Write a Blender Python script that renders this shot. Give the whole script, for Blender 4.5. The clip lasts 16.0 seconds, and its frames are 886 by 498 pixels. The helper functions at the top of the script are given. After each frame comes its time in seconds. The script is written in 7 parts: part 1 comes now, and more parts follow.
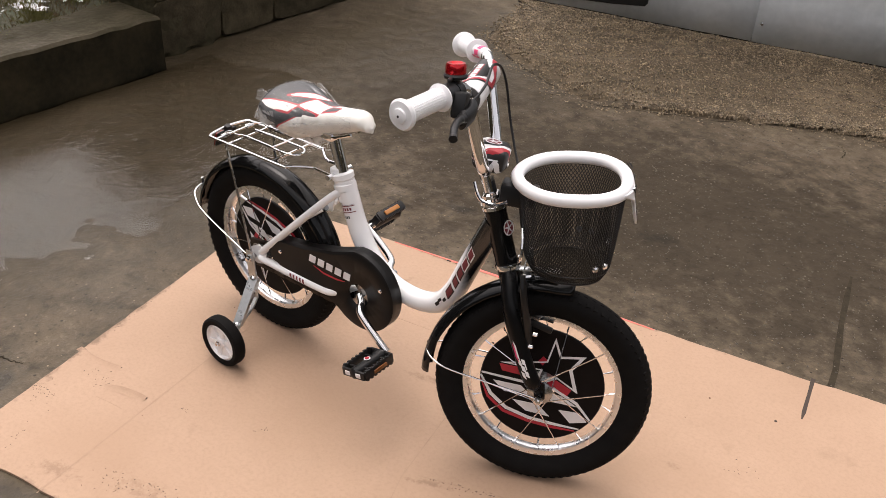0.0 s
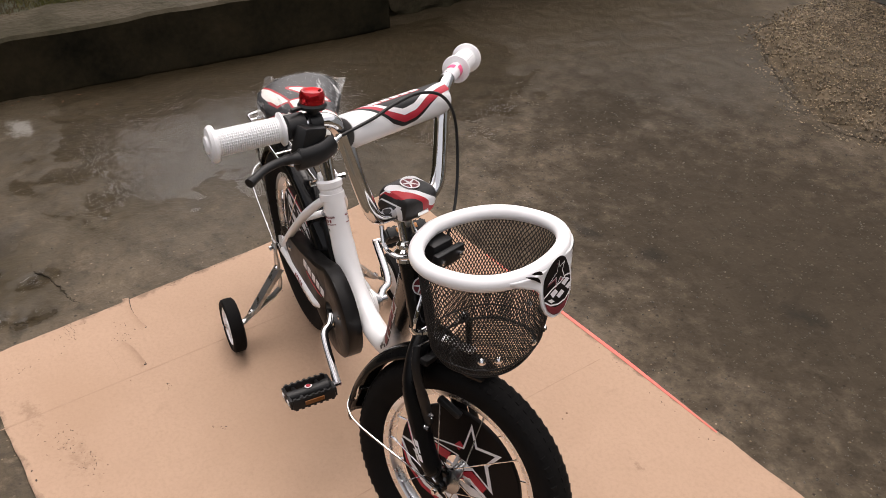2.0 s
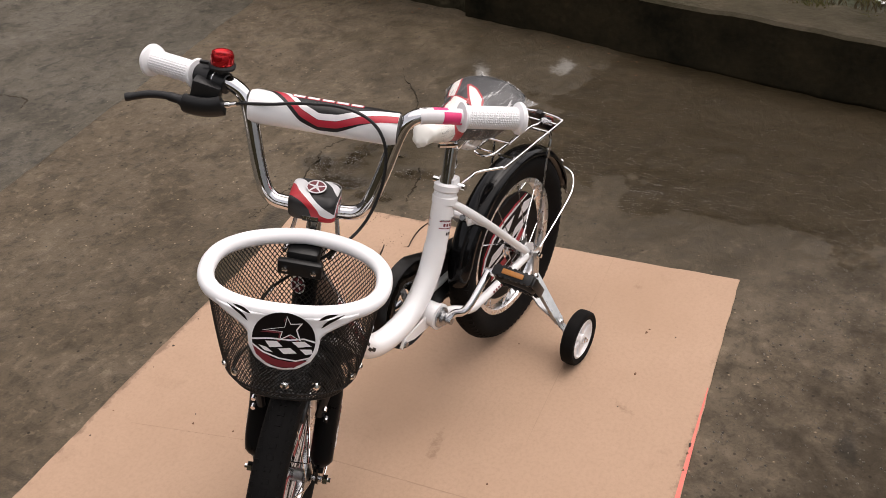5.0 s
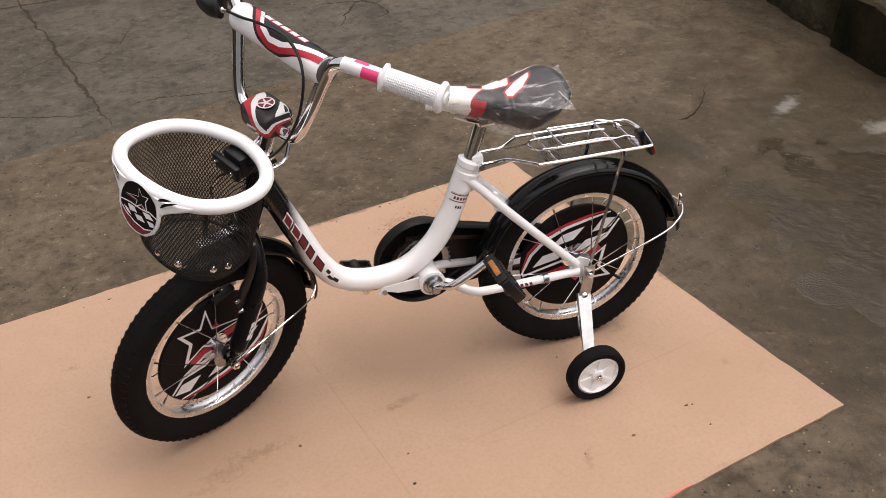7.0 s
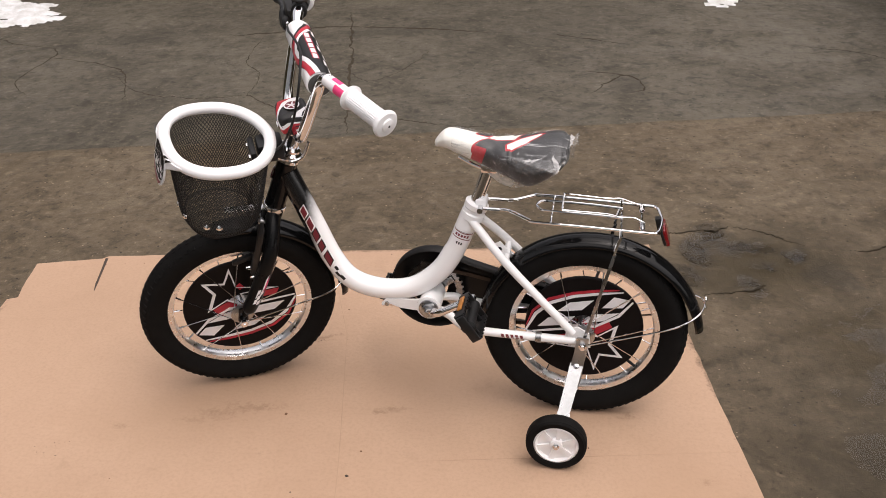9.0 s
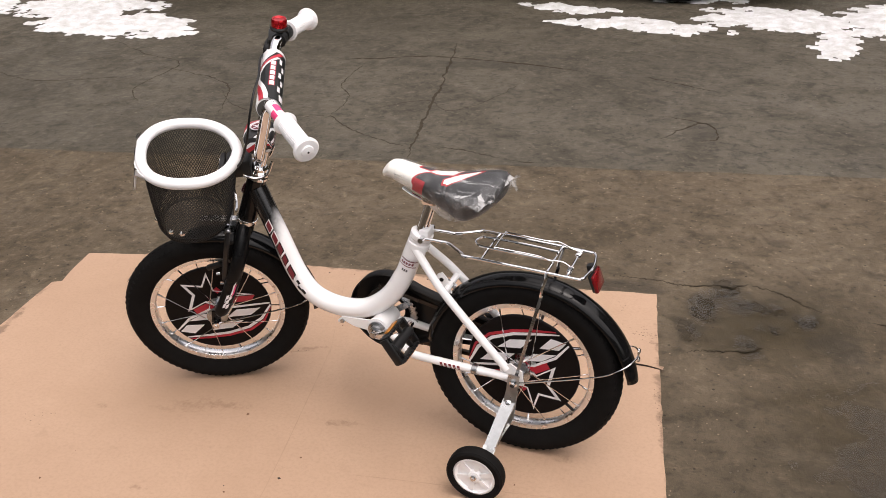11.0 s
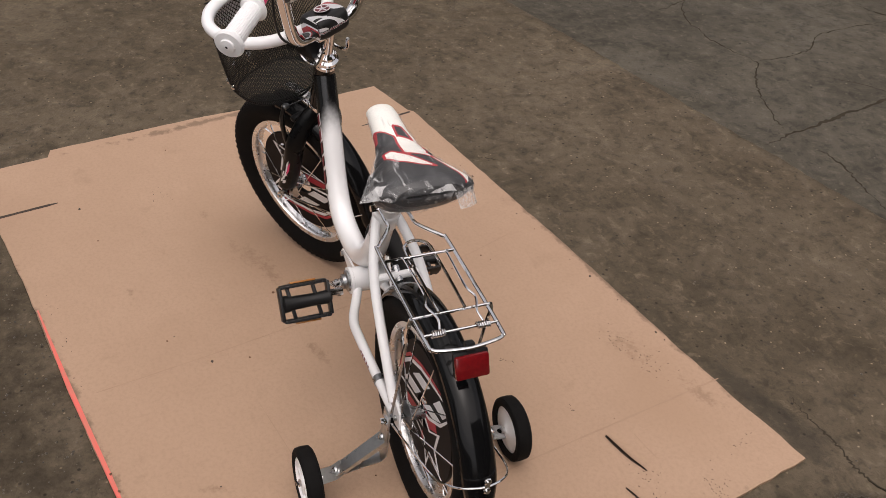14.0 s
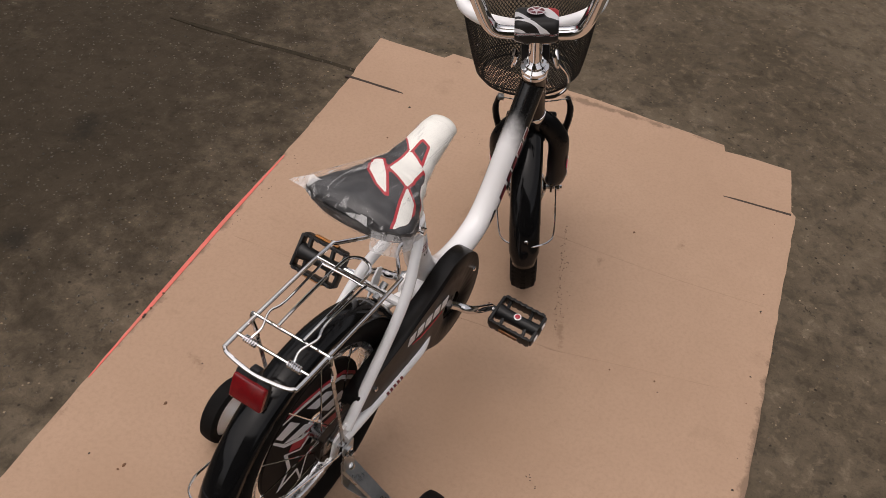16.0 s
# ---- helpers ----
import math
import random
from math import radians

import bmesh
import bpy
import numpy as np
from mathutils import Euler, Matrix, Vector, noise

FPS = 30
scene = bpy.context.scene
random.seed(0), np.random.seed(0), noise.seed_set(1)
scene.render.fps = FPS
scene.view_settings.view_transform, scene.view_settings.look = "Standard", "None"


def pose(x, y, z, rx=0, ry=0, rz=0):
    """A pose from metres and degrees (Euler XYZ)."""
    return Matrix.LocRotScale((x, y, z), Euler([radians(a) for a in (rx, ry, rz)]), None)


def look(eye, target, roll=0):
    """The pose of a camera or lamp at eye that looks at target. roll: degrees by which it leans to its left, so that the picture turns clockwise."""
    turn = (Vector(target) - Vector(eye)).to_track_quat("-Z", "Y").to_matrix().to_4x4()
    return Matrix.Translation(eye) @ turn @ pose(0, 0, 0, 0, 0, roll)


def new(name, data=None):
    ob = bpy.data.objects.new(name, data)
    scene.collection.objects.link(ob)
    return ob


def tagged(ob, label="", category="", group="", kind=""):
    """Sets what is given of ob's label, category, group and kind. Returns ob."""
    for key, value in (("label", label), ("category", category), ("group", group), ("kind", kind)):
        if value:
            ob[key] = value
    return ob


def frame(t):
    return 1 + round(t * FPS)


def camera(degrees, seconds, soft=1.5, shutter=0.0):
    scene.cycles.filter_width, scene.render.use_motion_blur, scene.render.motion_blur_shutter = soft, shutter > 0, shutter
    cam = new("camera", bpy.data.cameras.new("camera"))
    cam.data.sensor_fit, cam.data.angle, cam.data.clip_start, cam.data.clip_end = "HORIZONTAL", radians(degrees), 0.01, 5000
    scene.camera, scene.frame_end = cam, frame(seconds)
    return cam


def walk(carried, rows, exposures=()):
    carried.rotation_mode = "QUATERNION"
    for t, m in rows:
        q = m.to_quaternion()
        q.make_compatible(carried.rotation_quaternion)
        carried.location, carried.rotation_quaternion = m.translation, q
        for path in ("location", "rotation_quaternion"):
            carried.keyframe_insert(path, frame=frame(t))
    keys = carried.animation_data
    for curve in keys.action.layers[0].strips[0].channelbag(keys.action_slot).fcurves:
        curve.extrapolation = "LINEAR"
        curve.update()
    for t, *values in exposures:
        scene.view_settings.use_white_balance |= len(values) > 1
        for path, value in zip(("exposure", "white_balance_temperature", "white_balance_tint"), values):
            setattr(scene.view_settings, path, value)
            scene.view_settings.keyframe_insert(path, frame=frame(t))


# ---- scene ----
cam = camera(48.80, 16.0, soft=0.8)
PATH = [
    (0, (1.4156, -1.2782, 1.4010), (0.4639, 0.0189, 0.3900), 4.09),
    (0.5, (1.4418, -1.0912, 1.3963), (0.3651, 0.0853, 0.3635), 3.29),
    (1, (1.5308, -0.8975, 1.4031), (0.3390, 0.1147, 0.3238), 0.13),
    (1.5, (1.6728, -0.6706, 1.4519), (0.3669, 0.1467, 0.3399), 0.39),
    (2, (1.6775, -0.4697, 1.4205), (0.2893, 0.1908, 0.3039), -0.34),
    (2.5, (1.6602, -0.2433, 1.4276), (0.2407, 0.2037, 0.2463), 0.39),
    (3, (1.7036, -0.0034, 1.4156), (0.2392, 0.1433, 0.2139), -2.91),
    (3.5, (1.7483, 0.2438, 1.4263), (0.2517, 0.0987, 0.2647), -3.30),
    (4, (1.6531, 0.4725, 1.4320), (0.1476, 0.0651, 0.3469), -3.11),
    (4.5, (1.5426, 0.6391, 1.4230), (0.0902, 0.0535, 0.3471), -1.54),
    (5, (1.4507, 0.8469, 1.4141), (0.1913, -0.0374, 0.2998), -2.66),
    (7.5, (0.5440, 1.4900, 1.3529), (0.2613, -0.0590, 0.2896), -1.46),
    (8, (0.3664, 1.5256, 1.3431), (0.3098, -0.0806, 0.3297), -0.95),
    (8.5, (0.1620, 1.6084, 1.3373), (0.3497, -0.0149, 0.3679), -1.81),
    (9, (-0.0108, 1.6533, 1.3418), (0.2791, 0.0362, 0.3874), -1.49),
    (11.5, (-0.5498, 1.5366, 1.3690), (0.1625, 0.0184, 0.4759), -1.40),
    (12, (-0.6212, 1.3488, 1.3574), (0.1758, -0.0902, 0.4066), -1.27),
    (12.5, (-0.7339, 1.1424, 1.3653), (0.2027, -0.1577, 0.3443), -0.03),
    (13, (-0.9094, 0.9157, 1.3738), (0.2382, -0.1611, 0.3092), 2.38),
    (13.5, (-0.9812, 0.6773, 1.3483), (0.3330, -0.1171, 0.2293), 2.08),
    (14, (-1.0277, 0.4490, 1.3633), (0.3667, -0.1741, 0.2331), 4.27),
    (14.5, (-1.0535, 0.2004, 1.3703), (0.4267, -0.1925, 0.2457), 8.88),
    (15, (-0.9862, -0.0300, 1.3570), (0.5137, -0.1161, 0.1939), 9.22),
    (15.5, (-0.8816, -0.2243, 1.3766), (0.5710, -0.0497, 0.1645), 10.60),
    (16, (-0.7343, -0.4973, 1.3992), (0.5449, 0.0829, 0.1198), 10.10),
]
walk(cam, [(t, look(eye, target, roll)) for t, eye, target, roll in PATH], exposures=[(t, e, 6900, 16) for t, e in ((0.0, 0.95), (1.0, 0.90), (2.0, 0.75), (3.0, 0.50), (3.5, 0.41), (4.2, 0.53), (5.0, 0.66), (7.5, 0.68), (9.0, 0.74), (11.5, 0.81), (12.5, 0.74), (13.5, 0.42), (14.5, 0.21), (16.0, 0.16))])

# ---- light: a bright overcast winter day ----
world = bpy.data.worlds.new("overcast_sky")
scene.world = world
world.use_nodes = True
wn = world.node_tree.nodes
sky = wn.new("ShaderNodeTexSky")
sky.sky_type, sky.sun_disc = "NISHITA", False
sky.sun_elevation, sky.sun_rotation = radians(70), radians(294)
sky.air_density, sky.dust_density, sky.ozone_density = 1.0, 4.0, 1.0
haze = wn.new("ShaderNodeHueSaturation")
haze.inputs["Saturation"].default_value = 0.22
world.node_tree.links.new(sky.outputs[0], haze.inputs["Color"])
world.node_tree.links.new(haze.outputs[0], wn["Background"].inputs[0])
wn["Background"].inputs[1].default_value = 0.15
sun = new("sun", bpy.data.lights.new("sun", "SUN"))
sun.data.energy, sun.data.angle, sun.data.color = 0.65, radians(100), (1.0, 0.96, 0.9)
sun.matrix_world = look((-0.90, 0.40, 3.0), (0, 0, 0))


# ---- materials ----
def mat(name, color, rough=0.5, metal=0.0, second=None, scale=20.0, amount=0.5, bump=0.0, bump_scale=200.0, coat=0.0, rough_var=0.0, spec=0.5):
    """A node material: two colours mixed by noise at two scales, a fine bump and a little change of roughness."""
    m = bpy.data.materials.new(name)
    m.use_nodes = True
    n, l = m.node_tree.nodes, m.node_tree.links
    b = n["Principled BSDF"]
    b.inputs["Metallic"].default_value, b.inputs["Roughness"].default_value = metal, rough
    b.inputs["Coat Weight"].default_value, b.inputs["Coat Roughness"].default_value = coat, 0.08
    b.inputs["Specular IOR Level"].default_value = spec
    second = second or tuple(c * 0.8 for c in color)
    co = n.new("ShaderNodeTexCoord")
    big, fine = n.new("ShaderNodeTexNoise"), n.new("ShaderNodeTexNoise")
    big.inputs["Scale"].default_value, big.inputs["Detail"].default_value = scale, 5
    fine.inputs["Scale"].default_value, fine.inputs["Detail"].default_value = scale * 9, 4
    add = n.new("ShaderNodeMath")
    add.operation = "MULTIPLY_ADD"
    add.inputs[1].default_value = 0.35
    l.new(co.outputs["Object"], big.inputs["Vector"]), l.new(co.outputs["Object"], fine.inputs["Vector"])
    l.new(fine.outputs[0], add.inputs[0]), l.new(big.outputs[0], add.inputs[2])
    rng = n.new("ShaderNodeMapRange")
    rng.inputs["From Min"].default_value, rng.inputs["From Max"].default_value = 0.45, 0.95
    rng.inputs["To Max"].default_value = amount
    mix = n.new("ShaderNodeMix")
    mix.data_type = "RGBA"
    mix.inputs["A"].default_value, mix.inputs["B"].default_value = (*color, 1), (*second, 1)
    l.new(add.outputs[0], rng.inputs["Value"]), l.new(rng.outputs[0], mix.inputs["Factor"]), l.new(mix.outputs["Result"], b.inputs["Base Color"])
    if rough_var:
        rr = n.new("ShaderNodeMapRange")
        rr.inputs["From Min"].default_value, rr.inputs["From Max"].default_value = 0.35, 0.75
        rr.inputs["To Min"].default_value, rr.inputs["To Max"].default_value = max(0.02, rough - rough_var), min(1, rough + rough_var)
        l.new(big.outputs[0], rr.inputs["Value"]), l.new(rr.outputs[0], b.inputs["Roughness"])
    if bump:
        bn, bp = n.new("ShaderNodeTexNoise"), n.new("ShaderNodeBump")
        bn.inputs["Scale"].default_value, bn.inputs["Detail"].default_value = bump_scale, 4
        bp.inputs["Strength"].default_value, bp.inputs["Distance"].default_value = bump, 0.5 / bump_scale
        l.new(co.outputs["Object"], bn.inputs["Vector"]), l.new(bn.outputs[0], bp.inputs["Height"]), l.new(bp.outputs[0], b.inputs["Normal"])
    return m


WHITE = mat("white_paint", (0.87, 0.87, 0.875), 0.26, second=(0.84, 0.84, 0.845), scale=30, coat=0.4)
WHITE_PLASTIC = mat("white_plastic", (0.86, 0.86, 0.87), 0.36, second=(0.82, 0.82, 0.83), scale=25, bump=0.05, bump_scale=300)
GRIP = mat("white_grip_rubber", (0.84, 0.84, 0.85), 0.5, second=(0.80, 0.80, 0.81), scale=40, bump=0.10, bump_scale=350)
BLACK = mat("black_gloss_paint", (0.004, 0.004, 0.0044), 0.13, second=(0.0064, 0.0064, 0.0064), scale=30, rough_var=0.05, spec=0.24)
FORK_BLACK = mat("black_fork_paint", (0.0042, 0.0042, 0.0046), 0.32, second=(0.007, 0.007, 0.007), scale=30, rough_var=0.06, spec=0.14)
# brighter copy of the amber, with the light on it put into the colour
AMBER_LIT = mat("lit_amber_reflector", (0.42, 0.17, 0.035), 0.3, second=(0.30, 0.11, 0.02), scale=200)
BLACK_PLASTIC = mat("black_plastic", (0.00765, 0.00765, 0.008075), 0.42, second=(0.0136, 0.0136, 0.0136), scale=40, bump=0.08, bump_scale=400, spec=0.35)
DISC = mat("black_printed_disc", (0.005, 0.0038, 0.0038), 0.5, second=(0.0085, 0.006, 0.006), scale=40, spec=0.12)
RUBBER = mat("tyre_rubber", (0.0064, 0.006, 0.006), 0.75, second=(0.0128, 0.012, 0.0112), scale=45, bump=0.25, bump_scale=400, spec=0.08)
CHROME = mat("chrome", (0.78, 0.78, 0.79), 0.08, 1.0, second=(0.66, 0.66, 0.67), scale=50, rough_var=0.03)
STEEL = mat("zinc_steel", (0.44, 0.45, 0.46), 0.30, 1.0, second=(0.24, 0.245, 0.25), scale=45, amount=0.9, rough_var=0.14, bump=0.12, bump_scale=120)
ZINC = mat("bright_zinc", (0.60, 0.61, 0.61), 0.36, 1.0, second=(0.42, 0.43, 0.43), scale=55, amount=0.8, rough_var=0.10)
ALLOY = mat("rim_alloy", (0.84, 0.84, 0.85), 0.3, 1.0, second=(0.74, 0.74, 0.75), scale=60, rough_var=0.06)
RED = mat("red_print", (0.46, 0.018, 0.040), 0.4, second=(0.36, 0.015, 0.022), scale=40)
DARKRED = mat("dark_red_print", (0.165, 0.016, 0.026), 0.4, second=(0.15, 0.015, 0.02), scale=40)
PINK = mat("pink_sticker", (0.88, 0.06, 0.22), 0.4, second=(0.65, 0.04, 0.14), scale=40)
FOAM = mat("grey_foam", (0.085, 0.083, 0.08), 0.8, second=(0.06, 0.058, 0.055), scale=90, bump=0.3, bump_scale=500)
DECAL_WHITE = mat("white_print", (0.82, 0.80, 0.81), 0.4, second=(0.7, 0.68, 0.7), scale=40)
BELL_RED = mat("red_metal", (0.55, 0.012, 0.018), 0.18, 0.75, second=(0.5, 0.01, 0.015), scale=40, coat=0.3)
AMBER = mat("amber_reflector", (0.20, 0.070, 0.014), 0.3, second=(0.10, 0.036, 0.008), scale=200)
REFLECTOR = mat("red_reflector", (0.13, 0.005, 0.007), 0.2, second=(0.24, 0.008, 0.010), scale=160, coat=0.6)
GUARD_BLACK = mat("satin_black_guard", (0.0058, 0.0050, 0.0048), 0.40, second=(0.0085, 0.0075, 0.0072), scale=30, rough_var=0.05, spec=0.22)
CHAIN = mat("oiled_chain", (0.06, 0.045, 0.035), 0.4, 0.8, second=(0.03, 0.025, 0.02), scale=90)
WIRE = mat("black_wire", (0.0056, 0.0056, 0.0056), 0.5, second=(0.0096, 0.0096, 0.0096), scale=60, spec=0.3)
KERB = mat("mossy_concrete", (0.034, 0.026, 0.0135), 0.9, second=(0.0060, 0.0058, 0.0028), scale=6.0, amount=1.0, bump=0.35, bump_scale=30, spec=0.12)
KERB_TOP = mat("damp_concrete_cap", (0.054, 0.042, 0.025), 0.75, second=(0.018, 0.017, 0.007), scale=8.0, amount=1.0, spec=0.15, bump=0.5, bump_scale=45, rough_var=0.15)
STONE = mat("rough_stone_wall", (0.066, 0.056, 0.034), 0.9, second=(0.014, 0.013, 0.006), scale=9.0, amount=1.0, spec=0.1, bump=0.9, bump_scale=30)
PEBBLE = mat("pebbles", (0.2321, 0.1771, 0.1124), 0.6, second=(0.07331, 0.05499, 0.03544), scale=18, amount=1.0, bump=0.3, bump_scale=150)
def vary_islands(m, dark, light):
    """Each loose piece of a joined mesh gets its own tone."""
    n, l = m.node_tree.nodes, m.node_tree.links
    b = n["Principled BSDF"]
    base = b.inputs["Base Color"].links[0].from_socket
    geo, rng, mul = n.new("ShaderNodeNewGeometry"), n.new("ShaderNodeMapRange"), n.new("ShaderNodeVectorMath")
    mul.operation = "SCALE"
    rng.inputs["To Min"].default_value, rng.inputs["To Max"].default_value = dark, light
    l.new(geo.outputs["Random Per Island"], rng.inputs["Value"]), l.new(base, mul.inputs[0]), l.new(rng.outputs[0], mul.inputs["Scale"]), l.new(mul.outputs[0], b.inputs["Base Color"])


vary_islands(PEBBLE, 0.35, 2.1)
GRIT = mat("dark_grit", (0.15, 0.125, 0.095), 0.6, second=(0.05, 0.038, 0.026), scale=18, amount=1.0)
vary_islands(GRIT, 0.12, 1.15)
SHEET = mat("zinc_sheet", (0.720, 0.765, 0.785), 0.5, 0.0, second=(0.4159, 0.4577, 0.4741), scale=3.2, amount=0.9, bump=0.12, bump_scale=20, rough_var=0.12)
SNOW = mat("wet_snow", (0.72, 0.729, 0.747), 0.6, second=(0.36, 0.351, 0.324), scale=16, amount=0.9, bump=0.8, bump_scale=90)
SOIL = mat("soil", (0.04, 0.032, 0.02), 0.9, second=(0.028, 0.036, 0.012), scale=9, amount=1.0, bump=0.8, bump_scale=40)
STRAW = mat("dead_straw", (0.170, 0.122, 0.066), 0.8, second=(0.080, 0.056, 0.030), scale=20, amount=1.0, spec=0.1)
GRASS = mat("winter_grass", (0.105, 0.112, 0.034), 0.8, second=(0.15, 0.115, 0.050), scale=14, amount=1.0, spec=0.1)
SLAB = mat("wall_stone", (0.105, 0.084, 0.053), 0.85, second=(0.030, 0.026, 0.014), scale=15, amount=1.0, spec=0.1, bump=0.6, bump_scale=50)
vary_islands(SLAB, 0.7, 1.15)
CRACK = mat("crack_dirt", (0.040, 0.033, 0.024), 0.95, second=(0.058, 0.048, 0.035), scale=30, amount=1.0, spec=0.05)
TAR = mat("old_joint_filler", (0.050, 0.040, 0.027), 0.9, second=(0.024, 0.020, 0.014), scale=30, amount=1.0, spec=0.08, bump=0.4, bump_scale=120)
SCRAP = mat("torn_card_strip", (0.1011, 0.06307, 0.03808), 0.8, second=(0.0476, 0.03094, 0.01904), scale=60, amount=1.0)
SCRAP_AND_GAP = mat("dark_scrap_and_gap_shade", (0.02975, 0.0187, 0.01275), 0.7, second=(0.06375, 0.03825, 0.0255), scale=60)
LEAF = mat("dead_leaf", (0.16, 0.075, 0.035), 0.7, second=(0.09, 0.045, 0.025), scale=60)
REDTAPE = mat("red_card_edge", (0.80, 0.13, 0.11), 0.6, second=(0.58, 0.20, 0.14), scale=26, amount=1.0)
CARPAINT = mat("dark_car_paint", (0.008, 0.008, 0.0088), 0.25, second=(0.0128, 0.0128, 0.0128), scale=6, coat=0.8)
CARGLASS = mat("dark_car_glass", (0.008, 0.009, 0.01), 0.05, second=(0.01, 0.01, 0.01), scale=6)


def blotch(m, spots, noise_scale, wobble, lo, hi):
    """A mask of uneven spots (x, y, half length, half width, turn, strength) on a flat surface; returns its socket."""
    n, l = m.node_tree.nodes, m.node_tree.links
    co, nz = n.new("ShaderNodeTexCoord"), n.new("ShaderNodeTexNoise")
    nz.inputs["Scale"].default_value, nz.inputs["Detail"].default_value, nz.inputs["Roughness"].default_value = noise_scale, 7, 0.68
    l.new(co.outputs["Object"], nz.inputs["Vector"])
    last = None
    for x, y, rx, ry, turn, strength in spots:
        mp, gr, mu = n.new("ShaderNodeMapping"), n.new("ShaderNodeTexGradient"), n.new("ShaderNodeMath")
        mp.vector_type, gr.gradient_type, mu.operation = "TEXTURE", "SPHERICAL", "MULTIPLY"
        mp.inputs["Location"].default_value, mp.inputs["Rotation"].default_value, mp.inputs["Scale"].default_value = (x, y, 0), (0, 0, turn), (rx, ry, 1)
        mu.inputs[1].default_value = strength
        l.new(co.outputs["Object"], mp.inputs[0]), l.new(mp.outputs[0], gr.inputs[0]), l.new(gr.outputs["Fac"], mu.inputs[0])
        if last:
            mx = n.new("ShaderNodeMath")
            mx.operation = "MAXIMUM"
            l.new(last, mx.inputs[0]), l.new(mu.outputs[0], mx.inputs[1])
            last = mx.outputs[0]
        else:
            last = mu.outputs[0]
    cen, add, rng = n.new("ShaderNodeMath"), n.new("ShaderNodeMath"), n.new("ShaderNodeMapRange")
    cen.operation, add.operation = "MULTIPLY_ADD", "ADD"
    cen.inputs[1].default_value, cen.inputs[2].default_value = wobble, -0.5 * wobble
    rng.inputs["From Min"].default_value, rng.inputs["From Max"].default_value = lo, hi
    l.new(nz.outputs[0], cen.inputs[0]), l.new(cen.outputs[0], add.inputs[0]), l.new(last, add.inputs[1]), l.new(add.outputs[0], rng.inputs["Value"])
    return rng.outputs[0]


def overlay(m, mask, color, strength, rough=None):
    """Lay a colour, and if given a roughness, over a material where the mask is."""
    n, l = m.node_tree.nodes, m.node_tree.links
    b = n["Principled BSDF"]
    mul, mix = n.new("ShaderNodeMath"), n.new("ShaderNodeMix")
    mul.operation, mix.data_type = "MULTIPLY", "RGBA"
    mul.inputs[1].default_value = strength
    mix.inputs["B"].default_value = (*color, 1)
    l.new(mask, mul.inputs[0]), l.new(mul.outputs[0], mix.inputs["Factor"]), l.new(b.inputs["Base Color"].links[0].from_socket, mix.inputs["A"]), l.new(mix.outputs["Result"], b.inputs["Base Color"])
    if rough is not None:
        rm = n.new("ShaderNodeMix")
        rm.inputs["B"].default_value = rough
        l.new(mask, rm.inputs["Factor"]), l.new(b.inputs["Roughness"].links[0].from_socket, rm.inputs["A"]), l.new(rm.outputs["Result"], b.inputs["Roughness"])


def fade_paint():
    """Frame paint: white that turns black towards the head tube."""
    m = mat("fade_paint", (0.82, 0.82, 0.825), 0.25, coat=0.5)
    n, l = m.node_tree.nodes, m.node_tree.links
    b = n["Principled BSDF"]
    co, sep, rng, mix = n.new("ShaderNodeTexCoord"), n.new("ShaderNodeSeparateXYZ"), n.new("ShaderNodeMapRange"), n.new("ShaderNodeMix")
    nz, add = n.new("ShaderNodeTexNoise"), n.new("ShaderNodeMath")
    nz.inputs["Scale"].default_value = 120
    add.operation = "MULTIPLY_ADD"
    add.inputs[1].default_value = 0.006
    mix.data_type = "RGBA"
    rng.inputs["From Min"].default_value, rng.inputs["From Max"].default_value = 0.534, 0.562
    rng.interpolation_type = "SMOOTHSTEP"
    l.new(co.outputs["Object"], sep.inputs[0]), l.new(co.outputs["Object"], nz.inputs["Vector"])
    l.new(nz.outputs[0], add.inputs[0]), l.new(sep.outputs["X"], add.inputs[2]), l.new(add.outputs[0], rng.inputs["Value"])
    mix.inputs["A"].default_value, mix.inputs["B"].default_value = (0.87, 0.87, 0.875, 1), (0.006, 0.006, 0.0065, 1)
    l.new(rng.outputs[0], mix.inputs["Factor"]), l.new(mix.outputs["Result"], b.inputs["Base Color"])
    return m


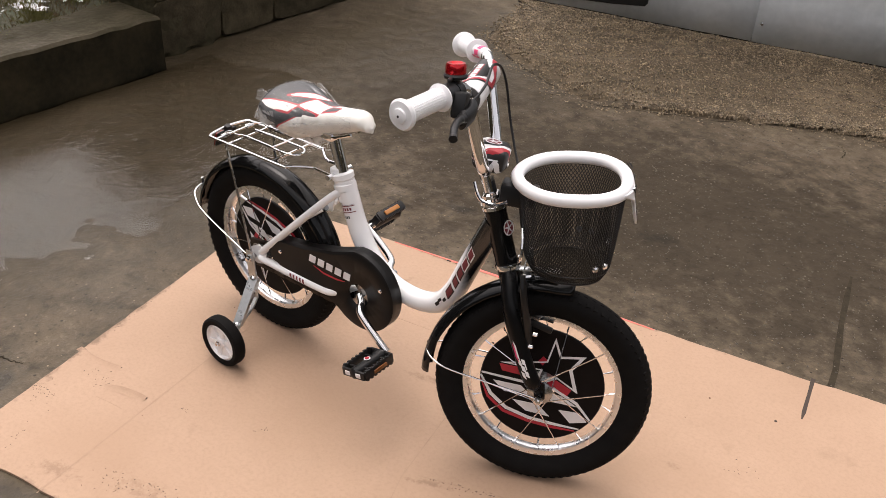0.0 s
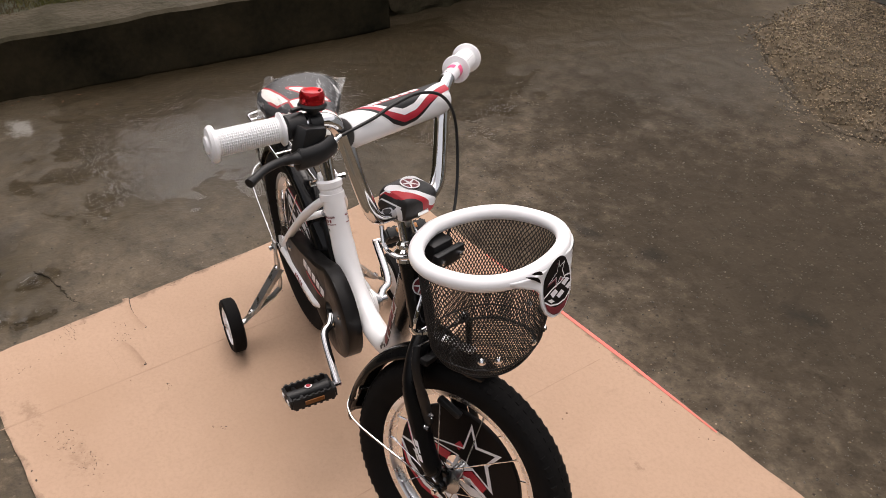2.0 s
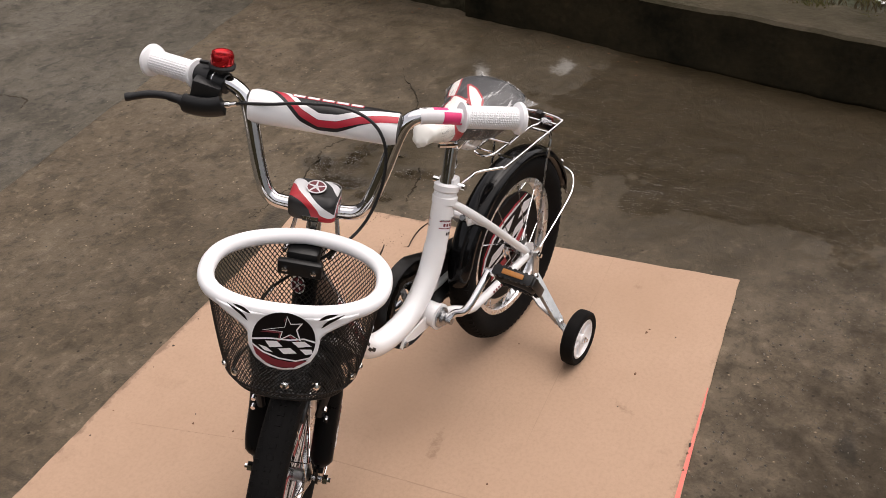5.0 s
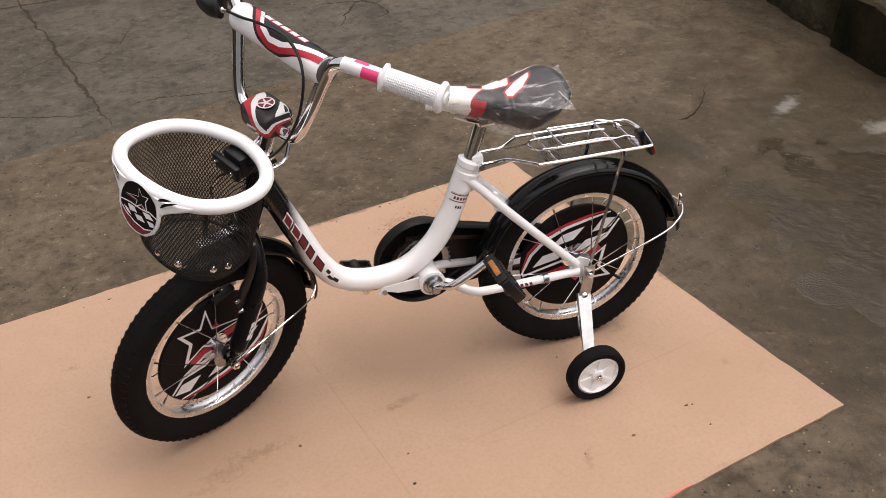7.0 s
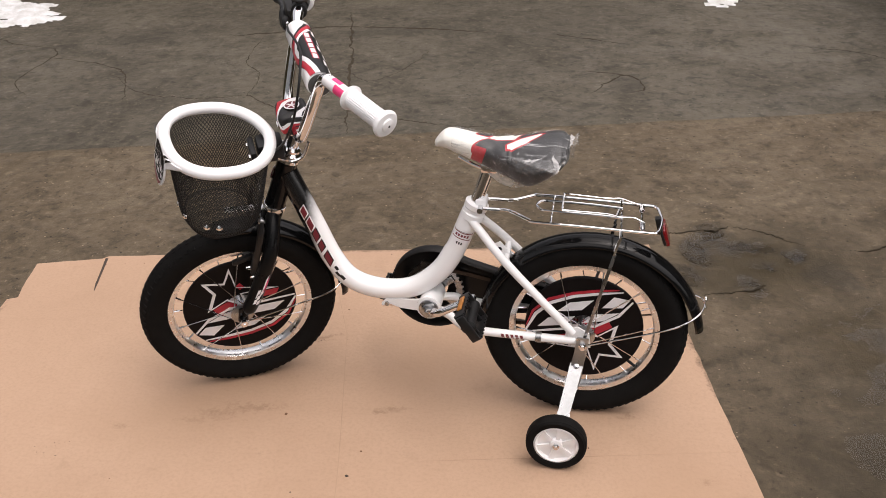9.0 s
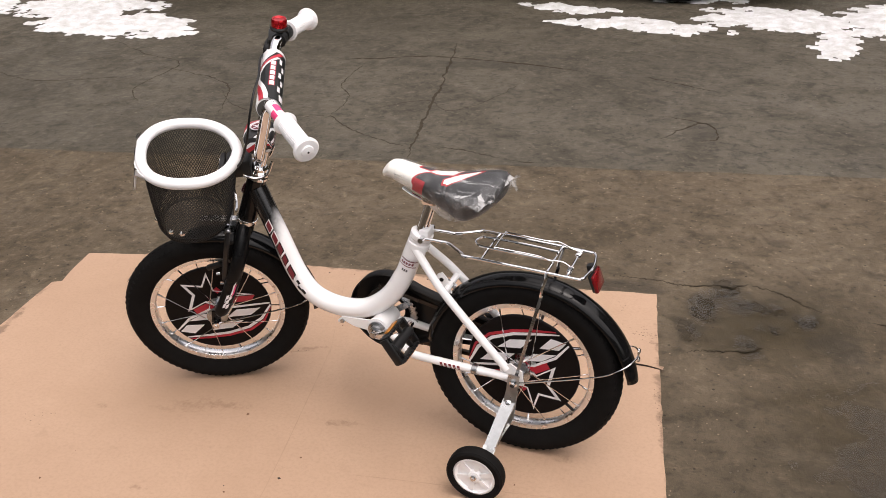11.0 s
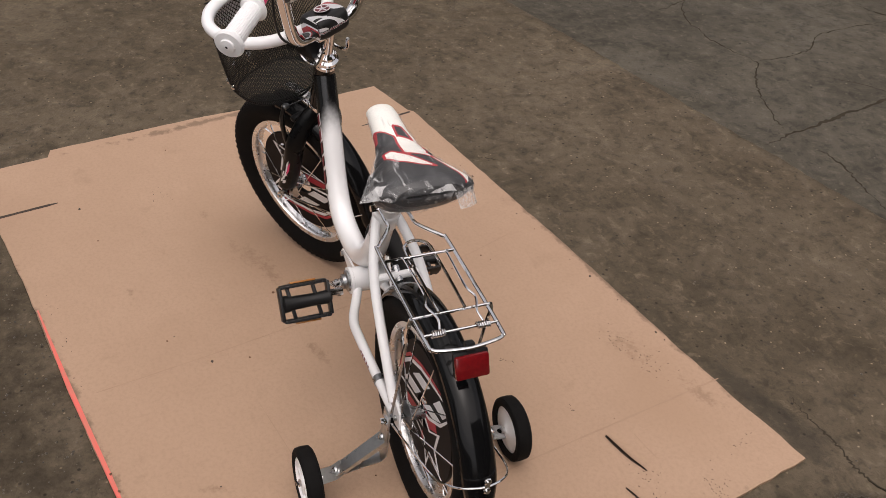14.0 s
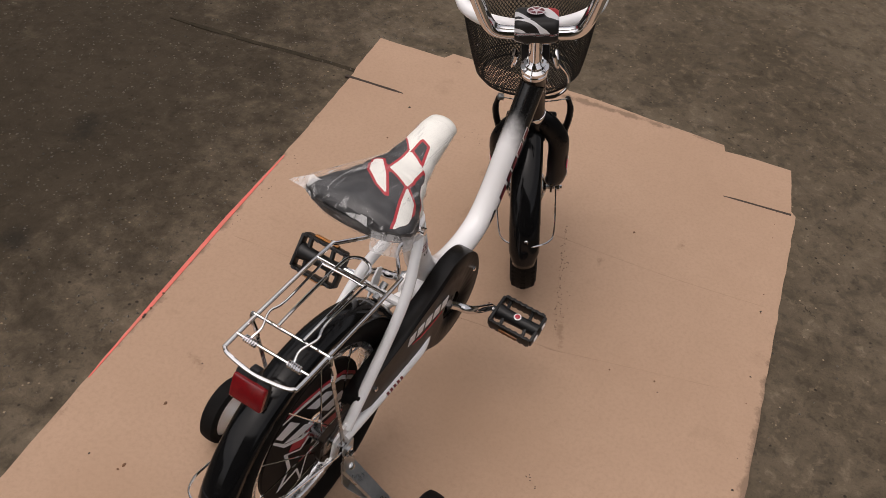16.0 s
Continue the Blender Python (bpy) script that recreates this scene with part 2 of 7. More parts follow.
def concrete(name, light, dark, rough_low, rough_high, speck):
    """Old worn concrete: stains at four scales, pale grains and dark pits, and a pitted relief."""
    m = bpy.data.materials.new(name)
    m.use_nodes = True
    n, l = m.node_tree.nodes, m.node_tree.links
    b = n["Principled BSDF"]
    co = n.new("ShaderNodeTexCoord")

    def noise_at(scale, detail=6, rough=0.6, distortion=0.0):
        t = n.new("ShaderNodeTexNoise")
        t.inputs["Scale"].default_value, t.inputs["Detail"].default_value = scale, detail
        t.inputs["Roughness"].default_value, t.inputs["Distortion"].default_value = rough, distortion
        l.new(co.outputs["Object"], t.inputs["Vector"])
        return t.outputs[0]

    def ranged(src, a, z, lo=0.0, hi=1.0):
        r = n.new("ShaderNodeMapRange")
        for k, v in (("From Min", a), ("From Max", z), ("To Min", lo), ("To Max", hi)):
            r.inputs[k].default_value = v
        l.new(src, r.inputs["Value"])
        return r.outputs[0]

    def mixed(f, a, z):
        x = n.new("ShaderNodeMix")
        x.data_type = "RGBA"
        l.new(f, x.inputs["Factor"])
        for key, v in (("A", a), ("B", z)):
            if isinstance(v, tuple):
                x.inputs[key].default_value = (*v, 1)
            else:
                l.new(v, x.inputs[key])
        return x.outputs["Result"]

    def grains(scale, size, share):
        """Small separate spots: near a cell's centre, in some of the cells."""
        v = n.new("ShaderNodeTexVoronoi")
        v.inputs["Scale"].default_value = scale
        l.new(co.outputs["Object"], v.inputs["Vector"])
        sep, mul = n.new("ShaderNodeSeparateColor"), n.new("ShaderNodeMath")
        mul.operation = "MULTIPLY"
        l.new(v.outputs["Color"], sep.inputs[0])
        l.new(ranged(v.outputs["Distance"], size, size * 0.55), mul.inputs[0])
        l.new(ranged(sep.outputs[0], share, share * 0.7), mul.inputs[1])
        return mul.outputs[0]

    tint = lambda c, k: tuple(min(1, q * k) for q in c)
    big, mid = noise_at(0.8, 4, 0.55, 0.5), noise_at(3.2, 6, 0.6, 0.8)
    patch, small = noise_at(13, 5, 0.62, 0.7), noise_at(38, 4, 0.62, 0.3)
    grit = noise_at(170, 3, 0.6)
    col = mixed(ranged(big, 0.34, 0.66), light, dark)
    col = mixed(ranged(mid, 0.50, 0.68, 0.0, 0.5), col, tint(dark, 0.62))
    col = mixed(ranged(mid, 0.44, 0.32, 0.0, 0.4), col, tint(light, 1.15))
    col = mixed(ranged(patch, 0.52, 0.68, 0.0, 0.72), col, tint(dark, 0.55))
    col = mixed(ranged(patch, 0.46, 0.30, 0.0, 0.45), col, tint(light, 1.2))
    col = mixed(ranged(small, 0.54, 0.70, 0.0, 0.70), col, tint(dark, 0.45))
    col = mixed(ranged(small, 0.44, 0.28, 0.0, 0.65), col, tint(light, 1.5))
    col = mixed(ranged(grit, 0.56, 0.72, 0.0, 0.5), col, tint(dark, 0.5))
    pits, pale = grains(78, 0.32, 2.2 * min(speck, 0.034)), grains(105, 0.30, speck)
    col = mixed(pits, col, tint(dark, 0.3))
    col = mixed(pale, col, tint(light, 2.3))
    l.new(col, b.inputs["Base Color"])
    b.inputs["Specular IOR Level"].default_value = 0.22
    l.new(ranged(mid, 0.38, 0.62, rough_low, rough_high), b.inputs["Roughness"])
    last = None
    for height, strength, reach in ((mid, 0.5, 0.012), (patch, 0.75, 0.006), (small, 0.8, 0.0032), (grit, 0.6, 0.0014)):
        h = n.new("ShaderNodeBump")
        h.inputs["Strength"].default_value, h.inputs["Distance"].default_value = strength, reach
        l.new(height, h.inputs["Height"])
        if last:
            l.new(last, h.inputs["Normal"])
        last = h.outputs[0]
    l.new(last, b.inputs["Normal"])
    return m


CONCRETE = concrete("damp_concrete", (0.126, 0.098, 0.066), (0.079, 0.060, 0.038), 0.50, 0.80, 0.034)
GRAVEL = concrete("gravel_soil", (0.150, 0.112, 0.070), (0.048, 0.036, 0.022), 0.65, 0.9, 0.55)
CONCRETE_FAR = concrete("grey_concrete", (0.090, 0.078, 0.058), (0.055, 0.047, 0.034), 0.42, 0.68, 0.012)

# soaked ground in the low strip before the kerb and round the hollows
overlay(CONCRETE, blotch(CONCRETE, ((-1.15, 0.45, 0.80, 2.2, 0.0, 1.6), (-0.85, 0.2, 0.80, 1.1, 0.2, 1.3), (-0.48, -0.68, 0.42, 0.28, 0.5, 1.1), (-0.85, 1.60, 0.85, 0.85, 0.1, 1.7), (-1.30, -0.65, 0.42, 0.65, 0.1, 1.3)), 10, 1.7, 0.12, 0.85), (0.028, 0.0205, 0.0098), 0.72, 0.45)
# dark gritty ground on the fence side
overlay(CONCRETE, blotch(CONCRETE, ((0.45, 1.15, 1.7, 0.85, 0.15, 1.3), (-0.5, 1.1, 0.6, 0.5, 0.0, 0.9)), 12, 2.0, 0.12, 0.80), (0.023, 0.0168, 0.010), 0.74, 0.88)
overlay(CONCRETE, blotch(CONCRETE, ((-0.01, 0.74, 0.07, 0.04, 0.2, 1.0), (0.15, 0.83, 0.06, 0.05, 0.5, 1.0), (0.5, 1.0, 0.12, 0.05, 0.4, 0.9), (-0.19, 0.64, 0.06, 0.03, 0.1, 0.8)), 26, 1.6, 0.25, 0.7), (0.016, 0.013, 0.009), 0.75)
# dark mud in the hollows of the broken slab behind the sheet, and brown silt round them
overlay(CONCRETE, blotch(CONCRETE, ((-0.48, -0.62, 0.34, 0.26, 0.3, 1.0), (-0.62, -0.35, 0.3, 0.3, 0.0, 0.8)), 22, 2.0, 0.25, 0.85), (0.040, 0.028, 0.011), 0.55, 0.5)
overlay(CONCRETE, blotch(CONCRETE, ((-0.33, -0.82, 0.085, 0.085, 0.0, 1.3), (-0.42, -0.745, 0.13, 0.055, -0.2, 1.2), (-0.285, -0.70, 0.065, 0.16, 0.1, 1.3), (-0.262, -0.58, 0.05, 0.11, 0.1, 1.2), (-0.54, -0.715, 0.06, 0.06, 0.0, 1.1), (-0.47, -0.645, 0.06, 0.05, 0.0, 1.0), (-0.42, -0.56, 0.045, 0.07, 0.0, 0.9)), 24, 1.9, 0.26, 0.80), (0.020, 0.0145, 0.007), 0.68, 0.24)
overlay(CONCRETE, blotch(CONCRETE, ((-0.03, -0.73, 0.30, 0.06, 0.15, 0.9), (-0.62, -0.62, 0.12, 0.2, 0.4, 0.8)), 11, 1.9, 0.25, 0.65), (0.022, 0.018, 0.013), 0.5, 0.5)
# pale mineral crust
overlay(CONCRETE, blotch(CONCRETE, ((-1.21, -0.50, 0.10, 0.06, 0.3, 1.0), (-1.05, -0.72, 0.16, 0.05, 0.6, 0.8)), 30, 1.6, 0.30, 0.70), (0.22, 0.21, 0.19), 0.7)
# broken spots in the grey slab
overlay(CONCRETE_FAR, blotch(CONCRETE_FAR, ((0.03, -1.74, 0.10, 0.05, 0.4, 1.0), (-0.08, -1.95, 0.20, 0.12, 0.9, 1.0), (0.95, -1.55, 0.10, 0.05, 1.2, 0.8), (1.0, -2.5, 0.8, 0.12, 0.25, 1.0), (2.03, -2.35, 0.45, 0.22, 0.4, 0.9)), 12, 1.8, 0.30, 0.75), (0.036, 0.031, 0.023), 0.6, 0.6)


def saddle_vinyl():
    """White vinyl with dark panels; the mesh carries how far each spot lies inside the white print and inside the red patch."""
    m = mat("printed_vinyl", (0.80, 0.79, 0.74), 0.42, second=(0.75, 0.74, 0.69), scale=40, bump=0.1, bump_scale=250)
    n, l = m.node_tree.nodes, m.node_tree.links
    b = n["Principled BSDF"]

    def step(name, edge):
        at, rg = n.new("ShaderNodeAttribute"), n.new("ShaderNodeMapRange")
        at.attribute_name = name
        rg.inputs["From Min"].default_value, rg.inputs["From Max"].default_value = edge - 0.0002, edge + 0.0002
        l.new(at.outputs["Fac"], rg.inputs["Value"])
        return rg.outputs[0]

    def over(a, fac, z):
        mx = n.new("ShaderNodeMix")
        mx.data_type = "RGBA"
        l.new(fac, mx.inputs["Factor"])
        for key, v in (("A", a), ("B", z)):
            if isinstance(v, tuple):
                mx.inputs[key].default_value = (*v, 1)
            else:
                l.new(v, mx.inputs[key])
        return mx.outputs["Result"]

    white = b.inputs["Base Color"].links[0].from_socket
    col = over((0.026, 0.026, 0.028), step("inside_white", -0.0036), (0.42, 0.02, 0.03))
    col = over(col, step("inside_red", 0.0), (0.42, 0.02, 0.03))
    l.new(over(col, step("inside_white", 0.0), white), b.inputs["Base Color"])
    return m


def cardboard_material():
    m = mat("cardboard", (0.430, 0.285, 0.193), 0.75, second=(0.366, 0.236, 0.155), scale=2.2, amount=0.8, bump=0.12, bump_scale=90)
    n, l = m.node_tree.nodes, m.node_tree.links
    b = n["Principled BSDF"]
    base = b.inputs["Base Color"].links[0].from_socket
    co, nz, rng, mix = n.new("ShaderNodeTexCoord"), n.new("ShaderNodeTexNoise"), n.new("ShaderNodeMapRange"), n.new("ShaderNodeMix")
    nz.inputs["Scale"].default_value, nz.inputs["Detail"].default_value, nz.inputs["Roughness"].default_value = 7, 8, 0.72
    rng.inputs["From Min"].default_value, rng.inputs["From Max"].default_value, rng.inputs["To Max"].default_value = 0.60, 0.82, 0.55
    mix.data_type = "RGBA"
    mix.inputs["B"].default_value = (0.21, 0.127, 0.078, 1)
    l.new(co.outputs["Object"], nz.inputs["Vector"]), l.new(nz.outputs[0], rng.inputs["Value"]), l.new(rng.outputs[0], mix.inputs["Factor"])
    l.new(base, mix.inputs["A"]), l.new(mix.outputs["Result"], b.inputs["Base Color"])
    grain, gr, gm = n.new("ShaderNodeTexNoise"), n.new("ShaderNodeMapRange"), n.new("ShaderNodeMix")
    grain.inputs["Scale"].default_value, grain.inputs["Detail"].default_value, grain.inputs["Roughness"].default_value = 130, 6, 0.7
    gr.inputs["From Min"].default_value, gr.inputs["From Max"].default_value, gr.inputs["To Max"].default_value = 0.45, 0.72, 0.34
    gm.data_type = "RGBA"
    gm.inputs["B"].default_value = (0.25, 0.155, 0.098, 1)
    l.new(co.outputs["Object"], grain.inputs["Vector"]), l.new(grain.outputs[0], gr.inputs["Value"]), l.new(gr.outputs[0], gm.inputs["Factor"])
    l.new(mix.outputs["Result"], gm.inputs["A"]), l.new(gm.outputs["Result"], b.inputs["Base Color"])
    smudges = ((0.402, 0.070, 0.08, 0.022, 0.3, 1.0), (0.690, 0.102, 0.13, 0.03, 0.2, 1.0), (0.76, 0.13, 0.14, 0.06, 0.5, 0.8), (0.61, -0.17, 0.08, 0.018, 0.45, 1.0), (0.22, -0.55, 0.13, 0.06, 0.2, 0.75), (0.05, -0.62, 0.10, 0.04, 0.3, 0.9),
               (0.95, 0.2, 0.04, 0.025, 0.0, 0.8), (0.85, -0.15, 0.03, 0.02, 0.4, 0.9), (1.02, -0.28, 0.03, 0.02, 0.1, 0.8), (-0.25, 0.2, 0.04, 0.02, 0.3, 0.9), (0.12, 0.33, 0.05, 0.02, 1.3, 0.8), (-0.1, 0.02, 0.04, 0.03, 0.6, 0.8), (0.7, 0.4, 0.05, 0.02, 0.1, 0.8))
    overlay(m, blotch(m, smudges, 60, 2.4, 0.42, 0.95), (0.21, 0.127, 0.078), 0.6)
    overlay(m, blotch(m, ((0.30, -0.1, 0.3, 0.25, 0.2, 0.8), (0.85, 0.1, 0.35, 0.2, 0.4, 0.8), (0.05, -0.55, 0.3, 0.15, 0.2, 0.9), (-0.2, 0.25, 0.2, 0.2, 0.0, 0.8)), 4, 1.4, 0.1, 0.8), (0.35, 0.22, 0.138), 0.5)
    worn = ((-0.26, -0.25, 0.03, 0.5, 0.23, 1.0), (0.45, -0.615, 0.75, 0.025, 0.16, 1.0), (0.45, 0.545, 0.8, 0.02, 0.19, 0.8), (1.40, 0.1, 0.025, 0.5, 0.2, 0.9))
    overlay(m, blotch(m, worn, 26, 2.2, 0.36, 0.75), (0.14, 0.088, 0.056), 0.7)
    return m


def film_material(name, haze_low, haze_high):
    """Thin clear packing film: see-through, its highlights painted as fine white pulled streaks, with a glossy crumple.
    """
    m = bpy.data.materials.new(name)
    m.use_nodes = True
    n, l = m.node_tree.nodes, m.node_tree.links
    out, b = n["Material Output"], n["Principled BSDF"]
    b.inputs["Base Color"].default_value, b.inputs["Roughness"].default_value = (0.80, 0.80, 0.80, 1), 0.2
    clear, mix, co, nz, rng, bp = (n.new("ShaderNodeBsdfTransparent"), n.new("ShaderNodeMixShader"), n.new("ShaderNodeTexCoord"),
                                   n.new("ShaderNodeTexNoise"), n.new("ShaderNodeMapRange"), n.new("ShaderNodeBump"))
    mp, st, sr, mx = n.new("ShaderNodeMapping"), n.new("ShaderNodeTexNoise"), n.new("ShaderNodeMapRange"), n.new("ShaderNodeMath")
    mp.inputs["Rotation"].default_value, mp.inputs["Scale"].default_value = (0.0, radians(20), radians(12)), (3.0, 55, 55)
    st.inputs["Scale"].default_value, st.inputs["Detail"].default_value, st.inputs["Distortion"].default_value = 1.6, 3, 0.2
    # white streak highlights, painted by opacity
    sr.inputs["From Min"].default_value, sr.inputs["From Max"].default_value, sr.inputs["To Max"].default_value = 0.56, 0.74, 0.62
    nz.inputs["Scale"].default_value, nz.inputs["Detail"].default_value, nz.inputs["Distortion"].default_value = 38, 5, 1.2
    rng.inputs["From Min"].default_value, rng.inputs["From Max"].default_value = 0.45, 0.75
    rng.inputs["To Min"].default_value, rng.inputs["To Max"].default_value = haze_low, haze_high
    mx.operation = "MAXIMUM"
    bp.inputs["Strength"].default_value, bp.inputs["Distance"].default_value = 0.28, 0.003
    l.new(co.outputs["Object"], nz.inputs["Vector"]), l.new(co.outputs["Object"], mp.inputs[0]), l.new(mp.outputs[0], st.inputs["Vector"])
    l.new(st.outputs[0], sr.inputs["Value"]), l.new(nz.outputs[0], rng.inputs["Value"])
    l.new(sr.outputs[0], mx.inputs[0]), l.new(rng.outputs[0], mx.inputs[1]), l.new(mx.outputs[0], mix.inputs["Fac"])
    l.new(nz.outputs[0], bp.inputs["Height"]), l.new(bp.outputs[0], b.inputs["Normal"])
    l.new(clear.outputs[0], mix.inputs[1]), l.new(b.outputs[0], mix.inputs[2]), l.new(mix.outputs[0], out.inputs["Surface"])
    return m


def water_material():
    """Thin water: clear with a brown tinge, and a rippled mirror whose strength follows the angle."""
    m = bpy.data.materials.new("rain_water")
    m.use_nodes = True
    n, l = m.node_tree.nodes, m.node_tree.links
    n.remove(n["Principled BSDF"])
    clear, gloss, mix, fr = n.new("ShaderNodeBsdfTransparent"), n.new("ShaderNodeBsdfGlossy"), n.new("ShaderNodeMixShader"), n.new("ShaderNodeFresnel")
    co, mp, nz, bp = n.new("ShaderNodeTexCoord"), n.new("ShaderNodeMapping"), n.new("ShaderNodeTexNoise"), n.new("ShaderNodeBump")
    clear.inputs[0].default_value = (0.97, 0.955, 0.92, 1)
    gloss.inputs["Roughness"].default_value = 0.04
    fr.inputs["IOR"].default_value = 1.42
    mp.inputs["Scale"].default_value = (1.0, 0.8, 1.0)
    nz.inputs["Scale"].default_value, nz.inputs["Detail"].default_value, nz.inputs["Distortion"].default_value = 26, 5, 1.8
    bp.inputs["Strength"].default_value, bp.inputs["Distance"].default_value = 0.40, 0.006
    l.new(co.outputs["Object"], mp.inputs[0]), l.new(mp.outputs[0], nz.inputs["Vector"]), l.new(nz.outputs[0], bp.inputs["Height"])
    l.new(bp.outputs[0], gloss.inputs["Normal"]), l.new(bp.outputs[0], fr.inputs["Normal"])
    l.new(fr.outputs[0], mix.inputs["Fac"]), l.new(clear.outputs[0], mix.inputs[1]), l.new(gloss.outputs[0], mix.inputs[2])
    l.new(mix.outputs[0], n["Material Output"].inputs["Surface"])
    return m


WATER = water_material()
VINYL, FADE, CARD, FILM, LOOSE, FLAP = saddle_vinyl(), fade_paint(), cardboard_material(), film_material("clear_film", 0.02, 0.10), film_material("loose_film", 0.10, 0.28), film_material("folded_film", 0.30, 0.62)


# ---- mesh helpers ----
def part(name, bm, material, parent=None, label="", basis=None, angle=35):
    """Links a bmesh as one mesh object, under a thing or under a part."""
    bmesh.ops.recalc_face_normals(bm, faces=bm.faces)
    me = bpy.data.meshes.new(name)
    bm.to_mesh(me)
    bm.free()
    for one in (material if isinstance(material, (list, tuple)) else [material]):
        me.materials.append(one)
    me.polygons.foreach_set("use_smooth", [True] * len(me.polygons))
    me.set_sharp_from_angle(angle=radians(angle))
    ob = new(name, me)
    ob.parent = parent
    if basis is not None:
        ob.matrix_basis = basis
    if label:
        tagged(ob, label)
    return ob


def thing(name, label, category, at=(0, 0, 0), group="", kind=""):
    ob = new(name)
    ob.empty_display_size = 0.05
    ob.location = at
    return tagged(ob, label, category, group, kind)


def curve_points(pts, steps=6, closed=False):
    """A smooth line through the points (Catmull-Rom)."""
    p = [Vector(q) for q in pts]
    n = len(p)
    out = []
    for i in range(n if closed else n - 1):
        get = (lambda k: p[k % n]) if closed else (lambda k: p[min(max(k, 0), n - 1)])
        a, b, c, d = get(i - 1), get(i), get(i + 1), get(i + 2)
        for s in range(steps):
            t = s / steps
            out.append(0.5 * (2 * b + (c - a) * t + (2 * a - 5 * b + 4 * c - d) * t * t + (3 * b - a - 3 * c + d) * t ** 3))
    return out if closed else out + [p[-1]]


def tube(bm, pts, r, n=10, closed=False, flat=1.0, up=(0, 0, 1)):
    """A round bar along the points; r is one radius or one per point; flat squeezes it sideways."""
    pts = [Vector(q) for q in pts]
    count = len(pts)
    rad = r if isinstance(r, (list, tuple)) else [r] * count
    rings, side = [], None
    for i in range(count):
        a, b = pts[i - 1 if (i or closed) else 0], pts[(i + 1) % count if (closed or i < count - 1) else i]
        d = (b - a).normalized()
        if side is None:
            side = d.cross(Vector(up))
            side = side.normalized() if side.length > 1e-3 else d.orthogonal().normalized()
        side = (side - d * side.dot(d)).normalized()
        other = d.cross(side)
        rings.append([bm.verts.new(pts[i] + rad[i] * (math.cos(k * math.tau / n) * side * flat + math.sin(k * math.tau / n) * other)) for k in range(n)])
    for i in range(count if closed else count - 1):
        a, b = rings[i], rings[(i + 1) % count]
        for k in range(n):
            bm.faces.new((a[k], a[(k + 1) % n], b[(k + 1) % n], b[k]))
    if not closed:
        bm.faces.new(rings[0][::-1]), bm.faces.new(rings[-1])
    return bm


def lathe(bm, profile, n=24, m=None, closed=False):
    """Turns a profile of (radius, height) round the local z of m."""
    m = m or Matrix()
    rings = []
    for r, h in profile:
        rings.append([bm.verts.new(m @ Vector((r * math.cos(k * math.tau / n), r * math.sin(k * math.tau / n), h))) for k in range(n)])
    pairs = list(zip(rings, rings[1:])) + ([(rings[-1], rings[0])] if closed else [])
    for a, b in pairs:
        for k in range(n):
            bm.faces.new((a[k], a[(k + 1) % n], b[(k + 1) % n], b[k]))
    if not closed:
        bm.faces.new(rings[0][::-1]), bm.faces.new(rings[-1])
    return bm


def along(a, b):
    """A pose at a whose z runs towards b."""
    a, b = Vector(a), Vector(b)
    return Matrix.Translation(a) @ (b - a).to_track_quat("Z", "Y").to_matrix().to_4x4()


def rod(bm, a, b, r, n=10):
    return lathe(bm, [(r, 0), (r, (Vector(b) - Vector(a)).length)], n, along(a, b))


def box(bm, size, m, bevel=0.0, segs=2):
    made = bmesh.ops.create_cube(bm, size=1.0, matrix=m @ Matrix.Diagonal((*size, 1)))
    if bevel:
        edges = list({e for v in made["verts"] for e in v.link_edges})
        bmesh.ops.bevel(bm, geom=edges, offset=bevel, segments=segs, affect="EDGES", profile=0.5)
    return bm


def plate(bm, outline, m, thick):
    """A flat outline in the local xy plane of m, raised by thick along its z."""
    low = [bm.verts.new(m @ Vector((x, y, 0))) for x, y in outline]
    top = [bm.verts.new(m @ Vector((x, y, thick))) for x, y in outline]
    n = len(outline)
    bm.faces.new(low[::-1]), bm.faces.new(top)
    for i in range(n):
        bm.faces.new((low[i], low[(i + 1) % n], top[(i + 1) % n], top[i]))
    return bm


def band(pts, width):
    """The outline of a line of some width through 2D points."""
    left, right = [], []
    for i, p in enumerate(pts):
        a, b = pts[max(i - 1, 0)], pts[min(i + 1, len(pts) - 1)]
        dx, dy = b[0] - a[0], b[1] - a[1]
        k = math.hypot(dx, dy) or 1
        w = width[i] if isinstance(width, (list, tuple)) else width
        left.append((p[0] - dy / k * w / 2, p[1] + dx / k * w / 2)), right.append((p[0] + dy / k * w / 2, p[1] - dx / k * w / 2))
    return left + right[::-1]


def ribbon(bm, pts, width, z, thick):
    """A thin strip along 2D points, each piece a small slab, so that jagged lines stay clean."""
    out = band(pts, width)
    n = len(pts)
    left, right = out[:n], out[n:][::-1]
    rows = [[bm.verts.new((*p, z)), bm.verts.new((*p, z + thick)), bm.verts.new((*q, z + thick)), bm.verts.new((*q, z))] for p, q in zip(left, right)]
    for a, b in zip(rows, rows[1:]):
        for k in range(3):
            bm.faces.new((a[k], b[k], b[k + 1], a[k + 1]))
    bm.faces.new(rows[0]), bm.faces.new(rows[-1][::-1])
    return bm


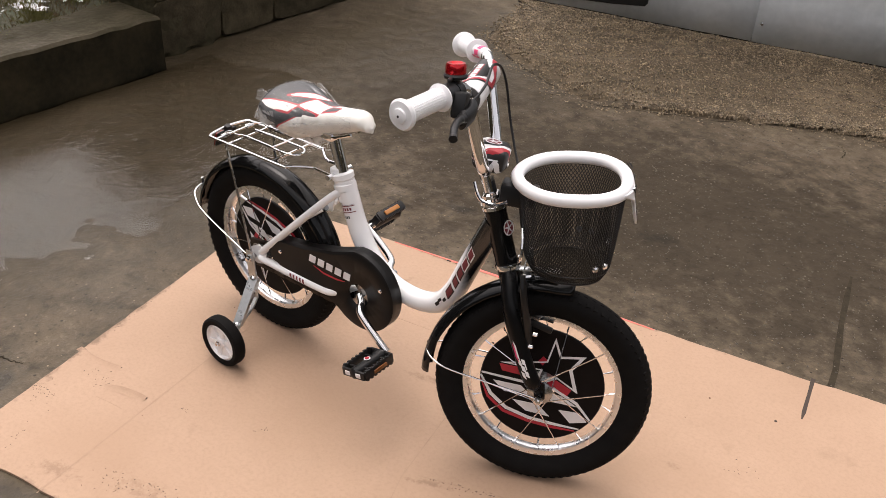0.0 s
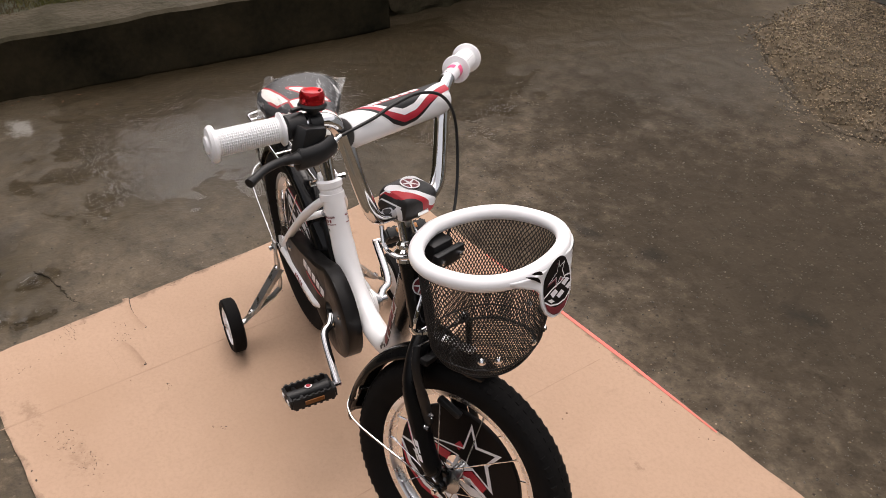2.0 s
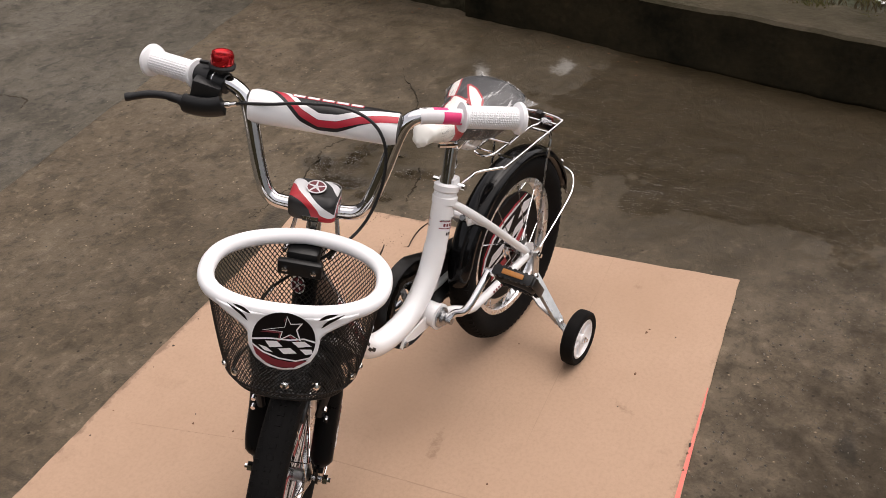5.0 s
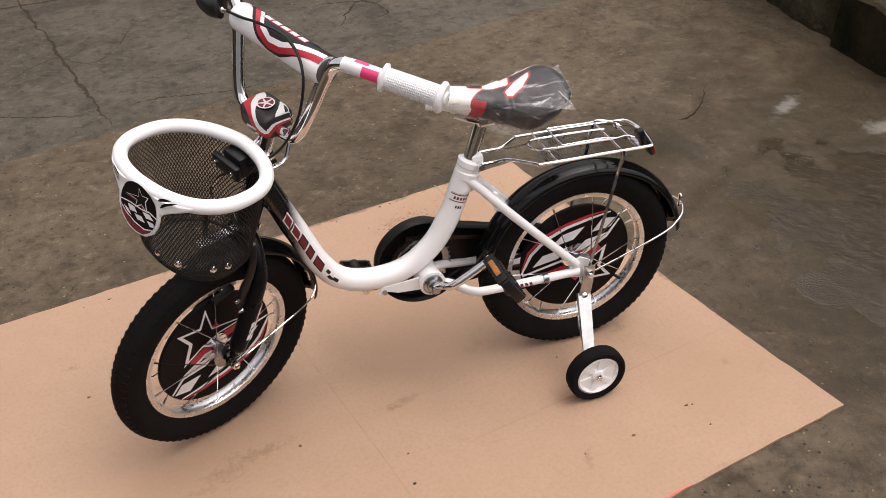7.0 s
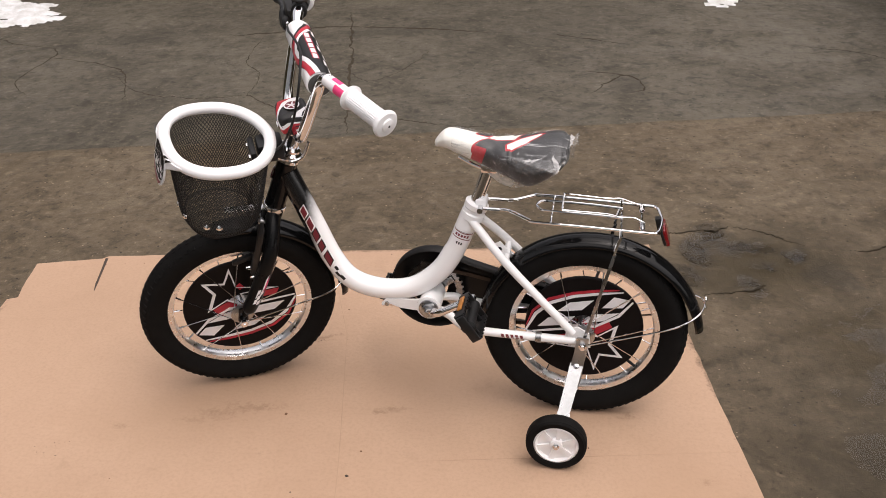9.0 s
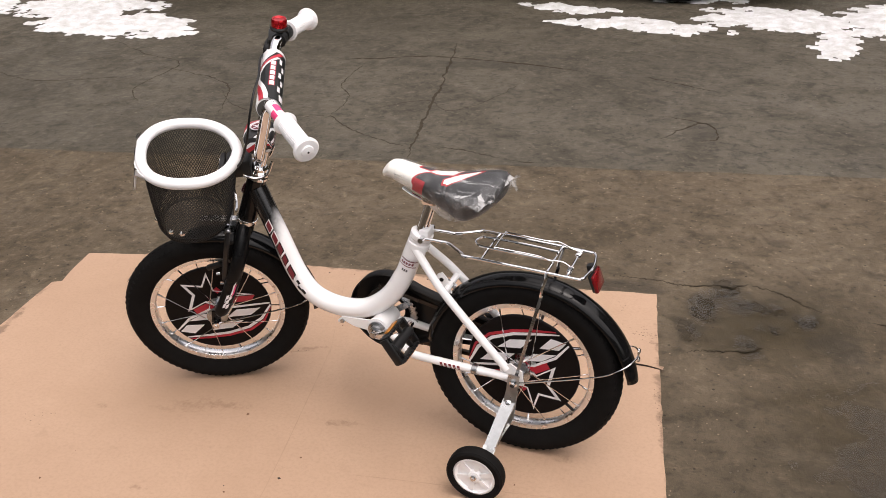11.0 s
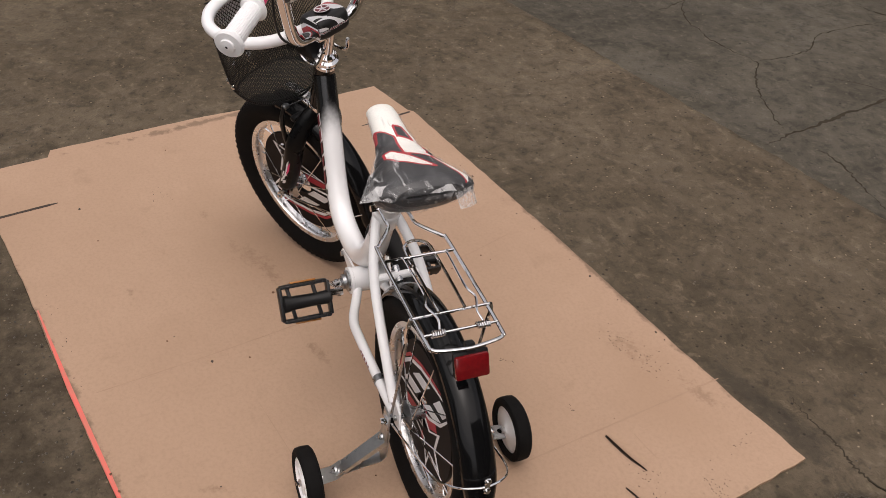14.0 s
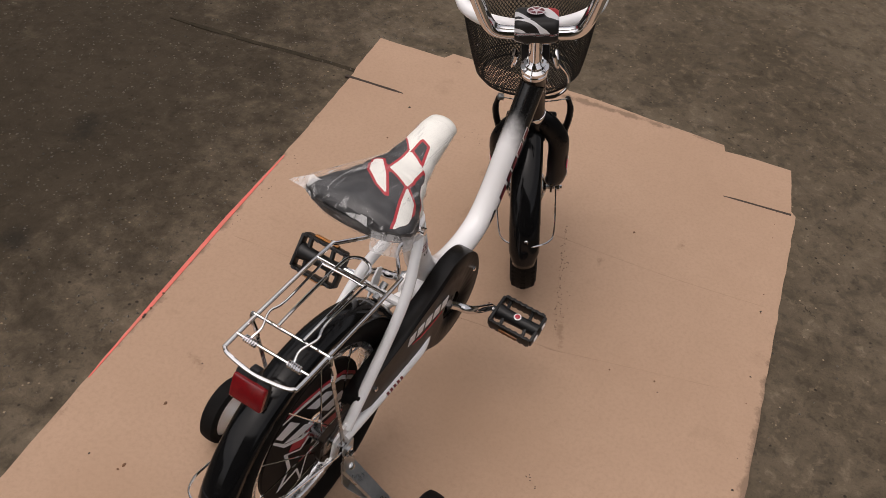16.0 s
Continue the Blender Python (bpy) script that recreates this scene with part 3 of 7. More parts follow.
def wrap_patch(bm, pts, r, ang0, ang1, start, end, rows=10, cols=8, up=(0, 0, 1), flat=1.0, slant=0.0):
    """A sticker on a tube along pts, between two angles and two fractions of its length; slant shifts one edge along the tube."""
    pts = [Vector(q) for q in pts]
    run = [0.0]
    for a, b in zip(pts, pts[1:]):
        run.append(run[-1] + (b - a).length)
    grid = []
    for i in range(rows + 1):
        row = []
        for j in range(cols + 1):
            s = min(0.9999, max(0.0, start + (end - start) * i / rows + slant * (j / cols - 0.5))) * run[-1]
            k = max(q for q in range(len(pts) - 1) if run[q] <= s + 1e-9)
            c, d = pts[k].lerp(pts[k + 1], (s - run[k]) / (run[k + 1] - run[k])), (pts[k + 1] - pts[k]).normalized()
            side = d.cross(Vector(up)).normalized()
            a = radians(ang0 + (ang1 - ang0) * j / cols)
            row.append(bm.verts.new(c + r * (math.cos(a) * side * flat + math.sin(a) * d.cross(side))))
        grid.append(row)
    for i in range(rows):
        for j in range(cols):
            bm.faces.new((grid[i][j], grid[i][j + 1], grid[i + 1][j + 1], grid[i + 1][j]))
    return bm


def bm_():
    return bmesh.new()


# ---- setting ----
GROUND = -0.006


def joint_y(x):
    return -1.56 + 0.235 * x


def smooth(a, b, v):
    t = max(0.0, min(1.0, (v - a) / (b - a)))
    return t * t * (3 - 2 * t)


def hollow(x, y):
    """How deep the worn near slab lies under its own level: a low strip before the kerb, broken hollows behind the sheet, and wear all over."""
    away = smooth(0.0, 0.10, max(-0.33 - 0.235 * (y + 0.02) - x if y < 0.45 else 0.0, y - 0.53 - 0.19 * x, -0.70 + 0.19 * x - y, x - 1.45))
    if away <= 0:
        return 0.0
    f1 = noise.fractal(Vector((x * 2.6, y * 2.6, 3.1)), 0.8, 2.1, 4)
    f2 = noise.fractal(Vector((x * 11, y * 11, 8.7)), 0.75, 2.1, 5)
    f3 = noise.noise(Vector((x * 55, y * 55, 1.3)))
    rough = max(smooth(-0.20, -0.7, x), 0.45 * smooth(0.6, 0.9, y), 1.3 * math.exp(-((x + 0.45) / 0.24) ** 2 - ((y + 0.63) / 0.20) ** 2), 0.12)
    strip = 0.0105 * smooth(-0.48, -0.86, x + 0.16 * f1) * smooth(-0.62, -0.12, y + 0.10 * f1) * (1 - smooth(0.80, 1.20, y + 0.1 * f1))
    pool = sum(d * math.exp(-((x - px) / rx) ** 2 - ((y - py) / ry) ** 2) for px, py, rx, ry, d in ((-0.33, -0.82, 0.045, 0.05, 0.009), (-0.42, -0.745, 0.07, 0.035, 0.008), (-0.285, -0.70, 0.035, 0.09, 0.010), (-0.262, -0.58, 0.028, 0.06, 0.008), (-0.54, -0.715, 0.035, 0.035, 0.007), (-0.47, -0.645, 0.035, 0.03, 0.007), (-0.42, -0.56, 0.03, 0.04, 0.006)))
    pool *= max(0.0, 0.9 + 0.9 * f2 + 0.4 * f3)
    wear = min(0.0040, 0.0012 + rough * (0.0040 * f1 + 0.0062 * f2 + 0.0014 * f3))
    return away * max(0.0, wear * (1 - 50 * strip) + strip + pool)


def build_ground():
    """Two concrete slabs out to the horizon; the near one is worn uneven and ends in a chipped edge over the grey one."""
    bm = bm_()
    far = 400.0
    xs = [-far, -6.0, -1.62] + [-1.60 + 0.012 * i for i in range(117)] + [-0.196 + 0.024 * i for i in range(142)] + [3.4, 8.0, far]
    rng = random.Random(4)
    rows = []
    for x in xs:
        y = joint_y(max(-6.0, min(6.0, x)))
        lip = y + 0.006 * noise.noise(Vector((x * 7, 0, 5))) + rng.uniform(-0.003, 0.003)
        row = [(-far, GROUND - 0.005), (lip - 0.004, GROUND - 0.005), (lip, GROUND - 0.0068), (lip + 0.002, GROUND - 0.003), (lip + 0.007, GROUND - rng.uniform(0.0, 0.0012))]
        for k in range(1, 300):
            yy = y + 0.018 + (2.75 - y) * k / 299
            row.append((yy, GROUND - (hollow(x, yy) if -1.62 < x < 3.2 else 0.0)))
        row.append((far, GROUND))
        rows.append([bm.verts.new((x, yy, zz)) for yy, zz in row])
    for p, q in zip(rows, rows[1:]):
        for k in range(len(p) - 1):
            f = bm.faces.new((p[k], q[k], q[k + 1], p[k + 1]))
            f.material_index = 1 if k < 2 else 0
    return tagged(part("ground", bm, [CONCRETE, CONCRETE_FAR], angle=70), "wet stained brown concrete yard with cracks and puddles", "ground", kind="structure")


ground = build_ground()


def puddle():
    """A sheet of rain water at one level, which shows where the ground lies under it."""
    bm = bm_()
    edge = [(-1.43, -0.95), (-0.20, -0.95), (-0.15, -0.74), (-0.235, -0.45), (-0.34, 0.0), (-0.40, 0.42), (-0.1, 0.55), (-0.3, 1.2), (-1.43, 1.2)]
    bm.faces.new([bm.verts.new((x, y, GROUND - 0.0048)) for x, y in edge])
    return tagged(part("water", bm, WATER), "shallow brown rain puddles on the low concrete", "puddle", kind="structure")


puddle()


def crack(pts, width, seed):
    """A dirt-filled crack: an uneven line that thins out, opens and wanders."""
    rng = random.Random(seed)
    line = [tuple(p[:2]) for p in curve_points([(x, y, 0) for x, y in pts], 16)]
    line = [(x + 0.012 * noise.noise(Vector((x * 14, y * 14, seed))) + rng.uniform(-1, 1) * 0.0045, y + 0.012 * noise.noise(Vector((x * 14, y * 14, seed + 9.0))) + rng.uniform(-1, 1) * 0.0045) for x, y in line]
    n = len(line)
    wide = [max(0.0008, width * 0.5 * (0.6 + 0.5 * noise.noise(Vector((x * 9, y * 9, seed + 3.0))) + rng.uniform(-0.4, 0.4)) * min(1, 0.1 + 5 * min(i, n - 1 - i) / n)) for i, (x, y) in enumerate(line)]
    low = -0.005 if sum(y - joint_y(x) for x, y in pts) < 0 else -0.0012
    return part("crack", ribbon(bm_(), line, wide, GROUND + low - 0.004, 0.0046), CRACK, ground)


# cracks in the grey slab, then in the near one and along the gravel
crack(((0.86, -1.38), (0.92, -1.60), (0.98, -1.87), (1.06, -2.24), (1.14, -2.57), (1.2, -2.8)), 0.03, 20)
crack(((0.93, -1.5), (0.99, -1.51), (1.19, -1.59), (1.34, -1.69), (1.50, -1.65), (1.76, -1.68), (2.0, -1.9)), 0.012, 21)
crack(((1.34, -1.69), (1.35, -1.9), (1.47, -2.09), (1.5, -2.4)), 0.0105, 22)
crack(((1.22, -1.81), (1.04, -1.98), (0.9, -1.9), (0.79, -2.06), (0.73, -2.28)), 0.009, 23)
crack(((0.81, -1.52), (0.68, -1.53), (0.51, -1.49), (0.40, -1.50)), 0.0135, 24)
crack(((2.4, -2.05), (2.09, -1.98), (1.94, -1.9), (1.86, -1.75), (1.80, -1.6)), 0.015, 25)
crack(((0.23, -2.56), (0.06, -2.50), (-0.11, -2.45)), 0.018, 26)
crack(((1.67, -2.39), (1.45, -2.47), (1.22, -2.57), (0.8, -2.58), (0.5, -2.55)), 0.036, 27)
crack(((-0.8, -2.5), (-1.03, -2.43), (-1.2, -2.33), (-1.5, -2.36)), 0.015, 28)
crack(((2.2, -1.6), (2.33, -1.76), (2.34, -2.11), (2.6, -2.2), (2.9, -2.35)), 0.0135, 29)
crack(((2.5, -1.85), (2.9, -1.7), (3.4, -1.9)), 0.0105, 30)
crack(((0.04, -1.85), (-0.05, -2.03), (-0.12, -2.06), (-0.16, -1.93), (-0.11, -1.88)), 0.021, 31)
crack(((0.08, -2.10), (-0.05, -2.08), (-0.11, -2.05)), 0.015, 32)
crack(((-0.018, -0.799), (-0.077, -0.796), (-0.156, -0.802), (-0.23, -0.799), (-0.38, -0.852), (-0.476, -0.835), (-0.543, -0.788), (-0.618, -0.747), (-0.649, -0.659)), 0.011, 33)
crack(((-0.457, -0.555), (-0.377, -0.512), (-0.312, -0.5), (-0.268, -0.469)), 0.006, 34)
crack(((-0.62, -0.74), (-0.8, -0.80), (-0.92, -0.95), (-1.15, -1.02)), 0.008, 35)
crack(((1.08, -0.50), (1.04, -0.545), (1.00, -0.594)), 0.008, 36)
crack(((0.65, 2.07), (0.69, 1.98), (0.71, 1.91)), 0.01, 37)
crack(((-0.87, 2.24), (-0.81, 1.98), (-0.66, 1.865), (-0.43, 1.755), (-0.17, 1.675), (-0.05, 1.72)), 0.024, 38)
crack(((0.0, 1.745), (0.2, 1.85), (0.55, 2.05), (0.9, 2.19)), 0.012, 39)


part("joint_strip", ribbon(bm_(), [(0.983, 1.19), (1.01, 1.07), (1.038, 0.951), (1.066, 0.85), (1.093, 0.752), (1.11, 0.66)], [0.006, 0.016, 0.013, 0.017, 0.014, 0.016], GROUND - 0.006, 0.0065), TAR, ground, "dark tarred joint in the concrete")


def block_wall(name, x0, x1, y0, y1, h, material, label, seed, cap=None, lumps=0.012):
    """A cast or rubble wall with uneven faces."""
    bm = bm_()
    rng = random.Random(seed)
    ny, nz = max(4, int((y1 - y0) / 0.07)), max(3, int(h / 0.05))
    front = [[bm.verts.new((x1 + rng.uniform(-lumps, lumps) - 0.015 * k / nz, y0 + (y1 - y0) * j / ny, -0.05 + (h + 0.05) * k / nz + (rng.uniform(-0.006, 0.006) if k == nz else 0))) for k in range(nz + 1)] for j in range(ny + 1)]
    mid = [bm.verts.new((front[j][nz].co.x - 0.012, front[j][nz].co.y, front[j][nz].co.z + 0.010)) for j in range(ny + 1)]
    back = [bm.verts.new((x0, front[j][nz].co.y, h + rng.uniform(-0.004, 0.008))) for j in range(ny + 1)]
    low = [bm.verts.new((x0, front[j][nz].co.y, -0.05)) for j in range(ny + 1)]
    for j in range(ny):
        for k in range(nz):
            bm.faces.new((front[j][k], front[j + 1][k], front[j + 1][k + 1], front[j][k + 1]))
        for a, b in ((None, mid), (mid, back), (back, low)):
            p = a or [f[nz] for f in front]
            f = bm.faces.new((p[j], p[j + 1], b[j + 1], b[j]))
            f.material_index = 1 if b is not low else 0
    for j in (0, ny):
        bm.faces.new([*front[j], mid[j], back[j], low[j]])
    return tagged(part(name, bm, [material, cap or material]), label, "wall", kind="structure")


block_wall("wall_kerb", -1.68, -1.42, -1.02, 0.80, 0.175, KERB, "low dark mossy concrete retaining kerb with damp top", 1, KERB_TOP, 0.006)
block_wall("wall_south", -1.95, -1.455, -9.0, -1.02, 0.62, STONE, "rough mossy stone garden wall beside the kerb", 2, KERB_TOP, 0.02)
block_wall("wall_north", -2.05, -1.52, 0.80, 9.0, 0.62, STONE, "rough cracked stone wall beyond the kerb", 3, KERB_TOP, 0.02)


def wall_stones(wall, x, y0, y1, h, seed):
    """Rough flat stones set in the wall's face, each with its own size and lean."""
    rng = random.Random(seed)
    z = 0.0
    while z < h - 0.05:
        rise = min(h - z - 0.004, rng.uniform(0.15, 0.26))
        y = y0 + 0.01
        while y < y1 - 0.08:
            run = min(y1 - y - 0.01, rng.uniform(0.18, 0.42))
            n = 16
            pts = [(run / 2 * math.copysign(abs(math.cos(a)) ** 0.22, math.cos(a)) * rng.uniform(0.985, 1.01), rise / 2 * math.copysign(abs(math.sin(a)) ** 0.22, math.sin(a)) * rng.uniform(0.985, 1.01)) for a in (k * math.tau / n + 0.2 for k in range(n))]
            bm = bm_()
            m = Matrix.Translation((x, y + run / 2, z + rise / 2)) @ Matrix.Rotation(radians(90), 4, "Z") @ Matrix.Rotation(radians(90), 4, "X")
            low, top = [bm.verts.new(m @ Vector((*p, -0.02))) for p in pts], [bm.verts.new(m @ Vector((p[0] * 0.975, p[1] * 0.975, rng.uniform(0.002, 0.006)))) for p in pts]
            bm.faces.new(top), bm.faces.new(low[::-1])
            for k in range(n):
                bm.faces.new((low[k], low[(k + 1) % n], top[(k + 1) % n], top[k]))
            part("stone", bm, SLAB, wall)
            y += run
        z += rise


wall_stones(bpy.data.objects["wall_north"], -1.515, 0.82, 3.4, 0.60, 61)


# an added wall out of view that holds back low skylight
def unseen_wall(name, a, b, h):
    bm = bm_()
    d = Vector((b[0] - a[0], b[1] - a[1], 0))
    box(bm, (d.length, 0.3, h), Matrix.Translation(((a[0] + b[0]) / 2, (a[1] + b[1]) / 2, h / 2 - 0.1)) @ Matrix.Rotation(math.atan2(d.y, d.x), 4, "Z"), 0.02)
    tagged(part(name, bm, STONE), "plain dull wall, unseen, added to block low sky", "wall", kind="structure")


# never in view; sized for what the wet ground mirrors and for sidelight
unseen_wall("wall_east_unseen", (9.0, -12.0), (9.0, 9.0), 3.6)
unseen_wall("wall_yard_unseen", (-14.0, -12.0), (9.0, -8.0), 4.2)
unseen_wall("wall_west_unseen", (-9.0, -12.0), (-9.0, 0.4), 7.5)


def lawn():
    bm = bm_()
    rng = random.Random(8)
    nx, ny = 10, 24
    g = [[bm.verts.new((-1.67 - 0.2 * i * (1 + 0.6 * i), -1.02 + 1.82 * j / ny, 0.165 + 0.02 * min(i, 4) + rng.uniform(-0.012, 0.012))) for j in range(ny + 1)] for i in range(nx + 1)]
    for i in range(nx):
        for j in range(ny):
            bm.faces.new((g[i][j], g[i][j + 1], g[i + 1][j + 1], g[i + 1][j]))
    tagged(part("lawn_soil", bm, SOIL), "bare winter soil behind the kerb", "ground", kind="structure")
    bm = bm_()
    dry = bm_()
    for k in range(16000):
        x, y = -1.64 - abs(rng.gauss(0, 0.30)), rng.uniform(-1.0, 0.79)
        clump = noise.noise(Vector((x * 9, y * 9, 4.0)))
        if k % 3 and clump < -0.05:
            continue
        z = 0.165 + min(0.09, max(0, (-1.67 - x)) * 0.1)
        a, h, w = rng.uniform(0, math.tau), rng.uniform(0.006, 0.016) * (1 + max(0, clump)), 0.0010
        blades = bm if clump > 0.02 or k % 7 == 0 else dry
        dx, dy = math.cos(a), math.sin(a)
        lean = rng.uniform(0.2, 1.2) * h
        p = [blades.verts.new(q) for q in ((x - dy * w, y + dx * w, z - 0.01), (x + dy * w, y - dx * w, z - 0.01), (x + dx * lean * 0.5 + dy * w * 0.6, y + dy * lean * 0.5 - dx * w * 0.6, z + h * 0.7), (x + dx * lean, y + dy * lean, z + h))]
        blades.faces.new((p[0], p[1], p[2])), blades.faces.new((p[0], p[2], p[3]))
    tagged(part("dry_grass", dry, STRAW), "dead brown grass and straw behind the kerb", "grass", kind="stuff")
    tagged(part("grass", bm, GRASS), "thin yellow-green winter grass behind the kerb", "grass", kind="stuff")


lawn()


def snow_patch(label, spots, z, seed, thick=0.018, step=0.018, grain=1.0):
    """Half-melted snow: an uneven sheet, eaten into ragged islands that sink into the ground between them."""
    bm = bm_()
    x0, x1 = min(s[0] - 1.5 * s[2] for s in spots), max(s[0] + 1.5 * s[2] for s in spots)
    y0, y1 = min(s[1] - 1.5 * s[3] for s in spots), max(s[1] + 1.5 * s[3] for s in spots)
    nx, ny = int((x1 - x0) / step) + 2, int((y1 - y0) / step) + 2
    grid = []
    for i in range(nx):
        row = []
        for k in range(ny):
            x, y = x0 + i * step, y0 + k * step
            cover = max(s[4] * math.exp(-(((x - s[0]) / s[2]) ** 2 + ((y - s[1]) / s[3]) ** 2)) for s in spots)
            f = noise.fractal(Vector((x * 7.0 * grain + seed, y * 11.0 * grain, seed * 1.3)), 0.7, 2.1, 6)
            g = noise.noise(Vector((x * 46 * grain, y * 46 * grain, seed)))
            h = cover - 0.46 + 0.50 * f * min(1.0, 2.2 * cover) + (0.22 if grain < 1.5 else 0.42) * g * min(1.0, 2.5 * cover)
            row.append((x + 0.3 * step * noise.noise(Vector((x * 90, y * 90, 1))), y + 0.3 * step * noise.noise(Vector((x * 90, y * 90, 7))), z + thick * max(-0.5, min(1.0, 1.4 * h)) + (0.006 * g if h > 0 else 0), h))
        grid.append(row)
    made = {}
    for i in range(nx - 1):
        for k in range(ny - 1):
            ring = ((i, k), (i + 1, k), (i + 1, k + 1), (i, k + 1))
            if max(grid[a][c][3] for a, c in ring) > -0.05:
                for q in ring:
                    if q not in made:
                        made[q] = bm.verts.new(grid[q[0]][q[1]][:3])
                bm.faces.new([made[q] for q in ring])
    return tagged(part("snow_patch", bm, SNOW, angle=80), label, "snow", kind="stuff")


snow_patch("thin melting snow on the grass by the kerb", ((-1.92, 0.45, 0.17, 0.36, 0.56), (-1.97, 0.0, 0.15, 0.3, 0.45), (-1.86, 0.66, 0.1, 0.12, 0.45)), 0.178, 31, 0.010, 0.006, 1.8)
snow_patch("patch of wet melting snow on concrete", ((3.15, -2.62, 0.42, 0.24, 1.0), (3.5, -2.9, 0.4, 0.3, 1.0), (2.75, -2.62, 0.2, 0.16, 0.8)), GROUND, 32)
snow_patch("long patch of slushy snow beside a parked car", ((0.42, -3.36, 0.45, 0.13, 0.75), (-0.25, -3.66, 0.42, 0.22, 0.9), (-0.54, -3.3, 0.12, 0.25, 0.75), (-0.85, -3.8, 0.30, 0.35, 1.1), (0.85, -3.6, 0.35, 0.10, 0.6), (0.5, -4.0, 0.6, 0.12, 0.9)), GROUND, 33)
snow_patch("small remains of snow on concrete", ((4.2, -2.7, 0.3, 0.2, 1.0), (-1.05, -4.4, 0.2, 0.3, 1.0)), GROUND, 34)


def gravel_strip():
    """A strip of gravelly soil along the metal fence, with an uneven edge, and its pebbles."""
    rng = random.Random(12)
    edge = [(-0.9, 2.45), (-0.86, 2.2), (-0.80, 1.98), (-0.65, 1.87), (-0.42, 1.76), (-0.16, 1.68), (0.2, 1.86), (0.55, 2.06), (0.9, 2.2), (1.6, 2.42), (2.6, 2.72), (4.5, 3.25)]
    line = [(p.x + rng.uniform(-0.02, 0.02), p.y + rng.uniform(-0.02, 0.02)) for p in curve_points([(x, y, 0) for x, y in edge], 6)]
    bm = bm_()
    rows = []
    for i, (x, y) in enumerate(line):
        bx, by = -0.92 + 6.2 * i / (len(line) - 1), 2.452 + 0.266 * 6.2 * i / (len(line) - 1)
        rows.append([bm.verts.new((x + (bx - x) * f, y + (by - y) * f, GROUND - 0.003 + h + (rng.uniform(-0.003, 0.003) if 0 < f else 0))) for f, h in ((0, 0), (0.05, 0.014), (0.25, 0.018), (0.5, 0.02), (0.75, 0.022), (1.04, 0.025))])
    for p, q in zip(rows, rows[1:]):
        for k in range(5):
            bm.faces.new((p[k], q[k], q[k + 1], p[k + 1]))
    tagged(part("gravel_strip", bm, GRAVEL, angle=80), "strip of wet gravelly soil along a metal fence", "gravel", kind="structure")
    me_bm = bm_()
    ico = [(0.0, 0.0, 1.0)] + [(0.94 * math.cos(k * math.tau / 5), 0.94 * math.sin(k * math.tau / 5), 0.25) for k in range(5)]
    for _ in range(26000):
        i = rng.randrange(int(len(line) * 0.80))
        x, y = line[i]
        bx, by = -0.92 + 6.2 * i / (len(line) - 1), 2.452 + 0.266 * 6.2 * i / (len(line) - 1)
        f = rng.uniform(-0.03, 1.0)
        cx, cy, r = x + (bx - x) * f + rng.uniform(-0.04, 0.04), y + (by - y) * f + rng.uniform(-0.05, 0.05), rng.choice((0.0018, 0.002, 0.0025, 0.003, 0.003, 0.004, 0.005))
        z = GROUND + (0.0 if f < 0.02 else 0.016 + 0.008 * f)
        a = rng.uniform(0, 6)
        vs = [me_bm.verts.new((cx + r * (px * math.cos(a) - py * math.sin(a)) * rng.uniform(0.8, 1.3), cy + r * (px * math.sin(a) + py * math.cos(a)), z + r * pz * 0.7 - 0.001)) for px, py, pz in ico]
        base = [me_bm.verts.new((v.co.x, v.co.y, z - 0.006)) for v in vs[1:]]
        for k in range(5):
            me_bm.faces.new((vs[0], vs[1 + k], vs[1 + (k + 1) % 5])), me_bm.faces.new((vs[1 + k], base[k], base[(k + 1) % 5], vs[1 + (k + 1) % 5]))
    tagged(part("pebbles", me_bm, PEBBLE), "small brown and grey pebbles in damp soil", "pebbles", kind="stuff")


gravel_strip()


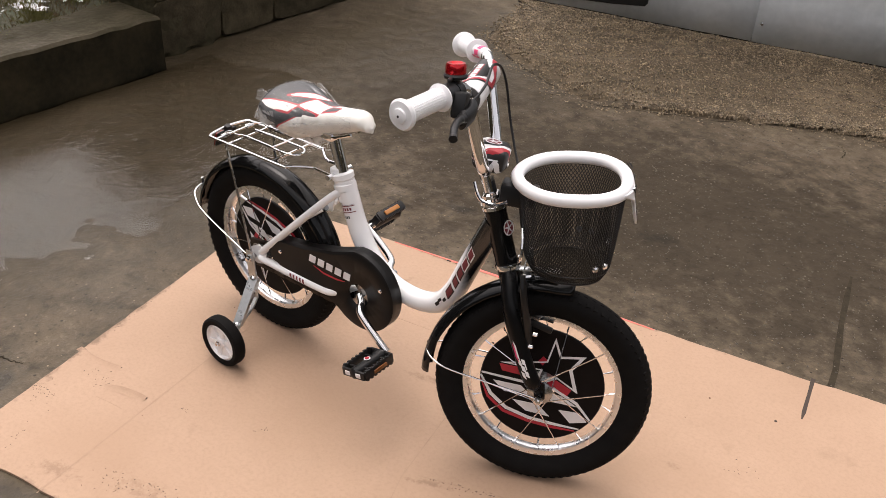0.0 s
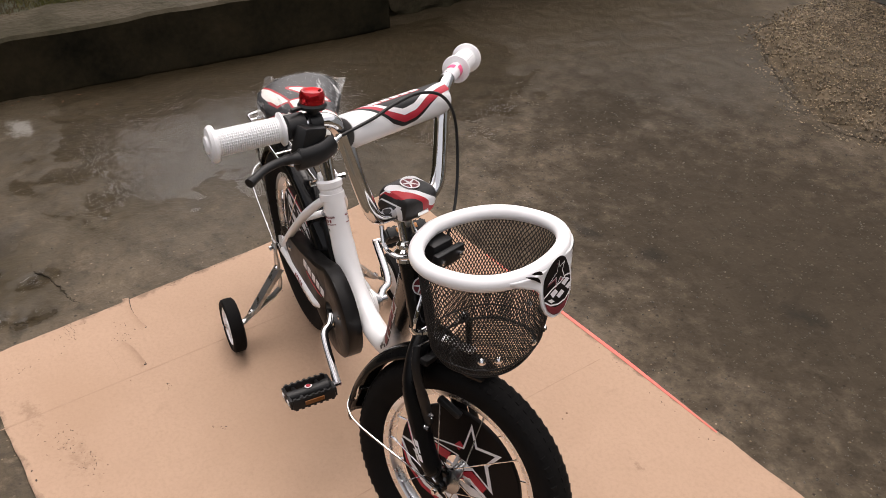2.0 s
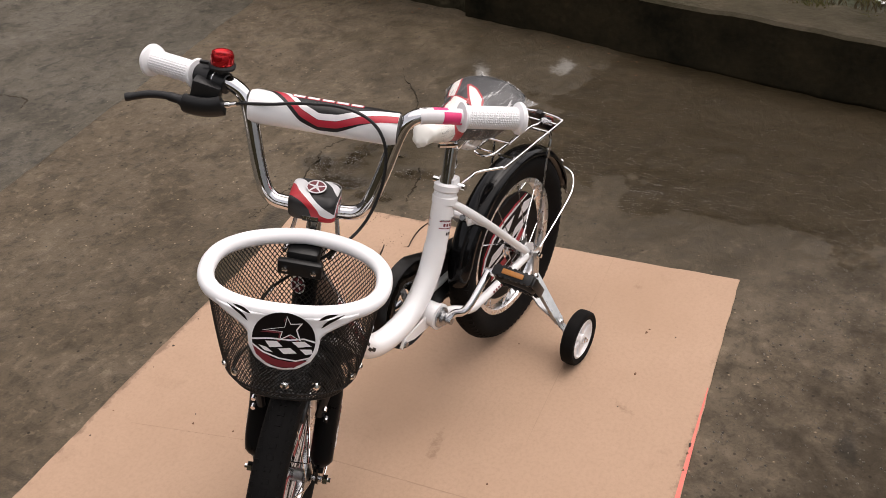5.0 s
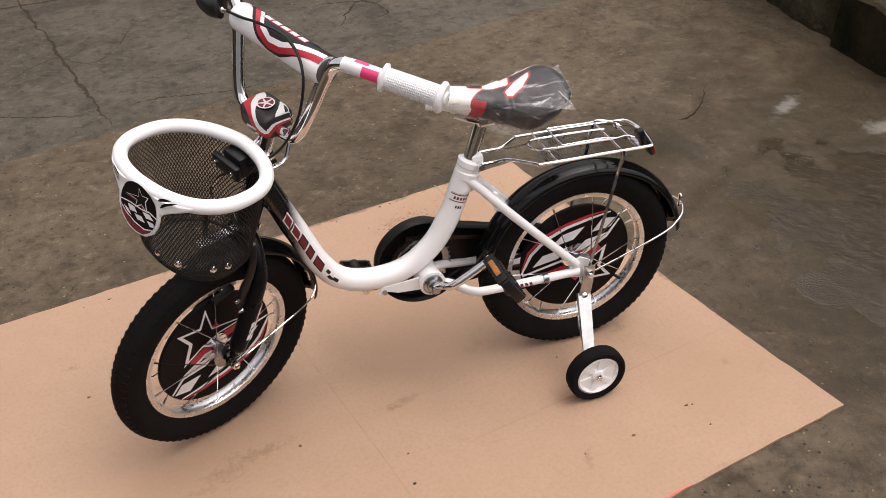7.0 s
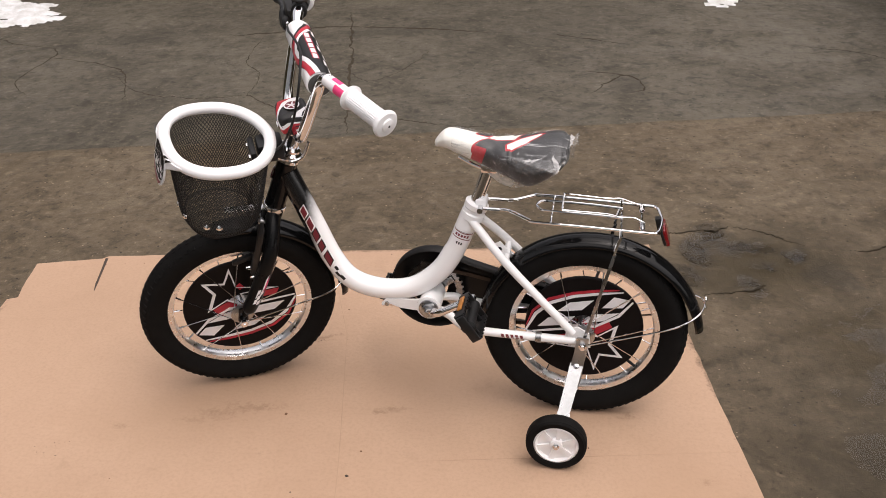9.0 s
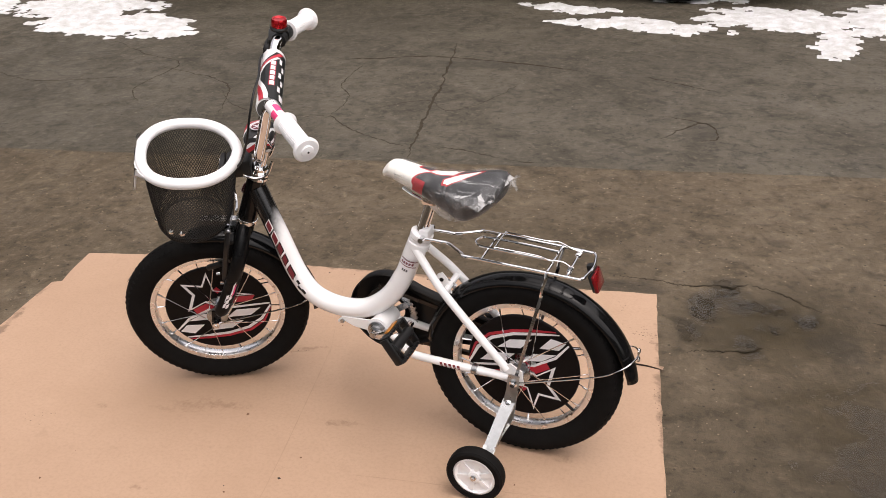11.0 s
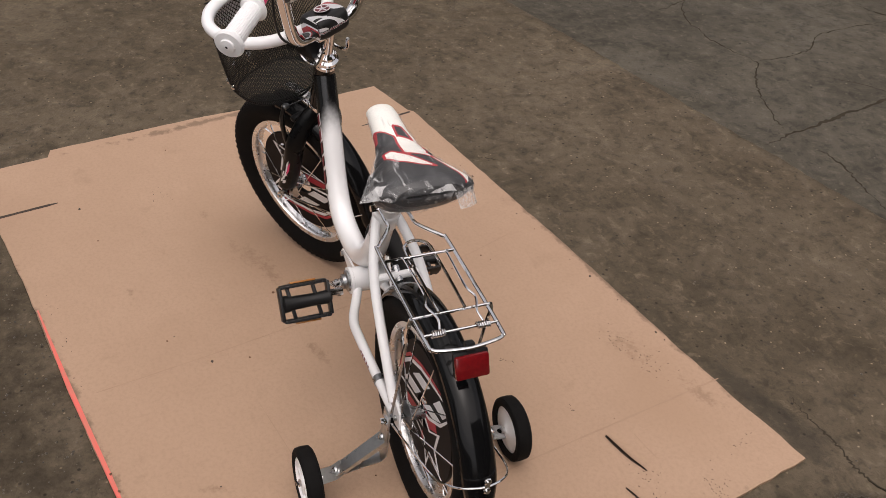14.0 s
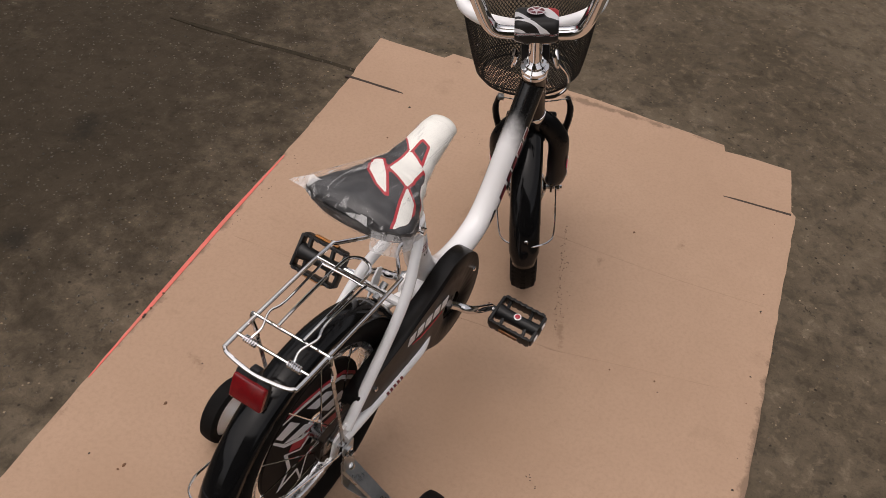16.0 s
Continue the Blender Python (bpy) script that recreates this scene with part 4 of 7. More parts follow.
def metal_fence():
    """Upright zinc sheets with a folded foot, on posts."""
    d = Vector((0.966, 0.257, 0)).normalized()
    start = Vector((-0.93, 2.432, 0.026))
    turn = Matrix.Translation(start) @ Matrix.Rotation(math.atan2(d.y, d.x), 4, "Z")
    fence = thing("metal_fence", "dull grey-blue zinc sheet fence standing on the gravel", "fence")
    rng = random.Random(5)
    for i in range(6):
        bm = bm_()
        nx, nz = 8, 10
        g = [[bm.verts.new(turn @ Vector((i * 1.0 + 0.002 * i + x / nx, rng.uniform(-0.004, 0.004) - 0.004 * (i % 2), 1.9 * z / nz))) for z in range(nz + 1)] for x in range(nx + 1)]
        for x in range(nx):
            for z in range(nz):
                bm.faces.new((g[x][z], g[x + 1][z], g[x + 1][z + 1], g[x][z + 1]))
        sheet = part("sheet", bm, SHEET, fence)
        sol = sheet.modifiers.new("thickness", "SOLIDIFY")
        sol.thickness = 0.003
        for k in range(5):
            part("rivet", lathe(bm_(), [(0.007, 0), (0.006, 0.003), (0.002, 0.005)], 8, turn @ pose(i * 1.0 + 0.03, -0.008, 0.08 + 0.4 * k, 90, 0, 0)), STEEL, sheet)
    for i in range(7):
        part("post", box(bm_(), (0.05, 0.05, 2.0), turn @ pose(i * 1.0, 0.06, 0.95), 0.003), SHEET, fence)
    part("dark_panel", plate(bm_(), [(0.02, 0.030), (0.40, 0.052), (0.535, 0.066), (0.545, 0.078), (0.53, 1.3), (0.02, 1.3)], turn @ pose(0, -0.006, 0, 90), 0.012), BLACK_PLASTIC, fence, "black panel fixed on the fence")
    part("foot_rail", box(bm_(), (6.1, 0.03, 0.05), turn @ pose(3.0, 0.03, -0.02), 0.004), BLACK_PLASTIC, fence)


metal_fence()


def car():
    """A dark parked car at the yard's far side."""
    base = thing("car", "dark parked car on wet concrete beside snow", "car", (1.56, -3.60, GROUND))
    base.rotation_euler = (0, 0, radians(11.5))
    side = [(-2.05, 0.34), (-1.95, 0.22), (1.9, 0.22), (2.1, 0.36), (2.12, 0.62), (2.0, 0.78), (1.15, 0.92), (0.45, 1.38), (-0.95, 1.42), (-1.75, 1.0), (-2.1, 0.92), (-2.15, 0.6)]
    bm = bm_()
    rings = []
    for y, k in ((-0.02, 0.97), (0.03, 1.0), (-0.42, 1.0), (-0.85, 1.0), (-1.62, 1.0), (-1.68, 0.97)):
        rings.append([bm.verts.new((x * k, y + 0.02 + (0.0 if z < 0.95 else (-0.16 if y > -0.8 else 0.16)), 0.22 + (z - 0.22) * k)) for x, z in side])
    for a, b in zip(rings, rings[1:]):
        for i in range(len(side)):
            bm.faces.new((a[i], a[(i + 1) % len(side)], b[(i + 1) % len(side)], b[i]))
    bm.faces.new(rings[0]), bm.faces.new(rings[-1])
    bmesh.ops.bevel(bm, geom=list(bm.edges), offset=0.02, segments=2, affect="EDGES")
    part("body", bm, CARPAINT, base)
    part("window", plate(bm_(), [(-1.35, 1.02), (-0.85, 1.33), (0.35, 1.31), (0.9, 0.98)], pose(0, -0.09, 0, 90), -0.012), CARGLASS, base)
    part("sill", box(bm_(), (2.1, 0.06, 0.10), pose(0, 0.0, 0.24), 0.02), BLACK_PLASTIC, base)
    for x in (-1.28, 1.28):
        for y in (0.02, -1.5):
            m = pose(x, y - 0.1, 0.305, 90)
            w = part("wheel", lathe(bm_(), [(0.05, -0.05), (0.18, -0.06), (0.2, -0.09), (0.21, 0.09), (0.05, 0.09)], 28, m), STEEL, base)
            part("tyre", lathe(bm_(), [(0.2, -0.085), (0.27, -0.1), (0.298, -0.085), (0.305, -0.05), (0.305, 0.05), (0.298, 0.085), (0.27, 0.1), (0.2, 0.085)], 40, m, True), RUBBER, w)


car()


# ---- cardboard sheet under the bicycle ----
def cardboard_sheet():
    outline = [(-0.397, 0.387), (-0.345, 0.17), (-0.302, -0.02), (-0.25, -0.27), (-0.201, -0.50), (-0.157, -0.715),
               (0.05, -0.674), (0.36, -0.626), (0.58, -0.592), (0.80, -0.553), (1.03, -0.512), (1.300, -0.466), (1.312, -0.452), (1.478, -0.404),
               (1.462, -0.32), (1.440, -0.240), (1.464, -0.228), (1.444, -0.06), (1.418, 0.16), (1.396, 0.28), (1.352, 0.520), (1.318, 0.528), (1.300, 0.62), (1.282, 0.712),
               (1.118, 0.678), (1.09, 0.668), (0.79, 0.608), (0.46, 0.551), (0.23, 0.508), (0.06, 0.474), (-0.14, 0.435)]
    rng = random.Random(3)
    fine = []
    for i, p in enumerate(outline):
        q = outline[(i + 1) % len(outline)]
        k = max(1, int(math.hypot(q[0] - p[0], q[1] - p[1]) / 0.03))
        for s in range(k):
            jit = 0.0018 if s else 0.0
            fine.append((p[0] + (q[0] - p[0]) * s / k + rng.uniform(-jit, jit), p[1] + (q[1] - p[1]) * s / k + rng.uniform(-jit, jit)))
    sheet = tagged(part("cardboard_sheet", plate(bm_(), fine, Matrix.Translation((0, 0, -0.0055)), 0.0055), CARD, angle=50),
                   "large flat brown cardboard sheet with creases and stains on concrete", "cardboard")
    red = part("red_edge", plate(bm_(), band([(-0.02, 0.456), (0.2, 0.498), (0.45, 0.546), (0.70, 0.588)], [0.002, 0.008, 0.009, 0.003]), Matrix.Translation((0, 0, -0.0048)), 0.006), REDTAPE, sheet, "thin bright red printed edge")
    for pts, w in ((((1.098, 0.520), (1.093, 0.545), (1.078, 0.619), (1.066, 0.676)), [0.003, 0.009, 0.008, 0.010]), (((1.258, -0.296), (1.268, -0.33), (1.283, -0.389), (1.300, -0.455)), [0.002, 0.006, 0.006, 0.008])):
        part("slit", plate(bm_(), band(list(pts), w), Matrix.Translation((0, 0, -0.004)), 0.0045), SCRAP_AND_GAP, sheet)
    return sheet


cardboard = cardboard_sheet()


def torn_lip(pts, lift, back):
    """A tear in the sheet: its one edge stands up as a curled lip; a dark strip paints the shade in the gap under it.
    """
    line = [Vector(p) for p in curve_points([(x, y, 0) for x, y in pts], 8)]
    n = len(line) - 1
    top, edge = bm_(), bm_()
    rows, cuts = [], []
    for i, p in enumerate(line):
        f = math.sin(math.pi * min(1, 0.12 + 0.88 * i / n)) ** 0.6 * lift
        q = (line[min(i + 1, n)] - line[max(i - 1, 0)]).normalized().cross(Vector((0, 0, 1))) * back
        rows.append([top.verts.new(p + q * k + Vector((0, 0, 0.0006 + f * (1 - k) ** 2))) for k in (0, 0.2, 0.45, 0.7, 1.0)])
        cuts.append([edge.verts.new(p + Vector((0, 0, z))) for z in (0.0006 + f, 0.0006 + 0.45 * f)] + [edge.verts.new(p + q * 0.25 + Vector((0, 0, 0.0004)))] + [edge.verts.new(p - q * 0.12 + Vector((0, 0, 0.0004)))])
    for bm, g in ((top, rows), (edge, cuts)):
        for a, b in zip(g, g[1:]):
            for k in range(len(a) - 1):
                bm.faces.new((a[k], a[k + 1], b[k + 1], b[k]))
    part("torn_lip", top, CARD, cardboard, angle=80), part("torn_gap", edge, SCRAP_AND_GAP, cardboard, "dark strip painted as shade under the torn lip", angle=80)


torn_lip(((0.012, -0.380), (-0.009, -0.384), (-0.05, -0.395), (-0.088, -0.412)), 0.0065, -0.016)
torn_lip(((-0.110, -0.354), (-0.15, -0.366), (-0.19, -0.372), (-0.235, -0.369)), 0.004, -0.014)


CREASE = mat("pressed_fold", (0.375, 0.247, 0.165), 0.8, second=(0.325, 0.21, 0.138), scale=30, amount=1.0)
for pts, w in ((((0.078, -0.68), (0.040, -0.44), (0.002, -0.20), (-0.02, -0.06)), 0.0045), (((-0.070, -0.447), (-0.041, -0.441), (0.0, -0.435)), 0.0010), (((0.56, -0.20), (0.51, 0.03), (0.46, 0.27), (0.42, 0.50)), 0.0024), (((0.55, -0.17), (0.61, -0.33), (0.67, -0.49)), 0.0018), (((0.58, -0.17), (0.74, -0.105), (0.91, -0.04)), 0.002), (((-0.33, 0.10), (0.0, 0.16), (0.30, 0.215)), 0.0016), (((0.95, -0.50), (0.90, -0.28), (0.86, -0.02)), 0.0015)):
    line = [tuple(p[:2]) for p in curve_points([(x, y, 0) for x, y in pts], 8)]
    part("crease", ribbon(bm_(), line, [w * (0.4 + 0.6 * abs(math.sin(2.1 * i))) for i in range(len(line))], 0.0, 0.0004), CREASE, cardboard)


def rubbed_marks():
    """Rows of small dark flecks where the sheet was dragged and scuffed."""
    rng = random.Random(91)
    bm = bm_()
    for a, b, count, spread in (((-0.20, -0.49), (-0.13, -0.53), 40, 0.013), ((-0.14, -0.41), (-0.08, -0.41), 20, 0.011), ((-0.13, -0.56), (-0.06, -0.66), 9, 0.008), ((0.09, -0.35), (0.11, -0.34), 7, 0.005), ((0.24, -0.30), (0.27, -0.28), 6, 0.006), ((-0.26, -0.20), (-0.24, -0.30), 10, 0.006), ((0.58, -0.17), (0.91, -0.04), 46, 0.003), ((0.62, -0.165), (0.80, -0.09), 24, 0.010), ((0.14, -0.60), (0.30, -0.51), 34, 0.016), ((0.13, -0.57), (0.26, -0.53), 26, 0.012), ((1.03, 0.26), (1.10, 0.30), 10, 0.008), ((-0.28, -0.10), (-0.22, -0.40), 22, 0.006), ((0.30, 0.50), (0.75, 0.57), 18, 0.006)):
        turn = math.atan2(b[1] - a[1], b[0] - a[0])
        for _ in range(count):
            t = rng.random()
            x, y = a[0] + (b[0] - a[0]) * t + rng.gauss(0, spread), a[1] + (b[1] - a[1]) * t + rng.gauss(0, spread)
            r, w = rng.uniform(0.0010, 0.0030), rng.uniform(0.0005, 0.0011)
            q = turn + rng.uniform(-0.6, 0.6) + (math.pi / 2 if rng.random() < 0.4 else 0)
            c, s = math.cos(q), math.sin(q)
            bm.faces.new([bm.verts.new((x + r * u * c - w * v * s, y + r * u * s + w * v * c, 0.0006)) for u, v in ((-1, 0), (-0.3, -1), (0.6, -0.8), (1, 0.1), (0.2, 1), (-0.6, 0.7))])
    tagged(part("rubbed_marks", bm, SCRAP, cardboard), kind="stuff")


rubbed_marks()


def litter():
    """Specks, chips and bits of dead leaf along the sheet's edges and on the yard."""
    rng = random.Random(77)
    spots = [(rng.uniform(-0.25, 1.3), rng.uniform(-0.5, 0.5), 0.0) for _ in range(26)] + [(0.1 + 1.2 * rng.random(), 0, 1.0) for _ in range(22)]
    for x, y, edge in spots:
        if edge:
            y = 0.487 + 0.2 * (x - 0.1) - 0.012 if rng.random() < 0.5 else -0.68 + 0.2 * (x - 0.1) + 0.02
        elif not -0.62 + 0.19 * x < y < 0.43 + 0.19 * x:
            continue
        r = rng.uniform(0.0012, 0.0036)
        bm = bm_()
        n = 6
        low = [bm.verts.new((x + r * rng.uniform(0.6, 1.6) * math.cos(k * math.tau / n), y + r * rng.uniform(0.5, 1.2) * math.sin(k * math.tau / n), 0.0)) for k in range(n)]
        top = [bm.verts.new((v.co.x * 0.7 + x * 0.3, v.co.y * 0.7 + y * 0.3, r * rng.uniform(0.3, 0.7))) for v in low]
        bm.faces.new(top), bm.faces.new(low[::-1])
        for k in range(n):
            bm.faces.new((low[k], low[(k + 1) % n], top[(k + 1) % n], top[k]))
        tagged(part("debris_chip", bm, rng.choice((LEAF, SCRAP_AND_GAP, LEAF))), "tiny brown chip of dirt or leaf on cardboard", "debris", "chips on the sheet")
    bm = bm_()
    for _ in range(11000):
        x, y = rng.uniform(-1.4, 3.0), rng.uniform(-3.0, 1.9)
        if rng.random() < 0.72:
            x, y = rng.uniform(-0.6, 1.5), rng.uniform(0.5, 1.9)
        r = rng.choice((0.001, 0.0013, 0.0015, 0.002, 0.0025, 0.0035))
        base = GROUND - (0.005 if y < joint_y(x) else hollow(x, y))
        p = [bm.verts.new((x + r * rng.uniform(0.7, 1.4) * math.cos(k * math.tau / 5), y + r * math.sin(k * math.tau / 5), base - 0.0004)) for k in range(5)]
        t = bm.verts.new((x, y, base + r * 0.8))
        for k in range(5):
            bm.faces.new((p[k], p[(k + 1) % 5], t))
    tagged(part("grit", bm, GRIT), "loose grit scattered over wet concrete", "grit", kind="stuff")
    bm = bm_()
    for _ in range(40):
        x, y = -1.40 + abs(rng.gauss(0, 0.06)), rng.uniform(-1.5, -0.1)
        r, a = rng.uniform(0.003, 0.008), rng.uniform(0, math.tau)
        v = [bm.verts.new((x + r * px * math.cos(a) - r * py * math.sin(a), y + r * px * math.sin(a) + r * py * math.cos(a), GROUND + 0.002 + r * rng.uniform(0, 0.6))) for px, py in ((1, 0), (0.2, 0.5), (-1, 0), (0.2, -0.5))]
        bm.faces.new((v[0], v[1], v[2])), bm.faces.new((v[0], v[2], v[3]))
    tagged(part("dead_leaves", bm, LEAF), "dead brown leaves gathered at the kerb", "leaves", kind="stuff")


litter()


# ---- the bicycle ----
LEANING = 0.009
bike = thing("bicycle", "white and black children's bicycle with training wheels and mesh basket", "bicycle")
bike.rotation_euler = (LEANING, 0, 0)
R_TYRE, R_DISC = 0.2025, 0.119
STAR = [(.09, .86), (.22, .57), (.58, .64), (.42, .37), (.56, .0), (.22, .18), (-.12, -.04), (-.05, .27), (-.66, .27), (.02, .44)]


def star_line(scale, cx=0.13, cy=0.36):
    return [(cx + (x - cx) * scale, cy + (y - cy) * scale) for x, y in STAR]


def ring_plate(bm, outer, inner, m, thick):
    """A raised outline between two loops of equal length."""
    n = len(outer)
    o0, o1 = [bm.verts.new(m @ Vector((*p, 0))) for p in outer], [bm.verts.new(m @ Vector((*p, thick))) for p in outer]
    i0, i1 = [bm.verts.new(m @ Vector((*p, 0))) for p in inner], [bm.verts.new(m @ Vector((*p, thick))) for p in inner]
    for k in range(n):
        j = (k + 1) % n
        bm.faces.new((o0[k], o0[j], o1[j], o1[k])), bm.faces.new((i0[k], i1[k], i1[j], i0[j])), bm.faces.new((o1[k], o1[j], i1[j], i1[k]))
    return bm


def disc_print(parent, m, s, mirror):
    """Star, wing and stripes printed on a wheel disc; s is the disc's radius, m a pose whose xy is the disc's face."""
    f = -1 if mirror else 1
    sc = lambda pts: [(f * x * s, y * s) for x, y in pts]
    part("star_print", ring_plate(bm_(), sc(star_line(1.06)), sc(star_line(0.86)), m, 0.0006), DECAL_WHITE, parent, "white star outline")
    red = bm_()
    for shape in ([(-.72, .24), (-.66, .12), (-.2, .10), (-.16, .24)], [(-.02, -.02), (.0, -.14), (.2, .02), (.42, -.12), (.48, .02), (.22, .14)], [(-.05, .52), (-.12, .42), (-.04, .36), (.02, .46)],
                  band([(-.98, -.10), (-.82, -.40), (-.53, -.61), (-.1, -.70), (.3, -.72), (.66, -.71)], [.012, .045, .055, .055, .05, .02])):
        plate(red, sc(shape), m, 0.0005)
    part("red_print", red, RED, parent)
    w = bm_()
    for shape in (band([(-.985, -.03), (-.78, -.34), (-.5, -.54), (-.1, -.64), (.3, -.66), (.72, -.66)], [.03, .06, .06, .055, .05, .02]),
                  band([(-.98, .02), (-.4, .0), (.2, -.02), (.6, -.2), (.86, -.46)], [.03, .045, .045, .05, .03]),
                  [(-.78, -.08), (-.32, -.08), (-.12, -.24), (-.58, -.24)], [(-.02, -.10), (.34, -.12), (.62, -.26), (.22, -.26)],
                  [(-.42, -.36), (.0, -.36), (.22, -.54), (-.18, -.52)], [(.34, -.38), (.68, -.36), (.82, -.50), (.56, -.58)]):
        plate(w, sc(shape), m, 0.0007)
    part("wing_print", w, DECAL_WHITE, parent)


def wheel(name, m, turn, label):
    """A spoked wheel about its own y: hub > tyre, rim, spokes, printed disc. m is its pose on the bicycle."""
    yz = Matrix.Rotation(radians(-90), 4, "X")  # local z to +y
    hub = part(name, lathe(bm_(), [(0.005, -0.056), (0.005, -0.040), (0.011, -0.039), (0.024, -0.033), (0.024, -0.030), (0.012, -0.026), (0.011, 0.026), (0.024, 0.030), (0.024, 0.033), (0.011, 0.039), (0.005, 0.040), (0.005, 0.056)], 20, yz), STEEL, bike, label, m)
    prof = [(0.149, -0.012), (0.158, -0.0165), (0.166, -0.021), (0.177, -0.0255), (0.188, -0.0255), (0.197, -0.0205), (0.2035, -0.011), (0.2055, 0.0), (0.2035, 0.011), (0.197, 0.0205), (0.188, 0.0255), (0.177, 0.0255), (0.166, 0.021), (0.158, 0.0165), (0.149, 0.012)]
    bm = lathe(bm_(), prof, 84, yz, True)
    for i in range(78):  # tread blocks
        a = i * math.tau / 78
        for y, w, skew, r in ((-0.0185, 0.010, 0.5, 0.1982), (0.0185, 0.010, -0.5, 0.1982), (0.0, 0.012, 0.0, 0.2050)):
            b = a + (0.04 if y == 0 else 0)
            c = Matrix.Rotation(-b, 4, "Y") @ Matrix.Translation((r, y, 0)) @ Matrix.Rotation(skew * 0.5, 4, "X") @ Matrix.Rotation(y * 30, 4, "Z")
            vs = [bm.verts.new(c @ Vector((dx, dy * w * k, dz * k))) for dx, k in ((-0.002, 1.0), (0.0009, 0.75)) for dy, dz in ((-0.5, -0.0048), (0.5, -0.0048), (0.5, 0.0048), (-0.5, 0.0048))]
            for q in ((4, 5, 6, 7), (0, 1, 5, 4), (1, 2, 6, 5), (2, 3, 7, 6), (3, 0, 4, 7)):
                bm.faces.new([vs[k] for k in q])
    part("tyre", bm, RUBBER, hub, "black rubber tyre with block tread")
    part("rim", lathe(bm_(), [(0.1385, -0.007), (0.141, -0.0115), (0.155, -0.0135), (0.159, -0.0128), (0.159, 0.0128), (0.155, 0.0135), (0.141, 0.0115), (0.1385, 0.007)], 72, yz, True), ALLOY, hub, "polished alloy rim")
    for i in range(20):
        side = 1 if i % 2 else -1
        a = i * math.tau / 20 + 0.1 + turn
        b = a + (0.9 if (i // 2) % 2 else -0.9)
        p0, p1 = Vector((0.0225 * math.cos(b), side * 0.0325, 0.0225 * math.sin(b))), Vector((0.139, 0, 0)) @ Matrix.Rotation(a, 3, "Y")
        p1 = Vector((0.139 * math.cos(a), side * 0.003, 0.139 * math.sin(a)))
        bm = rod(bm_(), p0, p1, 0.0011, 5)
        rod(bm, p1.lerp(p0, 0.10), p1, 0.0019, 5)
        part("spoke", bm, CHROME, hub)
    part("disc", lathe(bm_(), [(0.030, -0.004), (R_DISC - 0.002, -0.004), (R_DISC, -0.002), (R_DISC, 0.002), (R_DISC - 0.002, 0.004), (0.030, 0.004)], 56, yz, True), DISC, hub, "black plastic wheel disc with printed star")
    spin = Matrix.Rotation(turn, 4, "Y")
    disc_print(hub, spin @ Matrix.Translation((0, -0.0041, 0)) @ Matrix.Rotation(radians(90), 4, "X"), R_DISC, False)
    disc_print(hub, spin @ Matrix.Translation((0, 0.0041, 0)) @ Matrix.Rotation(radians(180), 4, "Z") @ Matrix.Rotation(radians(90), 4, "X"), R_DISC, True)
    for side in (-1, 1):
        part("axle_nut", lathe(bm_(), [(0.0075, 0), (0.0085, 0.001), (0.0085, 0.008), (0.006, 0.009), (0.004, 0.009), (0.004, 0.013)], 6, Matrix.Translation((0, side * 0.0575, 0)) @ (yz if side > 0 else yz.inverted())), CHROME, hub)
    return hub


AXLE_Z = R_TYRE + 0.001
wheel("rear_wheel", pose(0, 0, AXLE_Z), radians(188), "rear bicycle wheel with silver hub and spokes")

# steering: the head axis leans back; the whole front end is turned to the left
LEAN, STEER = radians(20.7), radians(28.0)
HEAD = Vector((0.624, 0.0, 0.4495))
AXIS = Vector((-math.sin(LEAN), 0, math.cos(LEAN)))
TURN = Matrix.Translation(HEAD) @ Matrix.Rotation(STEER, 4, AXIS)
HUB = Vector((0.1060, 0.007, -0.2440))


def on_axis(d):
    return AXIS * d


wheel("front_wheel", TURN @ Matrix.Translation(HUB), radians(0), "front bicycle wheel turned to the side")


# frame
TUBE = curve_points([(0.594, 0, 0.518), (0.575, 0, 0.472), (0.546, 0, 0.402), (0.514, 0, 0.327), (0.477, 0, 0.281), (0.418, 0, 0.2625), (0.351, 0, 0.271), (0.296, 0, 0.312), (0.260, 0, 0.370), (0.237, 0, 0.428), (0.224, 0, 0.459)], 8)
part("main_tube", tube(bm_(), TUBE, [0.0215 if p.x > 0.26 else 0.0205 for p in TUBE], 20), FADE, bike, "curved step-through frame tube, white fading to black")
part("head_tube", lathe(bm_(), [(0.0205, -0.010), (0.0215, -0.006), (0.0205, 0.0), (0.0205, 0.094), (0.0215, 0.098), (0.0205, 0.104)], 24, along(HEAD, HEAD + AXIS)), BLACK, bike, "black head tube with round badge")
part("collar", lathe(bm_(), [(0.0215, -0.022), (0.019, -0.004), (0.0235, 0.0), (0.0235, 0.012), (0.021, 0.015), (0.021, 0.021), (0.0235, 0.024), (0.0235, 0.034), (0.016, 0.037)], 24, along((0.2280, 0, 0.441), (0.2280 - 0.0215, 0, 0.441 + 0.06))), WHITE, bike, "white seat clamp collar")
part("seat_post", rod(bm_(), (0.224, 0, 0.458), (0.190, 0, 0.560), 0.0125, 18), CHROME, bike, "chrome seat post")
BB = Vector((0.312, 0, 0.245))
part("bottom_bracket", lathe(bm_(), [(0.021, -0.034), (0.0235, -0.032), (0.0235, 0.030), (0.0255, 0.031), (0.0255, 0.036), (0.021, 0.037)], 26, along(BB, BB + Vector((0, 1, 0)))), WHITE, bike, "white bottom bracket shell")
